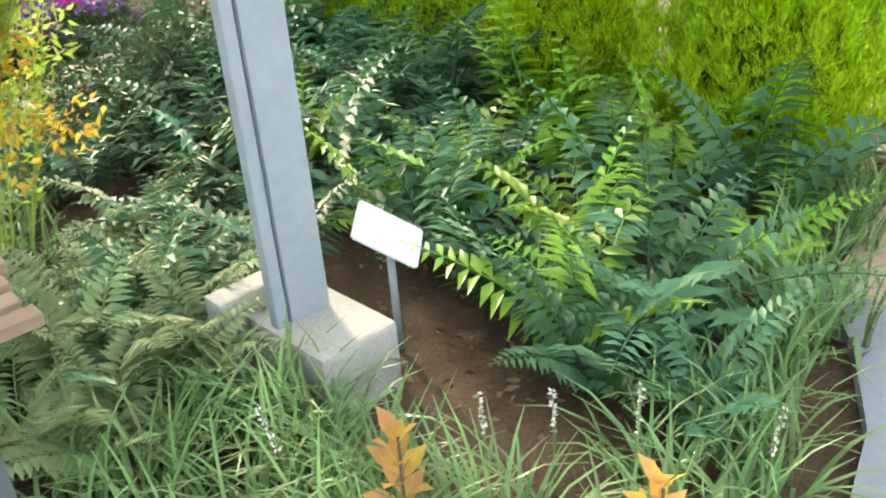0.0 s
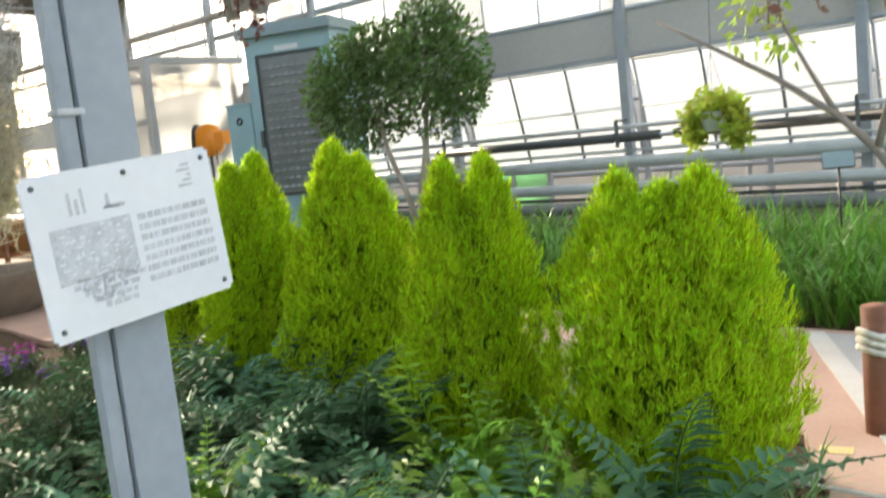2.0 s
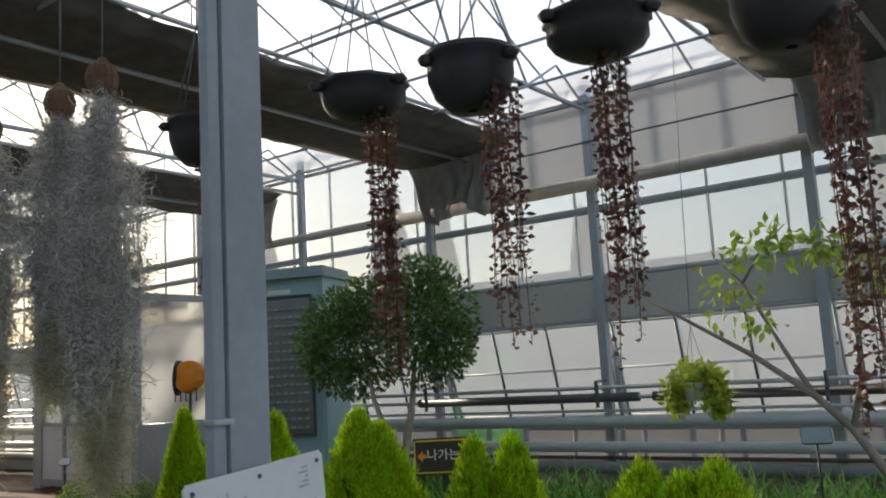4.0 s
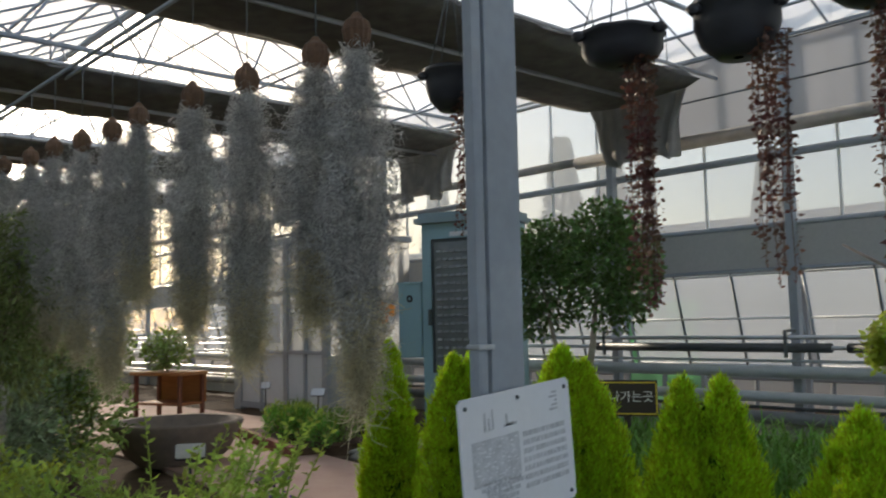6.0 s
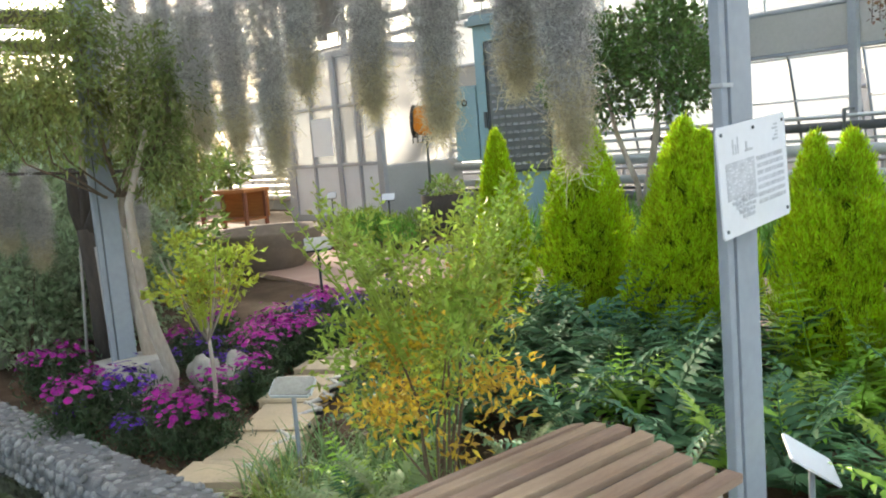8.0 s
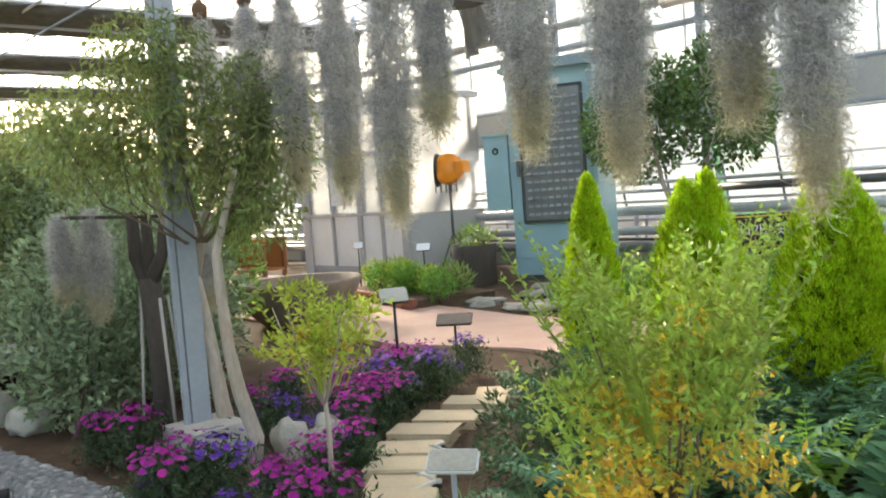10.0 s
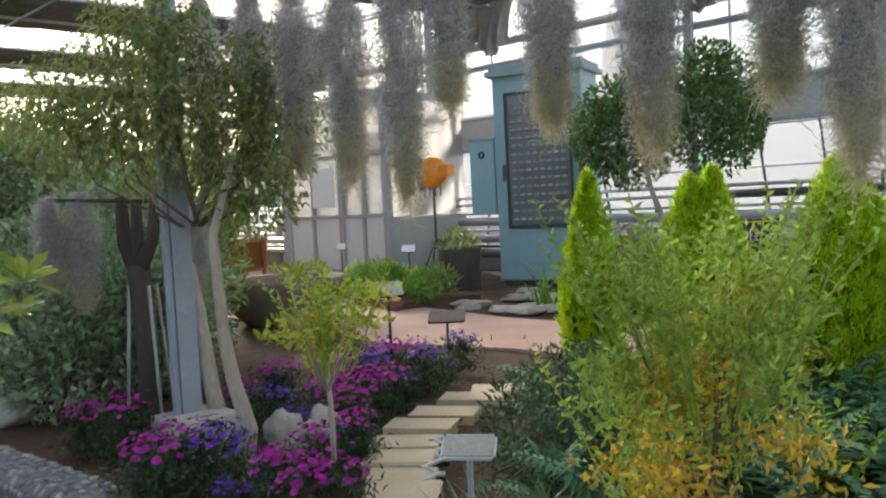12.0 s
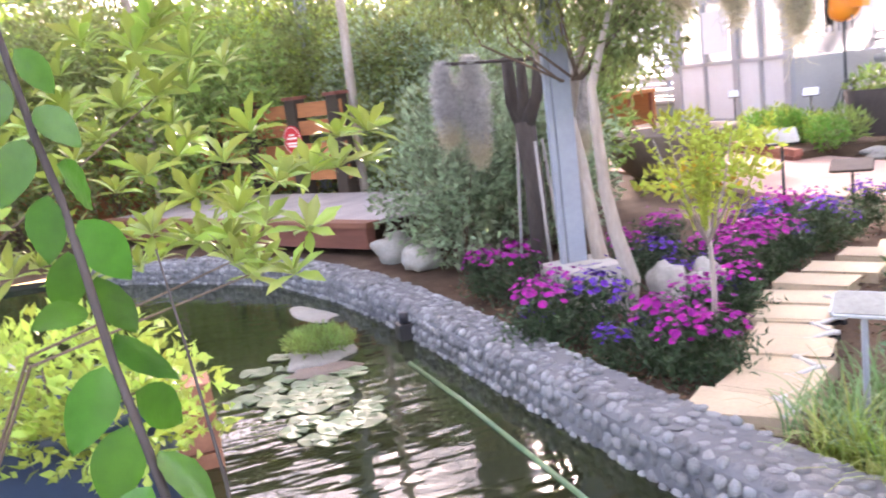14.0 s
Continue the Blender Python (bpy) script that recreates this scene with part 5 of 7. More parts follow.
def aster_meshes(seed, mt):
    rng = np.random.RandomState(seed)
    n = 760
    P = np.stack([rng.normal(size=n) * 0.08, rng.normal(size=n) * 0.075, rng.uniform(0.0, 0.27, n)], 1)
    D = rng.normal(size=(n, 3)) * 0.6 + np.array([0, 0, 0.5])
    fol = fast_mesh("foliage", *leaves(P, D, 0.055, 0.012, rng), M["aster_leaf"])
    m = 54
    a, r = rng.rand(m) * 6.283, 0.155 * np.sqrt(rng.rand(m))
    Q = np.stack([r * np.cos(a), r * np.sin(a), 0.27 + 0.075 * (1 - (r / 0.155) ** 2) + rng.normal(size=m) * 0.03], 1)
    Dn = np.stack([np.cos(a) * r * 3.5, np.sin(a) * r * 3.5, np.ones(m)], 1) + rng.normal(size=(m, 3)) * 0.2
    Dn = unit(Dn)
    S = unit(np.cross(Dn, rng.normal(size=(m, 3))))
    T = np.cross(Dn, S)
    size = 0.042 * rng.uniform(0.75, 1.15, m)[:, None, None]
    V = Q[:, None] + size * (S[:, None] * FL[None, :, 0:1] + T[:, None] * FL[None, :, 1:2] + Dn[:, None] * FL[None, :, 2:3])
    F = (np.array(FLF)[None] + (np.arange(m) * len(FL))[:, None, None]).reshape(-1, 3)
    return fol, fast_mesh("blossoms", V.reshape(-1, 3), F, M[mt])


ASTER = {"magenta": [aster_meshes(140, "magenta"), aster_meshes(141, "magenta")], "violet": [aster_meshes(142, "violet")]}
arng = np.random.RandomState(145)


def aster(x, y, colour, s):
    th = thing("aster", (x, y, 0), "bushy aster with bright %s flowers" % ("magenta" if colour == "magenta" else "violet blue"), "flower", "asters round the tree", turn=arng.rand() * 360)
    fol, bl = ASTER[colour][arng.randint(len(ASTER[colour]))]
    put("foliage", fol, th, Matrix.Scale(s, 4))
    put("blossoms", bl, th, Matrix.Scale(s, 4))


spots = [(-6.15, 1.2), (-5.85, 1.3), (-4.85, 0.98), (-5.1, 1.2), (-4.85, 1.3), (-4.1, 1.3), (-4.32, 1.32), (-4.05, 1.42), (-6.0, 2.15), (-5.7, 2.2), (-5.45, 2.4), (-4.62, 1.72), (-4.66, 2.0),
         (-5.95, 2.9), (-5.75, 3.05), (-5.5, 2.8), (-6.1, 3.45), (-5.85, 3.3), (-6.1, 3.75), (-5.6, 3.4), (-6.2, 2.55), (-5.3, 2.65), (-5.42, 2.9), (-5.1, 2.32), (-5.95, 4.1), (-5.6, 2.6), (-5.28, 2.55)]
for i, (x, y) in enumerate(spots):
    aster(x, y, "violet" if i % 5 == 4 else "magenta", arng.uniform(0.82, 1.1))
for x, y in ((-4.98, 1.02), (-4.4, 1.12), (-4.55, 1.4), (-5.15, 2.15), (-5.55, 3.15), (-5.75, 3.75), (-4.75, 2.0), (-5.4, 2.1), (-5.75, 1.95), (-6.05, 3.1)):
    aster(x, y, "violet", arng.uniform(0.55, 0.8))

# round topiary tree by the wall
top = thing("topiary_tree", (-7.05, 9.15, 0), "dark green round-clipped tree with twin heads by the wall", "tree")
for pts, r in (([(0, 0, -0.05), (0.1, 0, 0.6), (0.28, 0, 1.3), (0.3, 0.1, 2.0)], 0.06), ([(0.02, 0.05, -0.05), (-0.05, 0, 0.7), (-0.35, 0, 1.4), (-0.5, 0, 2.1)], 0.045)):
    tube("trunk", pts, [r, r * 0.9, r * 0.7, r * 0.4], M["bark_pale"], top, 10)
tl = [(-0.68, 0, 2.15, 0.74, 0.75, 0.75), (0.56, 0.05, 2.3, 0.62, 0.68, 0.82), (-0.35, 0, 2.62, 0.42, 0.45, 0.4), (0.5, 0, 2.75, 0.38, 0.4, 0.42), (-1.0, 0, 2.1, 0.42, 0.5, 0.5), (0.85, 0, 2.05, 0.36, 0.4, 0.4)]
P, d = crown_points(10500, trng, tl, 0.6)
put("crown", fast_mesh("crown", *leaves(P, d + trng.normal(size=P.shape) * 0.5, 0.085 * trng.uniform(0.6, 1.2, len(P)), 0.045, trng), M["topiary"]), top)

# sparse bent tree by the daylilies
bent = thing("bent_tree", (-0.85, 8.5, 0), "thin bent bare tree with a few leaves", "tree")
B = [[(0, 0, -0.05), (-0.41, 0, 0.58), (-0.68, 0, 1.02), (-0.96, 0, 1.31), (-1.46, 0.02, 1.68), (-1.95, 0.03, 1.98), (-2.48, 0.05, 2.30)], [(-0.96, 0, 1.31), (-1.2, 0.08, 1.72), (-1.5, 0.1, 2.33), (-1.73, 0.1, 2.58)], [(-0.68, 0, 1.02), (-0.56, 0, 1.5), (-0.58, 0.1, 2.0), (-0.72, 0.1, 2.65)], [(-1.5, 0.1, 2.33), (-1.3, 0.05, 2.6), (-1.05, 0, 2.8)]]
for pts, r in zip(B, (0.05, 0.026, 0.032, 0.015)):
    tube("branch", pts, [r * (1 - 0.78 * i / (len(pts) - 1)) for i in range(len(pts))], M["bark_grey"], bent, 8)
P, d = crown_points(360, trng, [(-1.62, 0.05, 2.3, 0.3, 0.25, 0.42), (-1.25, 0, 2.65, 0.4, 0.25, 0.22), (-0.75, 0.1, 2.6, 0.45, 0.28, 0.26), (-1.35, 0.05, 1.95, 0.2, 0.18, 0.22), (-0.35, 0.1, 2.35, 0.3, 0.25, 0.3)], 0.9)
put("leaves", fast_mesh("leaves", *leaves(P, d * 0.4 + trng.normal(size=P.shape) * 0.4 + np.array([0, 0, -0.5]), 0.12, 0.06, trng), M["shrub"]), bent)


# ---- things ----
def rounded_plate(name, w, h, t, material, parent, m, bevel=0.006, label=""):
    bm = box_bm(bmesh.new(), (-w / 2, -h / 2, -t / 2), (w / 2, h / 2, t / 2))
    es = [e for e in bm.edges if abs(e.verts[0].co.z - e.verts[1].co.z) > t * 0.5]
    bmesh.ops.bevel(bm, geom=es, offset=bevel, segments=3, affect='EDGES')
    ob = part(name, bm, material, parent, label)
    ob.matrix_local = m
    return ob


def text(name, body, size, material, parent, m, label=""):
    cu = bpy.data.curves.new(name, 'FONT')
    cu.body, cu.size, cu.extrude, cu.align_x, cu.align_y = body, size, 0.0012, 'CENTER', 'CENTER'
    cu.materials.append(material)
    ob = new(name, cu)
    ob.parent = parent
    ob.matrix_local = m
    if label:
        ob["label"] = label
    return ob


# notice board on the column; its own plane: x across, y up, z out
board = thing("notice_board", (0, 0, 0), "white notice board with faded grey print, screwed to the column", "sign")
board.matrix_world = Matrix.Translation((-1.352, 2.0, 1.318)) @ Matrix(((0, 0, 1, 0), (1, 0, 0, 0), (0, 1, 0, 0), (0, 0, 0, 1))) @ pose(0, 0, 0, 0, 4.0, 4.2)
rounded_plate("plate", 0.445, 0.325, 0.006, M["white"], board, pose(0, 0, 0), 0.008)
for x in (-0.20, 0.0, 0.20):
    for y in (-0.14, 0.14):
        if x or y > 0:
            lathe("screw", [(0.0001, 0.0045), (0.005, 0.004), (0.006, 0.0)], M["steel_dark"], board, 10, "", pose(x, y, 0.003))
brng = np.random.RandomState(200)


def bar(x0, y0, x1, y1, mt="ink"):
    return box("print_bar", (x0, y0, 0.003), (x1, y1, 0.0042), M[mt], board)


for x, w, h in ((-0.135, 0.007, 0.045), (-0.12, 0.007, 0.03), (-0.105, 0.006, 0.05), (-0.055, 0.035, 0.008), (-0.052, 0.008, 0.03), (-0.06, 0.05, 0.006)):
    bar(x, 0.075, x + w, 0.075 + h, "ink_dark")
for k in range(5):
    bar(0.13 + 0.012 * (k % 3), 0.085 + 0.011 * k, 0.165, 0.091 + 0.011 * k, "ink_dark")
bar(-0.185, -0.055, -0.005, 0.055)
for k in range(7):
    y = 0.05 - 0.022 * k
    x = 0.012
    while x < 0.19:
        w = brng.uniform(0.006, 0.02)
        bar(x, y - 0.013, min(x + w, 0.195), y, "ink_dark" if brng.rand() < 0.5 else "ink")
        x += w + 0.004
for k in range(4):
    y = -0.06 - 0.016 * k
    x = -0.16 + 0.02 * k
    while x < 0.0 - 0.01 * k:
        w = brng.uniform(0.006, 0.02)
        bar(x, y - 0.010, x + w, y)
        x += w + 0.005
for k in range(210):
    u, v = brng.rand(), brng.rand()
    x, y = -0.17 + 0.165 * u, -0.05 - 0.075 * v
    if abs(x + 0.085) < 0.085 * (1.05 - v):
        w = brng.uniform(0.004, 0.010)
        bar(x, y, x + w, y + brng.uniform(0.003, 0.007), "ink" if brng.rand() < 0.7 else "white")
for k in range(60):
    x, y = brng.uniform(-0.18, -0.02), brng.uniform(-0.05, 0.05)
    box("print_gap", (x, y, 0.0042), (x + brng.uniform(0.004, 0.012), y + 0.003, 0.0046), M["white"], board)
box("stand_off", (-0.02, -0.1, -0.03), (0.02, 0.1, -0.003), M["galv"], board)


def plant_sign(x, y, z, w, h, turn, tilt, label, plate="white", post="steel", foot=0.0, face="white"):
    th = thing("plant_label", (x, y, 0), label, "sign", "plant labels on posts", turn=turn)
    tube("post", [(0, 0, foot - 0.05), (0, 0, z)], 0.011, M[post], th, 8)
    rounded_plate("plate", w, h, 0.012, M["signboard"] if plate == "signboard" else M["black"] if plate == "black" else M["alu"], th, pose(0, 0, z + 0.012, tilt, 0, 0), 0.012)
    rounded_plate("face", w - 0.012, h - 0.012, 0.004, M[face], th, pose(0, 0, z + 0.012, tilt, 0, 0) @ pose(0, 0, 0.009), 0.008, "blank pale face")
    return th


lab = thing("plant_label", (-1.318, 2.228, 0), "small blank white plant label on a grey post among the ferns", "sign", "plant labels on posts")
tube("post", [(0, 0, -0.05), (0, 0, 0.345)], 0.011, M["steel"], lab, 8)
lx = Vector((0.105, 0.125, -0.112)).normalized()
ly = Vector((-0.09, 0.131, 0.03))
ly = (ly - lx * ly.dot(lx)).normalized()
lz = lx.cross(ly)
lm = Matrix((lx, ly, lz)).transposed().to_4x4()
lm.translation = (0, 0, 0.354)
rounded_plate("plate", 0.195, 0.15, 0.008, M["white"], lab, lm, 0.006)
plant_sign(-3.265, 1.45, 0.465, 0.20, 0.11, 35, 34, "pale grey plant label on a grey post beside the steps", "white", "steel", 0.0, "stone")
plant_sign(-5.86, 3.3, 0.74, 0.22, 0.15, 62, 40, "pale plant label with a dark frame above the asters", "black", "black", 0.0, "concrete")
plant_sign(-6.22, 4.22, 0.40, 0.30, 0.18, 40, 24, "dark-framed plant label tilted back beside the path", "signboard", "black", 0.0, "clay")
plant_sign(-1.95, 8.93, 0.92, 0.26, 0.17, 20, 55, "dark plant label on a black post among the daylilies", "black", "black", 0.0, "cabinet_top")
plant_sign(-11.9, 7.5, 0.72, 0.16, 0.12, 40, 60, "small white plant label on a dark post in the raised bed", "black", "black")
plant_sign(-10.0, 7.2, 0.72, 0.2, 0.13, 40, 50, "small white plant label on a dark post in the raised bed", "black", "black")

ex = thing("exit_sign", (-5.62, 8.26, -0.06), "dark brown way-out board with yellow border on a post", "sign", turn=30)
box("post", (-0.035, -0.02, -0.05), (0.035, 0.02, 0.75), M["signboard"], ex, 0.005)
bm = box_bm(bmesh.new(), (-0.33, -0.045, 0.66), (0.33, -0.02, 1.05), 0.012)
part("board", bm, M["signboard"], ex)
for lo, hi in (((-0.31, -0.048, 1.015), (0.31, -0.045, 1.03)), ((-0.31, -0.048, 0.68), (0.31, -0.045, 0.695)), ((-0.325, -0.048, 0.695), (-0.31, -0.045, 1.015)), ((0.31, -0.048, 0.695), (0.325, -0.045, 1.015))):
    box("border", lo, hi, M["yellow"], ex)
text("lettering", "나가는곳", 0.13, M["cream"], ex, pose(0.05, -0.049, 0.865, 90, 0, 0), "cream painted letters")
v = [(-0.29, -0.049, 0.86), (-0.23, -0.049, 0.92), (-0.23, -0.049, 0.88), (-0.19, -0.049, 0.88), (-0.19, -0.049, 0.84), (-0.23, -0.049, 0.84), (-0.23, -0.049, 0.80)]
put("arrow", mesh_of("arrow", v + [(x, y - 0.002, z) for x, y, z in v], [(13, 12, 11, 10, 9, 8, 7)], M["orange"]), ex, None, "orange arrow")


# switch cabinet
cab = thing("switch_cabinet", (-10.33, 9.40, 0.02), "tall light blue metal cabinet with a louvred grey door panel", "cabinet", turn=21)
cab.matrix_world = cab.matrix_world @ Matrix.Diagonal((0.94, 1.25, 1.025, 1))
box("body", (0, 0.012, 0.04), (1.5, 0.75, 3.12), M["cabinet"], cab, 0.015)
box("plinth", (0.06, 0.06, -0.03), (1.44, 0.7, 0.04), M["steel_dark"], cab)
bm = box_bm(bmesh.new(), (-0.08, -0.09, 3.12), (1.58, 0.83, 3.2))
box_bm(bm, (-0.03, -0.04, 3.2), (1.53, 0.78, 3.28))
part("canopy", bm, M["cabinet_top"], cab, "overhanging grey blue top")
dr = box("door", (0.08, -0.004, 0.3), (1.42, 0.02, 3.02), M["cabinet"], cab, 0.006)
box("louvre_panel", (0.26, -0.022, 0.88), (1.28, -0.004, 2.82), M["mesh_grey"], dr, 0.02, "grey louvred panel")
box("louvre_frame", (0.21, -0.012, 0.83), (1.33, -0.0042, 2.87), M["steel_dark"], dr, 0.03)
for r in range(15):
    for c in range(8):
        x, z = 0.35 + c * 0.12, 0.99 + r * 0.122
        put("louvre", mesh_of("louvre", [(x - 0.042, -0.023, z), (x + 0.042, -0.023, z), (x + 0.042, -0.05, z - 0.04), (x - 0.042, -0.05, z - 0.04), (x - 0.042, -0.023, z - 0.045), (x + 0.042, -0.023, z - 0.045)],
            [(0, 3, 2, 1), (3, 4, 5, 2), (0, 4, 3), (1, 2, 5)], M["mesh_grey"]), dr)
box("handle", (0.14, -0.05, 1.55), (0.19, -0.004, 1.8), M["steel_dark"], dr, 0.01, "dark handle")
sb = box("side_box", (-0.47, 0.02, 1.06), (-0.03, 0.40, 2.20), M["cabinet"], cab, 0.015)
box("side_box_top", (-0.49, 0.0, 2.20), (-0.01, 0.42, 2.23), M["cabinet"], sb, 0.006)
lathe("lock_ring", [(0.055, 0), (0.055, 0.015), (0.03, 0.015), (0.03, 0)], M["black"], sb, 20, "round black lock", pose(-0.25, 0.019, 1.97, 90, 0, 0))
box("bracket", (-0.04, 0.1, 1.2), (0.01, 0.3, 1.3), M["steel_dark"], sb)
box("bracket", (-0.04, 0.1, 2.0), (0.01, 0.3, 2.1), M["steel_dark"], sb)
box("label_plate", (0.55, -0.012, 2.9), (0.95, -0.004, 2.97), M["white"], dr)

# orange blower on a stand
fan = thing("blower", (-12.6, 10.2, 0), "round orange blower with black hood on a thin dark stand", "machine", turn=10)
lathe("drum", [(0.01, -0.16), (0.22, -0.16), (0.27, -0.12), (0.28, 0.1), (0.25, 0.17), (0.01, 0.18)], M["orange"], fan, 24, "", pose(0, 0, 1.86, 80, 0, 35))
lathe("hood", [(0.2, 0), (0.30, 0.0), (0.31, 0.06), (0.2, 0.08)], M["black"], fan, 24, "black front ring", pose(-0.2, -0.02, 1.86, 88, 0, -62))
box("motor", (0.2, -0.1, 1.78), (0.4, 0.12, 2.0), M["orange"], fan, 0.03)
tube("mast", [(0, 0, 0.5), (0, 0, 1.6)], 0.025, M["steel_dark"], fan, 8)
for a in (0.4, 2.5, 4.6):
    tube("leg", [(0, 0, 0.7), (0.4 * math.cos(a), 0.4 * math.sin(a), 0.02)], 0.018, M["steel_dark"], fan, 6)
for k in range(5):
    tube("grille_bar", [(-0.25 + 0.12 * k, -0.1, 1.45), (-0.25 + 0.12 * k, -0.1, 1.68)], 0.012, M["steel_dark"], fan, 5)


# hanging pots with trailing vines
def trail(th, n, R, length, seed, material="vine", z0=0.0, leaf=0.014, foot=(0, 0)):
    rng = np.random.RandomState(seed)
    for i in range(n):
        a = rng.rand() * 6.283
        r = R * rng.uniform(0.5, 1.0)
        ln = length * rng.uniform(0.55, 1.05)
        m = int(ln / 0.009)
        t = np.linspace(0, 1, m)
        P = np.stack([foot[0] + r * math.cos(a) + 0.007 * np.sin(t * 9 + i), foot[1] + r * math.sin(a) + 0.007 * np.cos(t * 7 + i), z0 - t * ln], 1)
        b = np.arange(m) * 2.4
        D = np.stack([np.cos(b), np.sin(b), -0.3 + 0 * b], 1)
        V, F = leaves(P, D, leaf * rng.uniform(0.7, 1.3, m), leaf * 0.9, rng)
        sv, sf = tube_np([tuple(P[0]), tuple(P[m // 2]), tuple(P[-1])], 0.0012, 3, False)
        tr = []
        for q in sf:
            tr += [(q[0], q[1], q[2]), (q[0], q[2], q[3])]
        put("trailing_stem", fast_mesh("trailing_stem", np.concatenate([V, np.array(sv)]), np.concatenate([F, np.array(tr) + len(V)]), M[material]), th)


def hanging_pot(x, y, z, R, length, seed, n=10, boxy=False, wires=4, top=3.15, lean=(0, 0)):
    th = thing("hanging_pot", (x, y, z), "black hanging pot on thin wires with red brown trailing stems", "hanging pot", "black hanging pots")
    prof = [(0.01, -0.07), (0.5 * R, -0.07), (0.85 * R, -0.04), (R, 0.0), (1.0 * R, 0.035), (1.08 * R, 0.04), (1.08 * R, 0.052), (0.95 * R, 0.05), (0.9 * R, 0.01), (0.01, 0.0)]
    if boxy:
        prof = [(r, h * 0.55 if h < 0 else h * 0.8) for r, h in prof]
    lathe("pot", prof, M["pot"], th, 9 if boxy else 24)
    lathe("soil", [(0.01, 0.03), (0.93 * R, 0.025)], M["soil"], th, 16)
    for k in range(3):
        lathe("lug", [(0.012, 0), (0.02, 0.01), (0.012, 0.02)], M["pot"], th, 8, "", pose(1.1 * R * math.cos(k * 2.1), 1.1 * R * math.sin(k * 2.1), 0.02))
    for k in range(wires):
        a = 6.283 * k / wires + 0.4
        tube("wire", [(1.02 * R * math.cos(a), 1.02 * R * math.sin(a), 0.04), (0, 0, 0.33)], 0.0022, M["steel_dark"], th, 4)
    tube("hook", [(0, 0, 0.33), (0, 0, top - z)], 0.003, M["steel_dark"], th, 4)
    if n:
        trail(th, n, 0.034, length, seed, z0=-0.03, foot=lean)
    return th


hanging_pot(-1.035, 2.06, 2.30, 0.10, 0.62, 210, 18, True, lean=(0.05, 0))
hanging_pot(-0.73, 2.06, 2.28, 0.092, 0.52, 211, 16, lean=(0.07, 0))
hanging_pot(-0.43, 2.06, 2.285, 0.10, 0.60, 212, 16, True, lean=(0.01, 0))
hanging_pot(-0.086, 2.06, 2.24, 0.09, 0.64, 213, 16, lean=(0.07, 0))
hanging_pot(-1.64, 2.06, 2.34, 0.08, 0.40, 214, 12, lean=(0.055, 0))
bell = thing("hanging_pot", (-7.42, 2.06, 3.66), "grey brown clay pot hung upside down under the roof", "hanging pot")
lathe("pot", [(0.28, -0.12), (0.26, -0.1), (0.2, 0.1), (0.1, 0.18), (0.02, 0.2)], M["clay"], bell, 20)
tube("hook", [(0, 0, 0.18), (0, 0, 1.35)], 0.006, M["steel_dark"], bell, 5)

hp = thing("hanging_basket", (-3.02, 8.95, 1.39), "white hanging pot with yellow green foliage", "hanging pot")
lathe("pot", [(0.01, -0.12), (0.1, -0.12), (0.14, 0.05), (0.15, 0.06), (0.13, 0.05), (0.01, 0.04)], M["white"], hp, 20)
for k in range(3):
    tube("wire", [(0.14 * math.cos(k * 2.1), 0.14 * math.sin(k * 2.1), 0.05), (0, 0, 0.6)], 0.003, M["steel_dark"], hp, 4)
tube("hook", [(0, 0, 0.6), (0, 0.25, 3.55)], 0.004, M["steel_dark"], hp, 4)
prng = np.random.RandomState(220)
P, d = crown_points(1200, prng, [(0, 0, 0.08, 0.27, 0.27, 0.19), (0.2, 0, -0.1, 0.13, 0.17, 0.2), (-0.21, 0, -0.08, 0.13, 0.17, 0.2)], 0.8)
P = P[np.linalg.norm(P - np.array([0, -0.1, -0.05]), axis=1) > 0.14]
put("foliage", fast_mesh("foliage", *leaves(P, prng.normal(size=P.shape), 0.09, 0.055, prng), M["young"]), hp)

# slatted bench
bench = thing("slatted_bench", (-1.28, 0.72, 0), "weathered brown bench of narrow curved wooden slats", "bench")
prof = [(-0.335, 0.50), (-0.325, 0.555), (-0.305, 0.61), (-0.275, 0.655), (-0.235, 0.69), (-0.185, 0.712), (-0.125, 0.722), (-0.06, 0.722), (0.005, 0.715), (0.07, 0.705), (0.135, 0.695), (0.20, 0.688), (0.265, 0.685)]
for i, (x, z) in enumerate(prof):
    a = prof[max(i - 1, 0)]
    b = prof[min(i + 1, len(prof) - 1)]
    t = math.degrees(math.atan2(b[1] - a[1], b[0] - a[0]))
    s = box("slat", (-0.021, -0.58, -0.011), (0.021, 0.56, 0.011), M["deck"], bench, 0.003)
    s.matrix_local = pose(x, 0.02 * math.sin(i), z, 0, -t, 0)
for y in (-0.42, 0.40):
    bm = bmesh.new()
    pts = [(x, z - 0.014) for x, z in prof] + [(0.25, 0.60), (-0.1, 0.62), (-0.26, 0.50)]
    vs = [bm.verts.new((x, y, z)) for x, z in pts]
    f = bm.faces.new(vs)
    r = bmesh.ops.extrude_face_region(bm, geom=[f])
    for q in r["geom"]:
        if isinstance(q, bmesh.types.BMVert):
            q.co.y += 0.035
    bmesh.ops.recalc_face_normals(bm, faces=bm.faces)
    part("rib", bm, M["steel_dark"], bench)
    for x in (-0.24, 0.2):
        box("leg", (x - 0.02, y, 0.0), (x + 0.02, y + 0.035, 0.62), M["steel_dark"], bench, 0.004)

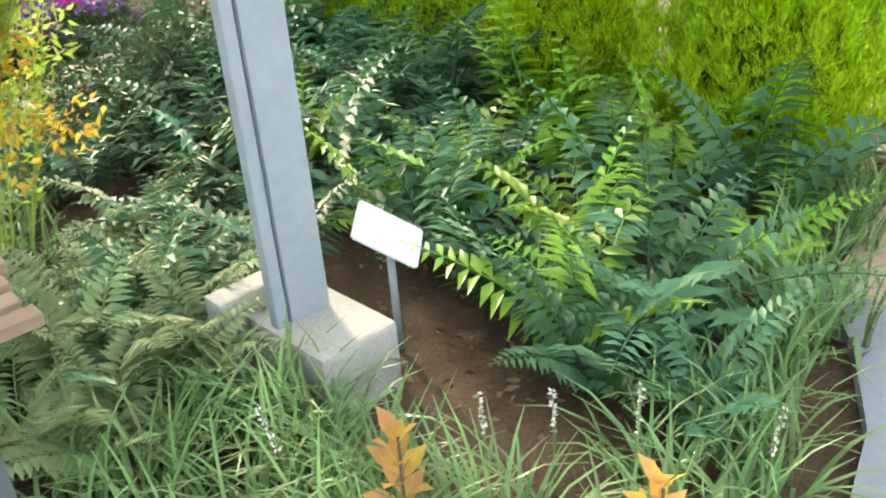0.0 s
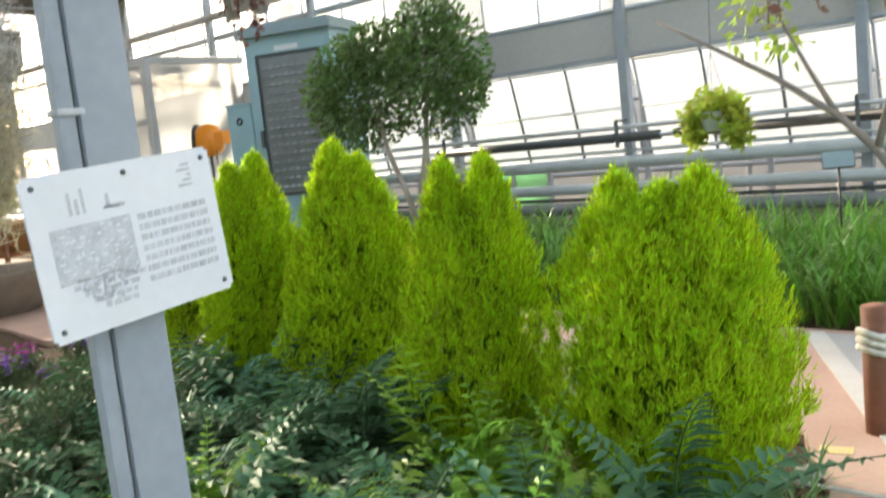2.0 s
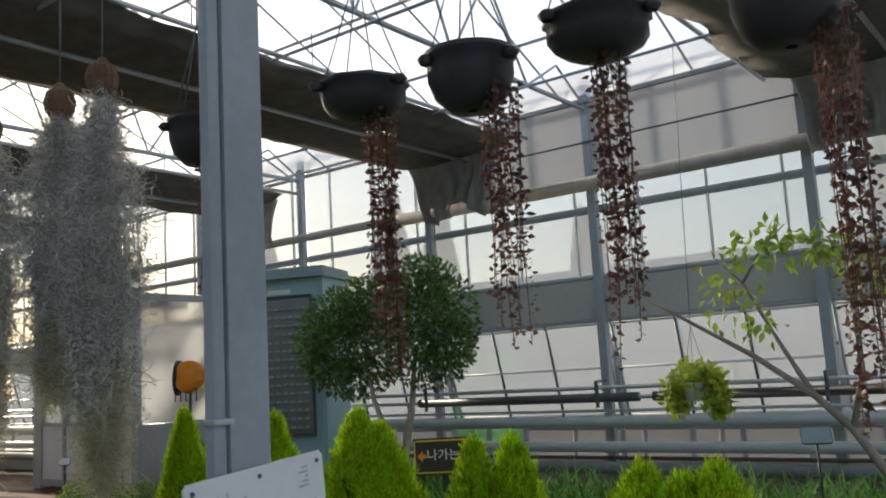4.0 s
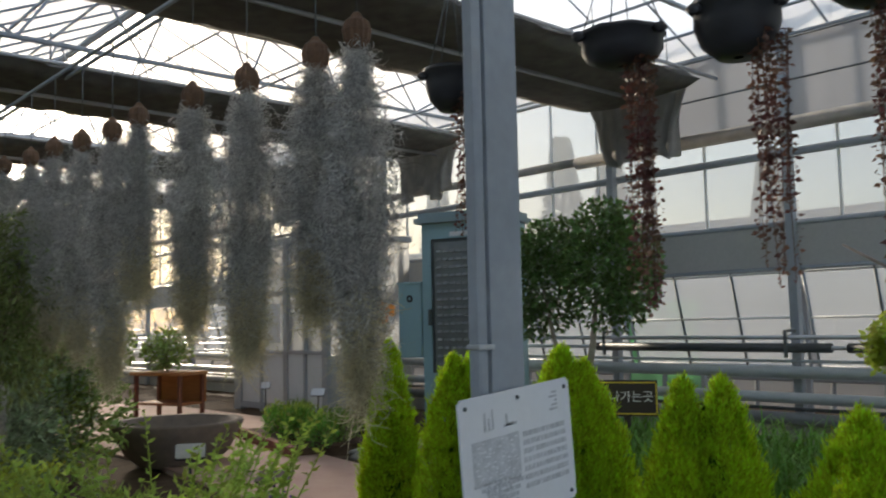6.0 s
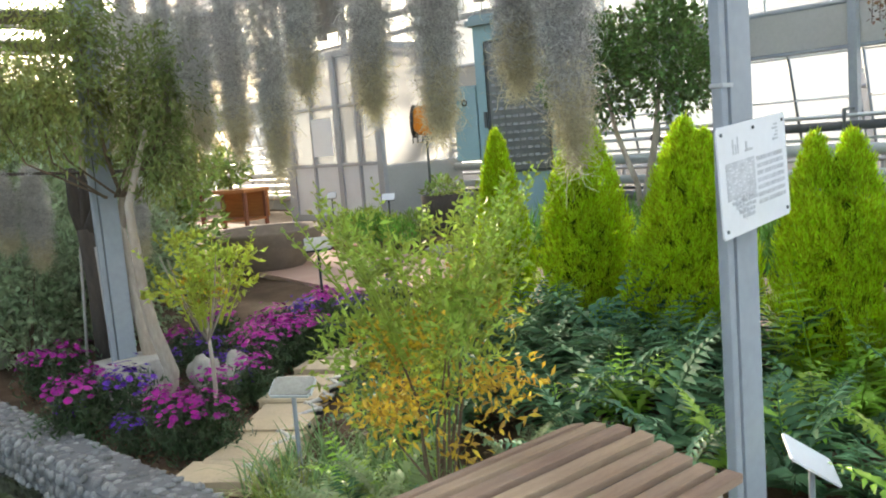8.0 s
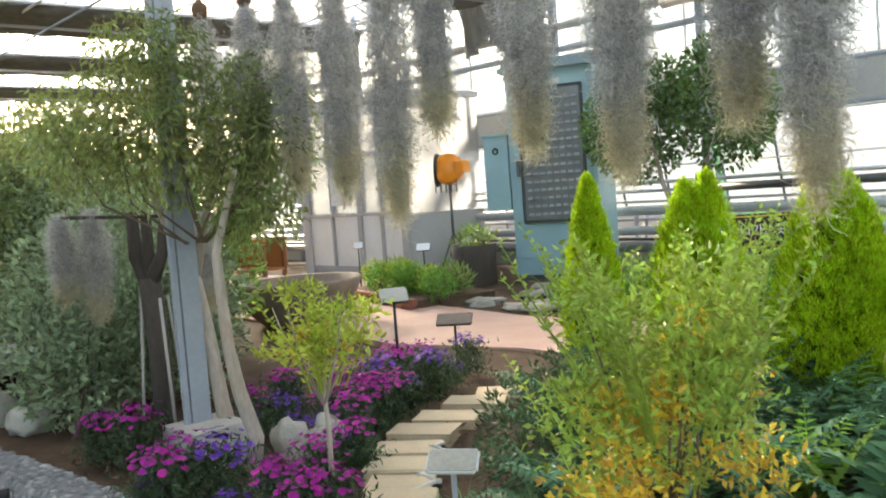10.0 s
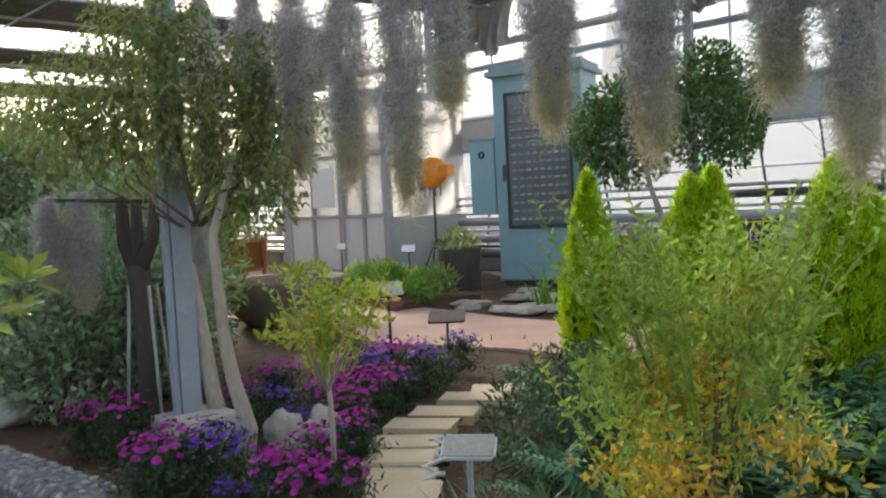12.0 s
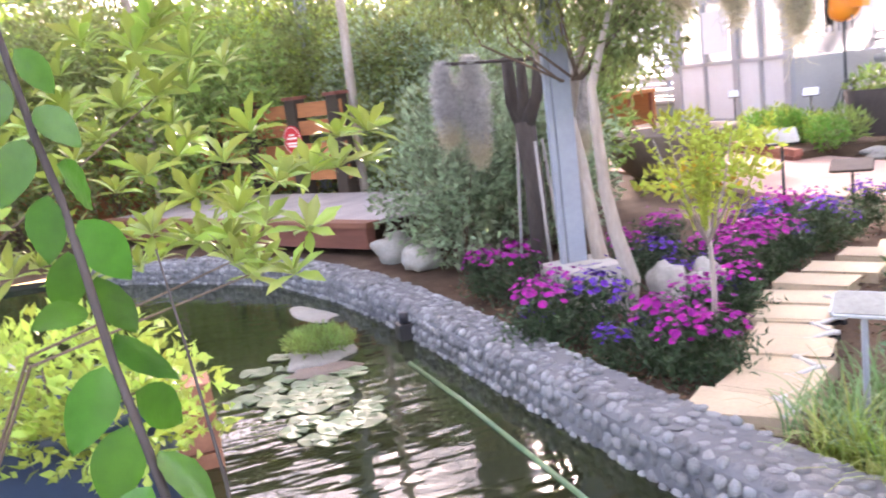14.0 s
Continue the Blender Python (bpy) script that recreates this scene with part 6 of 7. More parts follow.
# rope fence post and plant stand by the path
post = thing("rope_post", (-0.67, 4.905, 0), "brown wooden post wound with white rope", "post")
tube("post", [(0, 0, 0), (0, 0, 0.58)], [0.07, 0.068], M["bridge"], post, 14)
for k in range(3):
    pts = [(0.078 * math.cos(a), 0.078 * math.sin(a), 0.40 + 0.035 * k + 0.01 * math.sin(a * 2)) for a in np.linspace(0, 6.283, 17)]
    tube("rope_turn", pts, 0.016, M["rope"], post, 8)
rp = thing("barrier_rope", (-0.67, 4.905, 0), "sagging white rope along the path", "rope")
tube("rope", [(0.09 + 2.4 * t, -0.04 - 2.6 * t, 0.42 - 0.9 * t * (1 - t)) for t in np.linspace(0, 1, 14)], 0.013, M["rope"], rp, 8)
post = thing("rope_post", (1.9, 2.35, 0), "brown wooden post wound with white rope", "post")
tube("post", [(0, 0, 0), (0, 0, 0.58)], [0.07, 0.068], M["bridge"], post, 14)
st = thing("plant_stand", (-0.33, 6.02, 0), "orange brown wooden box stand beside the path", "stand")
for z in (0.12, 0.32):
    box("board", (-0.4, -0.25, z), (0.4, -0.22, z + 0.17), M["planter"], st, 0.004)
    box("board", (-0.4, 0.22, z), (0.4, 0.25, z + 0.17), M["planter"], st, 0.004)
box("top", (-0.45, -0.28, 0.5), (0.45, 0.28, 0.54), M["deckgrey"], st, 0.006)
for x in (-0.38, 0.33):
    for y in (-0.24, 0.19):
        box("leg", (x, y, 0), (x + 0.05, y + 0.05, 0.5), M["planter"], st)

# stepping slabs, edging and rocks
steps = [(-3.66, 1.27, 0.44), (-3.76, 1.46, 0.36), (-3.89, 1.63, 0.34), (-4.06, 1.80, 0.34), (-4.25, 1.96, 0.34), (-4.46, 2.14, 0.36), (-4.69, 2.38, 0.38), (-4.87, 2.66, 0.40), (-5.01, 2.99, 0.42), (-5.11, 3.34, 0.42), (-5.16, 3.68, 0.40)]
srng = np.random.RandomState(230)
for i, (x, y, w) in enumerate(steps):
    s = thing("stepping_slab", (x, y, 0), "sand coloured rough stone stepping slab", "stepping stone", "stepping slabs", turn=36 + srng.uniform(-6, 6))
    bm = box_bm(bmesh.new(), (-w / 2, -0.125, -0.04), (w / 2, 0.125, 0.055 + 0.012 * (i % 2)), 0.012)
    for q in bm.verts:
        q.co += Vector((srng.normal(), srng.normal(), 0)) * 0.006
    part("slab", bm, M["slab"], s)


def rock(x, y, z, sx, sy, sz, seed, label, mt="stone", name="rock"):
    bm = bmesh.new()
    bmesh.ops.create_icosphere(bm, subdivisions=3, radius=1)
    for q in bm.verts:
        k = 1 + 0.42 * noise.noise(q.co * 1.3 + Vector((seed, 0, 0))) + 0.14 * noise.noise(q.co * 3.2 + Vector((0, seed, 0)))
        q.co = Vector((q.co.x * sx * k, q.co.y * sy * k, q.co.z * sz * k))
    ob = part(name, bm, M[mt], None, "", True)
    ob.matrix_world = pose(x, y, z, 0, 0, seed * 37)
    return tagged(ob, label, "rock", "garden rocks")


rock(-7.95, 1.12, 0.09, 0.19, 0.16, 0.14, 3, "rounded grey boulder at the end of the bridge")
rock(-7.5, 1.2, 0.07, 0.19, 0.16, 0.12, 4, "rounded pale boulder at the end of the bridge")
rock(-5.22, 1.95, 0.10, 0.13, 0.10, 0.13, 5, "pale yellowish rugged rock among the asters")
rock(-5.02, 2.0, 0.08, 0.14, 0.10, 0.11, 6, "pale yellowish rugged rock among the asters")
rock(-5.1, 2.12, 0.14, 0.10, 0.09, 0.10, 7, "pale yellowish rugged rock among the asters")
for i in range(22):
    rock(-9.3 + 1.7 * srng.rand(), 6.75 + 1.9 * srng.rand(), 0.02, srng.uniform(0.14, 0.26), srng.uniform(0.12, 0.2), 0.05, 20 + i, "flat grey paving rock in front of the cabinet", "stone", "flat_rock")

edge = thing("bed_edging", (0, 0, 0), "wavy white and black metal bed edging beside the steps", "edging")
for mt, z, r in (("rope", 0.055, 0.013), ("black", 0.03, 0.012)):
    pts = []
    for i in range(150):
        t = i / 149
        x, y = -3.47 - 1.1 * t, 1.27 + 1.28 * t
        w = 0.065 * math.sin(t * 44)
        s = 0.03 * math.sin(t * 88)
        pts.append((x + 0.71 * w - 0.71 * s, y + 0.71 * w + 0.71 * s, z))
    tube("band", pts, r, M[mt], edge, 6)
low = thing("low_rope", (-0.9, 4.16, 0), "thin white rope lying low along the bed edge", "rope")
tube("rope", [(1.6 * t, 0.05 * t, 0.075 - 0.02 * math.sin(3.1 * t)) for t in np.linspace(0, 1, 10)], 0.009, M["rope"], low, 6)
for i, (x, y, h) in enumerate(((-0.60, 2.03, 0.36), (-0.47, 2.13, 0.38), (-0.25, 2.25, 0.36), (-0.98, 1.62, 0.38), (-0.72, 1.95, 0.34))):
    sp = thing("flower_spike", (x, y, 0), "thin pale flower spike rising from the tufted grass", "flower", "flower spikes")
    tube("stalk", [(0, 0, 0), (0.02, -0.02, h * 0.6), (0.05, -0.06, h)], [0.003, 0.0025, 0.0015], M["fern_pale"], sp, 5)
    pb = np.array([(0.02 + 0.03 * t, -0.02 - 0.04 * t, h * (0.6 + 0.4 * t)) for t in np.linspace(0, 1, 34)])
    put("inflorescence", fast_mesh("inflorescence", *leaves(pb, srng.normal(size=pb.shape), 0.011, 0.008, srng), M["rope"]), sp, None, "cream florets")

# bridge
U, N = Vector((0.863, 0.503, 0)), Vector((-0.503, 0.863, 0))
br = thing("footbridge", (-8.08, 1.15, 0), "low red brown timber footbridge over the pond with plank rails", "bridge")
br.matrix_world = Matrix.Translation((-8.08, 1.15, 0)) @ Matrix(((U.x, N.x, 0, 0), (U.y, N.y, 0, 0), (0, 0, 1, 0), (0, 0, 0, 1)))
box("beam", (-4.8, -0.03, 0.06), (-0.3, 0.08, 0.25), M["bridge"], br, 0.008, "red brown edge beam")
box("edge_board", (-4.85, -0.07, 0.25), (-0.25, 0.10, 0.30), M["bridge"], br, 0.006)
box("beam", (-4.8, 1.6, 0.06), (0.0, 1.7, 0.25), M["bridge"], br, 0.008)
for k in range(32):
    box("deck_board", (-4.8 + 0.142 * k, 0.1, 0.262), (-4.8 + 0.142 * k + 0.132, 1.7, 0.295), M["deckgrey"], br)
for x in (-1.75, -3.6):
    box("pier", (x - 0.08, -0.02, -0.7), (x + 0.08, 0.12, 0.06), M["bridge"], br, 0.01)
    box("pier", (x - 0.08, 1.55, -0.7), (x + 0.08, 1.7, 0.06), M["bridge"], br, 0.01)
for x in (-4.9, -4.05, -3.2, -2.45):
    p = box("rail_post", (x - 0.09, 1.72, 0.0), (x + 0.09, 1.90, 1.42), M["signboard"], br, 0.01, "dark brown rail post")
    box("post_cap", (x - 0.11, 1.70, 1.42), (x + 0.11, 1.92, 1.46), M["bridge"], p, 0.006)
for z in (0.45, 0.72, 0.99, 1.2):
    box("rail_plank", (-5.4, 1.76, z), (-2.35, 1.80, z + 0.17), M["planter"], br, 0.004, "orange brown rail plank")
rs = thing("round_sign", (0, 0, 0), "round red notice with white lettering on the bridge rail", "sign")
rs.matrix_world = br.matrix_world @ pose(-3.2, 1.70, 0.95, 90, 0, 0)
lathe("disc", [(0.001, 0.006), (0.165, 0.006), (0.17, 0.003), (0.17, -0.004)], M["red"], rs, 32)
lathe("ring", [(0.150, 0.0065), (0.150, 0.009), (0.157, 0.009), (0.157, 0.0065)], M["cream"], rs, 32, "white ring")
for y, w in ((0.06, 0.1), (0.02, 0.18), (-0.04, 0.2), (-0.075, 0.15)):
    box("print_bar", (-w / 2, y - 0.011, 0.0065), (w / 2, y + 0.011, 0.008), M["cream"], rs)
box("fixing", (-0.02, -0.02, -0.05), (0.02, 0.02, -0.004), M["steel_dark"], rs)

# stone basin, raised bed and the things at the far side of the path
basin = thing("stone_basin", (-10.1, 5.2, 0), "wide low grey brown stone basin beside the path", "basin")
lathe("bowl", [(0.45, 0.0), (0.62, 0.15), (0.74, 0.38), (0.80, 0.50), (0.78, 0.53), (0.68, 0.52), (0.62, 0.40), (0.01, 0.36)], M["clay"], basin, 32)
raised = thing("raised_bed", (-10.4, 7.15, 0), "low brick-edged raised bed full of green plants", "raised bed", turn=-14)
box("fill", (-1.28, -0.5, -0.05), (1.28, 0.7, 0.12), M["soil"], raised)
for r in range(2):
    for k in range(12):
        box("brick", (-1.36 + 0.225 * k + 0.05 * r, -0.60, 0.0 + 0.085 * r), (-1.36 + 0.225 * k + 0.05 * r + 0.215, -0.50, 0.078 + 0.085 * r), M["brick"], raised, 0.004)
for i in range(9):
    shrub("bed_plant", (-11.4 + 0.28 * i, 7.45 + 0.25 * math.sin(i * 2.1) - 0.07 * i, 0.1), [(0, 0, 0.2, 0.26, 0.24, 0.2)], 420, 0.13 if i % 2 else 0.07, 0.022 if i % 2 else 0.03, ("shrub", "bushfar", "lily")[i % 3], "bushy green plant in the raised bed", "plant", 240 + i, "plants of the raised bed", 3, up=0.8)
log = thing("log_planter", (-10.6, 8.75, 0), "short hollow log with a small plant", "planter")
lathe("log", [(0.34, 0.0), (0.33, 0.3), (0.36, 0.62), (0.3, 0.62), (0.28, 0.5), (0.01, 0.5)], M["bark_dark"], log, 18)
shrub("log_plant", (-10.6, 8.75, 0.5), [(0, 0, 0.2, 0.3, 0.3, 0.2)], 260, 0.12, 0.04, "bushfar", "small leafy plant growing in a hollow log", "plant", 260, stems=3)
for i, (x, y) in enumerate(((-14.9, 7.3),)):
    t = thing("plant_table", (x, y, 0), "dark reddish wooden plant table", "table", "plant tables", turn=20)
    box("top", (-0.6, -0.35, 0.82), (0.6, 0.35, 0.88), M["planter"], t, 0.008)
    box("back_panel", (-0.58, 0.30, 0.34), (0.58, 0.33, 0.82), M["planter"], t)
    box("shelf", (-0.55, -0.3, 0.3), (0.55, 0.3, 0.34), M["planter"], t)
    for dx in (-0.55, 0.5):
        for dy in (-0.3, 0.25):
            box("leg", (dx, dy, 0), (dx + 0.06, dy + 0.06, 0.82), M["bridge"], t)
    shrub("potted_plant", (x, y, 0.88), [(0, 0, 0.4, 0.5, 0.42, 0.36), (-0.4, 0, 0.3, 0.35, 0.3, 0.3)], 900, 0.12, 0.055, "bushfar", "leafy potted plant on a wooden table", "plant", 262 + i, "potted plants", 4)

# pond life
prng = np.random.RandomState(270)


def lily_pad(x, y, r, turn):
    n = 18
    v = [(0, 0, 0)] + [(r * math.cos(a), r * math.sin(a), 0.006 * math.sin(3 * a)) for a in np.linspace(0.18, 6.1, n)]
    v += [(p[0], p[1], p[2] - 0.006) for p in v]
    m = n + 1
    f = [(0, i, i + 1) for i in range(1, n)] + [(m, m + i + 1, m + i) for i in range(1, n)] + [(i, m + i, m + i + 1, i + 1) for i in range(1, n)]
    ob = put("lily_pad", mesh_of("lily_pad", v, f, M["lilypad"]))
    ob.matrix_world = pose(x, y, -0.068, 0, 0, turn)
    return tagged(ob, "round notched lily pad floating on the pond", "lily pad", "lily pads")


for i in range(46):
    a, r = prng.rand() * 6.283, prng.rand() ** 0.6
    x, y = -5.35 + 0.8 * r * math.cos(a), -0.12 + 0.36 * r * math.sin(a)
    if inside(x, y + 0.15, POND):
        lily_pad(x, y, prng.uniform(0.05, 0.10), prng.rand() * 360)
isle = rock(-5.92, 0.05, -0.08, 0.26, 0.2, 0.06, 9, "small dark rock island topped with moss in the pond")
shrub("pond_moss", (-5.92, 0.05, -0.03), [(0, 0, 0.04, 0.25, 0.2, 0.06)], 1500, 0.05, 0.012, "bushfar", "bright green water moss on the small rock island", "moss", 271, stems=0, up=1.0)
rock(-6.9, 0.2, -0.12, 0.45, 0.16, 0.07, 10, "dark wet rock just above the water")
rock(-5.6, 0.0, -0.10, 0.25, 0.1, 0.06, 12, "dark wet driftwood rock among the lily pads", "clay")
pump = thing("pond_pump", (-5.9, 0.57, -0.08), "small black pump standing at the pond kerb", "pump")
box("housing", (-0.06, -0.05, -0.4), (0.06, 0.05, 0.10), M["black"], pump, 0.012)
tube("spout", [(0, 0, 0.1), (0, 0, 0.16)], 0.03, M["black"], pump, 10)
pp = thing("pond_pipe", (0, 0, 0), "long pale green pipe lying under the water", "pipe")
tube("pipe", [(-5.4, 0.44, -0.071), (-4.7, 0.48, -0.072), (-3.0, 0.51, -0.073)], 0.011, M["lilypad"], pp, 10)

# plants in pots beside the walker
tubp = thing("planter_tub", (-3.5, -1.04, 0), "dark blue tub with climbing plants beside the pond", "planter")
lathe("tub", [(0.2, -0.6), (0.24, 0.0), (0.30, 0.62), (0.33, 0.66), (0.29, 0.66), (0.27, 0.6), (0.01, 0.58)], M["bluepot"], tubp, 28)
shrub("tub_greens", (-3.48, -1.02, 0.58), [(0, 0, 0.14, 0.38, 0.34, 0.18), (0.3, 0.18, 0.08, 0.24, 0.24, 0.18), (0.2, -0.2, 0.16, 0.26, 0.26, 0.18)], 2200, 0.05, 0.022, "shrub", "fine yellow green trailing plant filling the blue tub", "plant", 280, stems=3)
bw = thing("brick_pillar", (-4.72, -0.72, 0.05), "low orange brick pillar at the pond edge", "pillar")
for r in range(7):
    box("brick", (-0.1, -0.11, -0.45 + 0.1 * r), (0.1, 0.11, -0.36 + 0.1 * r), M["brick"], bw, 0.006)

az = thing("azalea", (-2.1, -0.9, 0), "azalea with whorls of yellow green leaves", "shrub")
arn = np.random.RandomState(290)
heads = []
for i in range(150):
    y = arn.uniform(-0.25, 0.30)
    top = 0.62 - 0.35 * max(0, y - 0.12)
    heads.append((arn.uniform(-0.12, 0.34), y, 0.9 + top * arn.uniform(0.42, 1.0) ** 0.8))
for k in range(16):
    t = k / 15
    heads.append((0.2 + 0.06 * arn.normal(), 0.22 + 0.20 * t, 1.225 + 0.07 * t + 0.022 * arn.normal()))
form = np.array([(0, 0, 0), (-0.32, 0.3, 0.06), (0, 0.32, 0), (0.32, 0.3, 0.06), (-0.5, 0.68, 0.03), (0, 0.7, -0.03), (0.5, 0.68, 0.03), (0, 1, -0.12)])
fc = [(0, 2, 1), (0, 3, 2), (1, 2, 5), (1, 5, 4), (2, 3, 6), (2, 6, 5), (4, 5, 7), (5, 6, 7)]
WHORL = []
for w in range(4):
    m = 11
    b = np.arange(m) * 2.4 + w
    el = np.linspace(-0.1, 1.3, m)
    D = np.stack([np.cos(b), np.sin(b), el], 1)
    V, F = leaves(np.zeros((m, 3)), D, 0.036 * arn.uniform(0.75, 1.15, m), 0.0115, arn, form, fc, up=np.array([0, 0, 1.0]) + 0 * D)
    WHORL.append(fast_mesh("leaf_whorl", V, F, M["azalea"]))
for i, (hx, hy, hz) in enumerate(heads):
    put("leaf_whorl", WHORL[i % 4], az, pose(hx, hy, hz, arn.uniform(-30, 30), arn.uniform(-30, 30), arn.rand() * 360))
for i, (hx, hy, hz) in enumerate(heads[::14]):
    tube("twig", [(0.0, -0.15, 0.74), (hx * 0.4 + arn.normal() * 0.02, hy * 0.4 - 0.06, 0.7 * hz + 0.28), (hx, hy, hz)], [0.003, 0.002, 0.0008], M["twig"], az, 5)
tube("trunk", [(0, -0.16, -0.03), (0.02, -0.13, 0.4), (0.0, -0.15, 0.75)], [0.014, 0.011, 0.008], M["twig"], az, 6)

cl = thing("climber", (-1.62, -0.75, 0), "climbing stem with large fresh green leaves near the rail", "climber")
stem = [(0.06, 0.06, -0.02), (0.05, 0.04, 0.7), (0.03, 0.023, 1.12), (0.002, 0.006, 1.206), (-0.01, -0.001, 1.266), (-0.014, -0.007, 1.316), (-0.015, -0.015, 1.357), (-0.01, -0.024, 1.43), (-0.02, -0.04, 1.6)]
tube("stem", stem, [0.0034, 0.0034, 0.0032, 0.003, 0.003, 0.0028, 0.0026, 0.0022, 0.0015], M["bark_dark"], cl, 6)
tube("stem", [(0.06, 0.08, 0.3), (0.029, 0.062, 1.118), (0.0, 0.053, 1.203), (-0.03, 0.045, 1.27)], [0.0016, 0.0013, 0.001, 0.0007], M["bark_dark"], cl, 6)
big, bigf = [], []
for r in range(11):
    t = r / 10
    w = 0.5 * math.sin(math.pi * t ** 0.8) ** 0.85 + 0.004
    for c in range(5):
        q = (c - 2) / 2
        big.append((q * w, t, 0.10 * abs(q) * w + 0.012 * math.sin(r * 2.6) * abs(q) - 0.14 * t * t))
for r in range(10):
    for c in range(4):
        k = r * 5 + c
        bigf += [(k, k + 1, k + 6), (k, k + 6, k + 5)]
big = np.array(big)
sz = [p[2] for p in stem]
for i in range(34):
    z = 0.86 + 0.66 * (i / 33) ** 0.9
    sy = 1 if i % 2 else -1
    x, y = np.interp(z, sz, [p[0] for p in stem]), np.interp(z, sz, [p[1] for p in stem])
    L = arn.uniform(0.040, 0.062) * (0.75 if z > 1.36 else 1.0)
    D = (0.3 * arn.normal(), sy * arn.uniform(0.15, 0.6), -0.9 + 0.3 * arn.normal() + 1.2 * max(0, z - 1.33) / 0.2)
    V, F = leaves(np.array([[x, y + sy * 0.006, z]]), np.array([D]), L, L * 0.56, arn, big, bigf, up=np.array([[1.0, 0.25 * arn.normal(), 0.45 + 0.2 * arn.normal()]]))
    o = put("leaf", fast_mesh("leaf", V, F, M["bigleaf"]), cl)
    o.data.polygons.foreach_set("use_smooth", [True] * len(o.data.polygons))

# slim pale trunk beyond the bridge and wooden fence at the far end
for i, (x, y, h) in enumerate(((-11.15, 1.67, 4.6), (-13.4, -0.6, 4.2))):
    t = thing("bamboo_pole", (x, y, 0), "slim pale bare pole rising beyond the bridge", "pole", "pale poles")
    tube("pole", [(0, 0, -0.05), (0.03, 0.02, h * 0.5), (0.0, 0.0, h)], [0.06, 0.055, 0.05], M["bark_pale"], t, 10)
fe = thing("plank_fence", (-15.5, 0.0, 0), "orange brown plank fence at the far end", "fence", turn=90)
for k in range(30):
    box("plank", (-5.5 + 0.36 * k, -0.02, 0.0), (-5.5 + 0.36 * k + 0.33, 0.02, 1.15 + 0.05 * (k % 3)), M["planter"], fe, 0.004)

# stones and litter on the soil
lrng = np.random.RandomState(310)
for i, (x, y) in enumerate(((-0.62, 3.55), (-0.72, 3.85), (-0.5, 3.25), (-0.80, 4.35))):
    rock(x, y, 0.02, 0.06, 0.05, 0.04, 60 + i, "small grey edging stone between bed and path")
n = 5200
LP = np.stack([lrng.uniform(-6.6, -0.3, n), 1.1 + 3.2 * lrng.rand(n) ** 1.3, lrng.uniform(0.012, 0.03, n)], 1)
LD = lrng.normal(size=(n, 3)) * np.array([1, 1, 0.25])
tagged(put("leaf_litter", fast_mesh("leaf_litter", *leaves(LP, LD, lrng.uniform(0.015, 0.05, n), lrng.uniform(0.008, 0.02, n), lrng), M["litter"])), "dry brown leaf litter and clods on the soil", "litter", kind="stuff")

# pebbles of the kerb
def pebble_mesh(seed):
    bm = bmesh.new()
    bmesh.ops.create_icosphere(bm, subdivisions=1, radius=1)
    for q in bm.verts:
        q.co *= 1 + 0.34 * noise.noise(q.co * 1.5 + Vector((seed, seed, 0)))
    me = bpy.data.meshes.new("pebble")
    bm.to_mesh(me)
    bm.free()
    me.materials.append(M["pebble"])
    me.polygons.foreach_set("use_smooth", [True] * len(me.polygons))
    return me


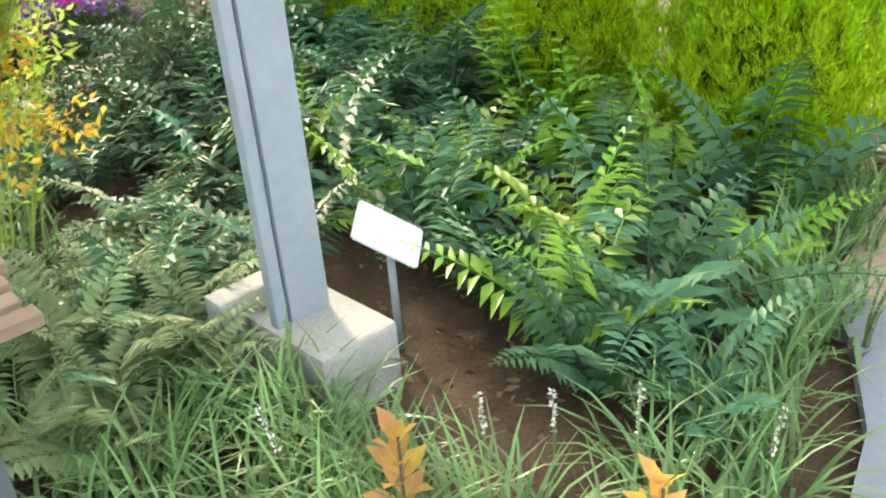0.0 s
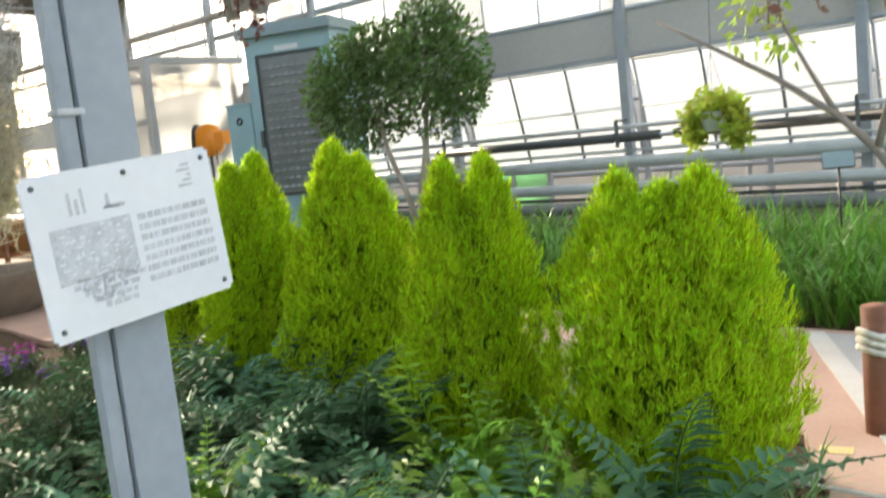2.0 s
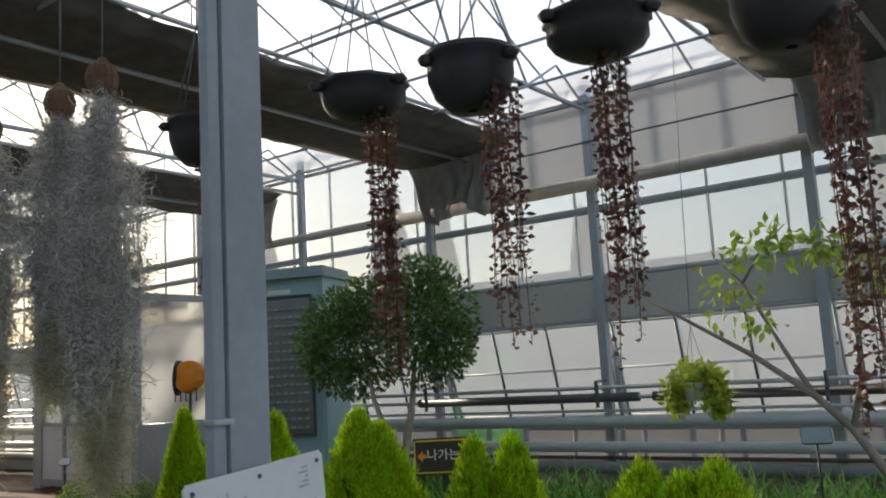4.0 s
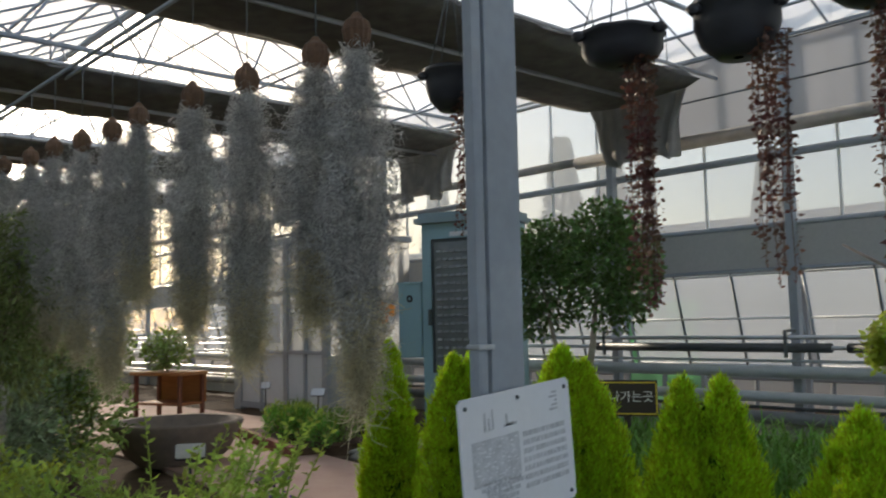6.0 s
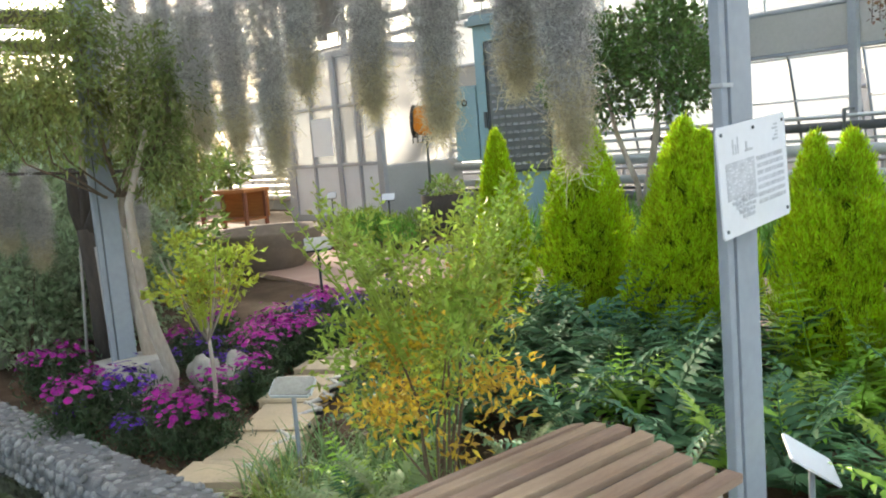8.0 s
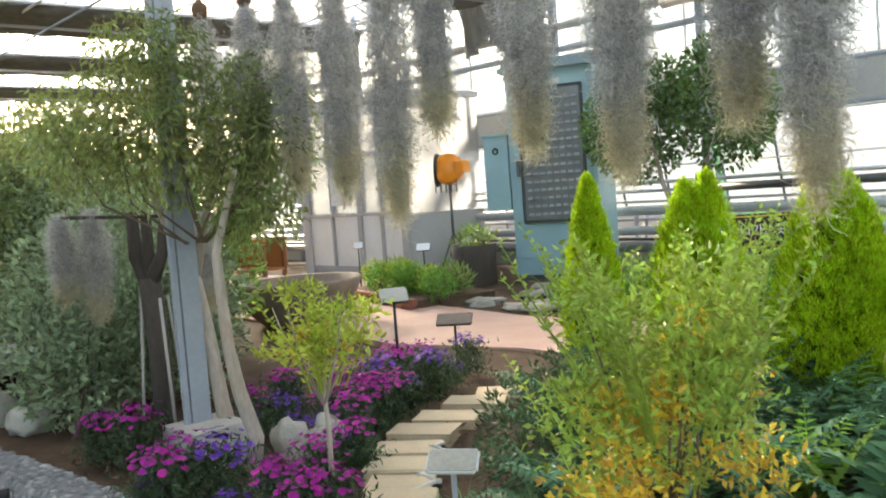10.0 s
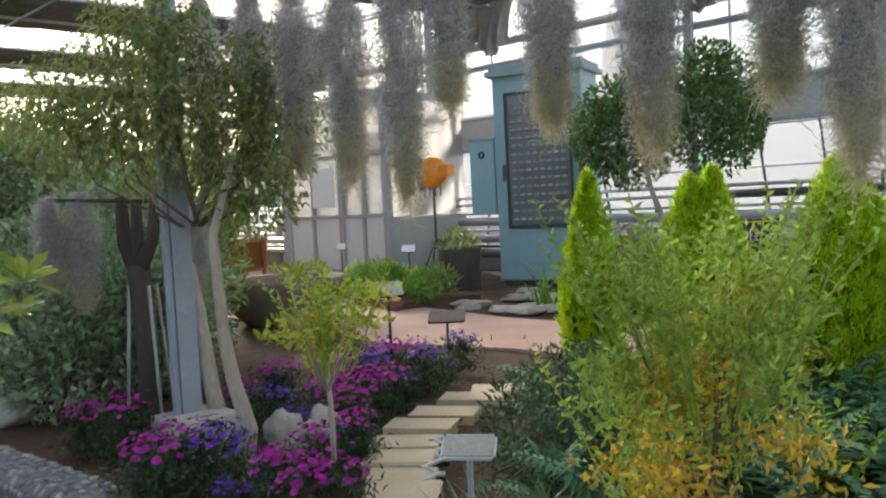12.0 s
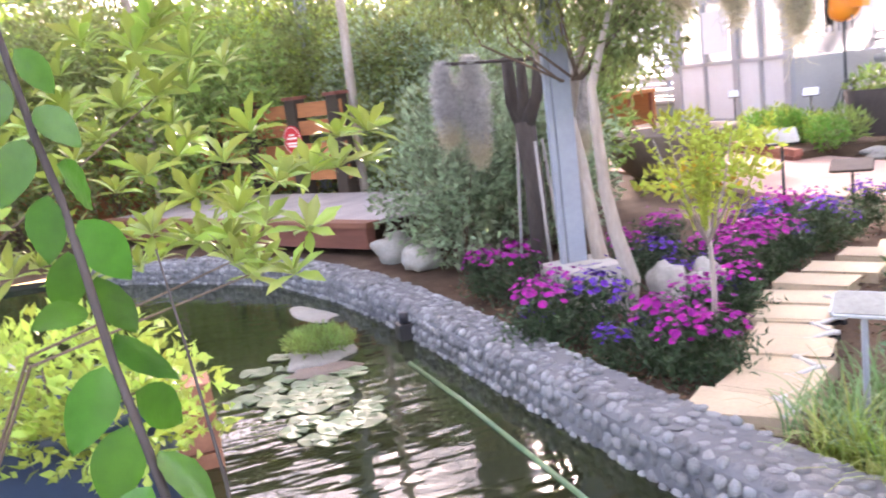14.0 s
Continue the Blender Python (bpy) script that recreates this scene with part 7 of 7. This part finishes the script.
def pebbles():
    rng = np.random.RandomState(300)
    forms = [pebble_mesh(k) for k in range(5)]
    base = np.array([v.co[:] for v in forms[0].vertices])
    tri = np.array([p.vertices[:] for p in forms[0].polygons])
    pts = kerb_frames()
    acc, todo = 0.0, []
    step = 0.058
    arc = [0.0]
    for a, b in zip(pts, pts[1:]):
        arc.append(arc[-1] + math.hypot(b[0] - a[0], b[1] - a[1]))
    xs, ys = [p[0] for p in pts], [p[1] for p in pts]
    prof = [(0.15, 0.02), (0.125, 0.088), (-0.115, 0.092), (-0.15, 0.055), (-0.17, -0.06), (-0.178, -0.16)]
    parc = [0.0]
    for a, b in zip(prof, prof[1:]):
        parc.append(parc[-1] + math.hypot(b[0] - a[0], b[1] - a[1]))
    rows = int(parc[-1] / step)
    for j in range(rows):
        q = (j + 0.5) * step
        o, z = np.interp(q, parc, [p[0] for p in prof]), np.interp(q, parc, [p[1] for p in prof])
        o2, z2 = np.interp(q + 0.02, parc, [p[0] for p in prof]), np.interp(q + 0.02, parc, [p[1] for p in prof])
        s = 0.5 * step * (j % 2)
        while s < arc[-1] - 0.05:
            s += step * rng.uniform(0.78, 1.28)
            x, y = np.interp(s, arc, xs), np.interp(s, arc, ys)
            x2, y2 = np.interp(s + 0.05, arc, xs), np.interp(s + 0.05, arc, ys)
            t = Vector((x2 - x, y2 - y, 0)).normalized()
            nrm = Vector((t.y, -t.x, 0))
            if nrm.y < 0:
                nrm = -nrm
            down = (nrm * (o2 - o) + Vector((0, 0, z2 - z))).normalized()
            out = t.cross(down)
            if out.z < 0 or (out.z < 0.3 and out.dot(nrm) > 0):
                out = -out
            c = Vector((x, y, 0)) + nrm * (o + rng.normal() * 0.006) + Vector((0, 0, z + rng.normal() * 0.005 - 0.003))
            a, b, d = step * rng.uniform(0.42, 0.66), step * rng.uniform(0.38, 0.56), step * rng.uniform(0.18, 0.36)
            rot = Matrix((t, down, out)).transposed().to_4x4() @ Matrix.Rotation(rng.uniform(-1.2, 1.2), 4, 'Z')
            todo.append((c, Matrix.Translation(c) @ rot @ Matrix.Diagonal((a, b, d, 1))))
    near = sorted(range(len(todo)), key=lambda i: abs(todo[i][0].x + 3.3) + (0 if todo[i][0].z > -0.1 else 5))[:300]
    near_set = set(near)
    V, F = [], []
    for i, (c, m) in enumerate(todo):
        if i in near_set:
            put("pebble", forms[i % 5], pond_kerb, m)
        else:
            mm = np.array(m)
            F.append(tri + len(V) * len(base))
            V.append(base @ mm[:3, :3].T + mm[:3, 3])
    ob = put("pebbles", fast_mesh("pebbles", np.concatenate(V), np.concatenate(F), M["pebble_mass"]), pond_kerb)
    ob.data.polygons.foreach_set("use_smooth", [True] * len(ob.data.polygons))
    ob["kind"] = "stuff"


pebbles()
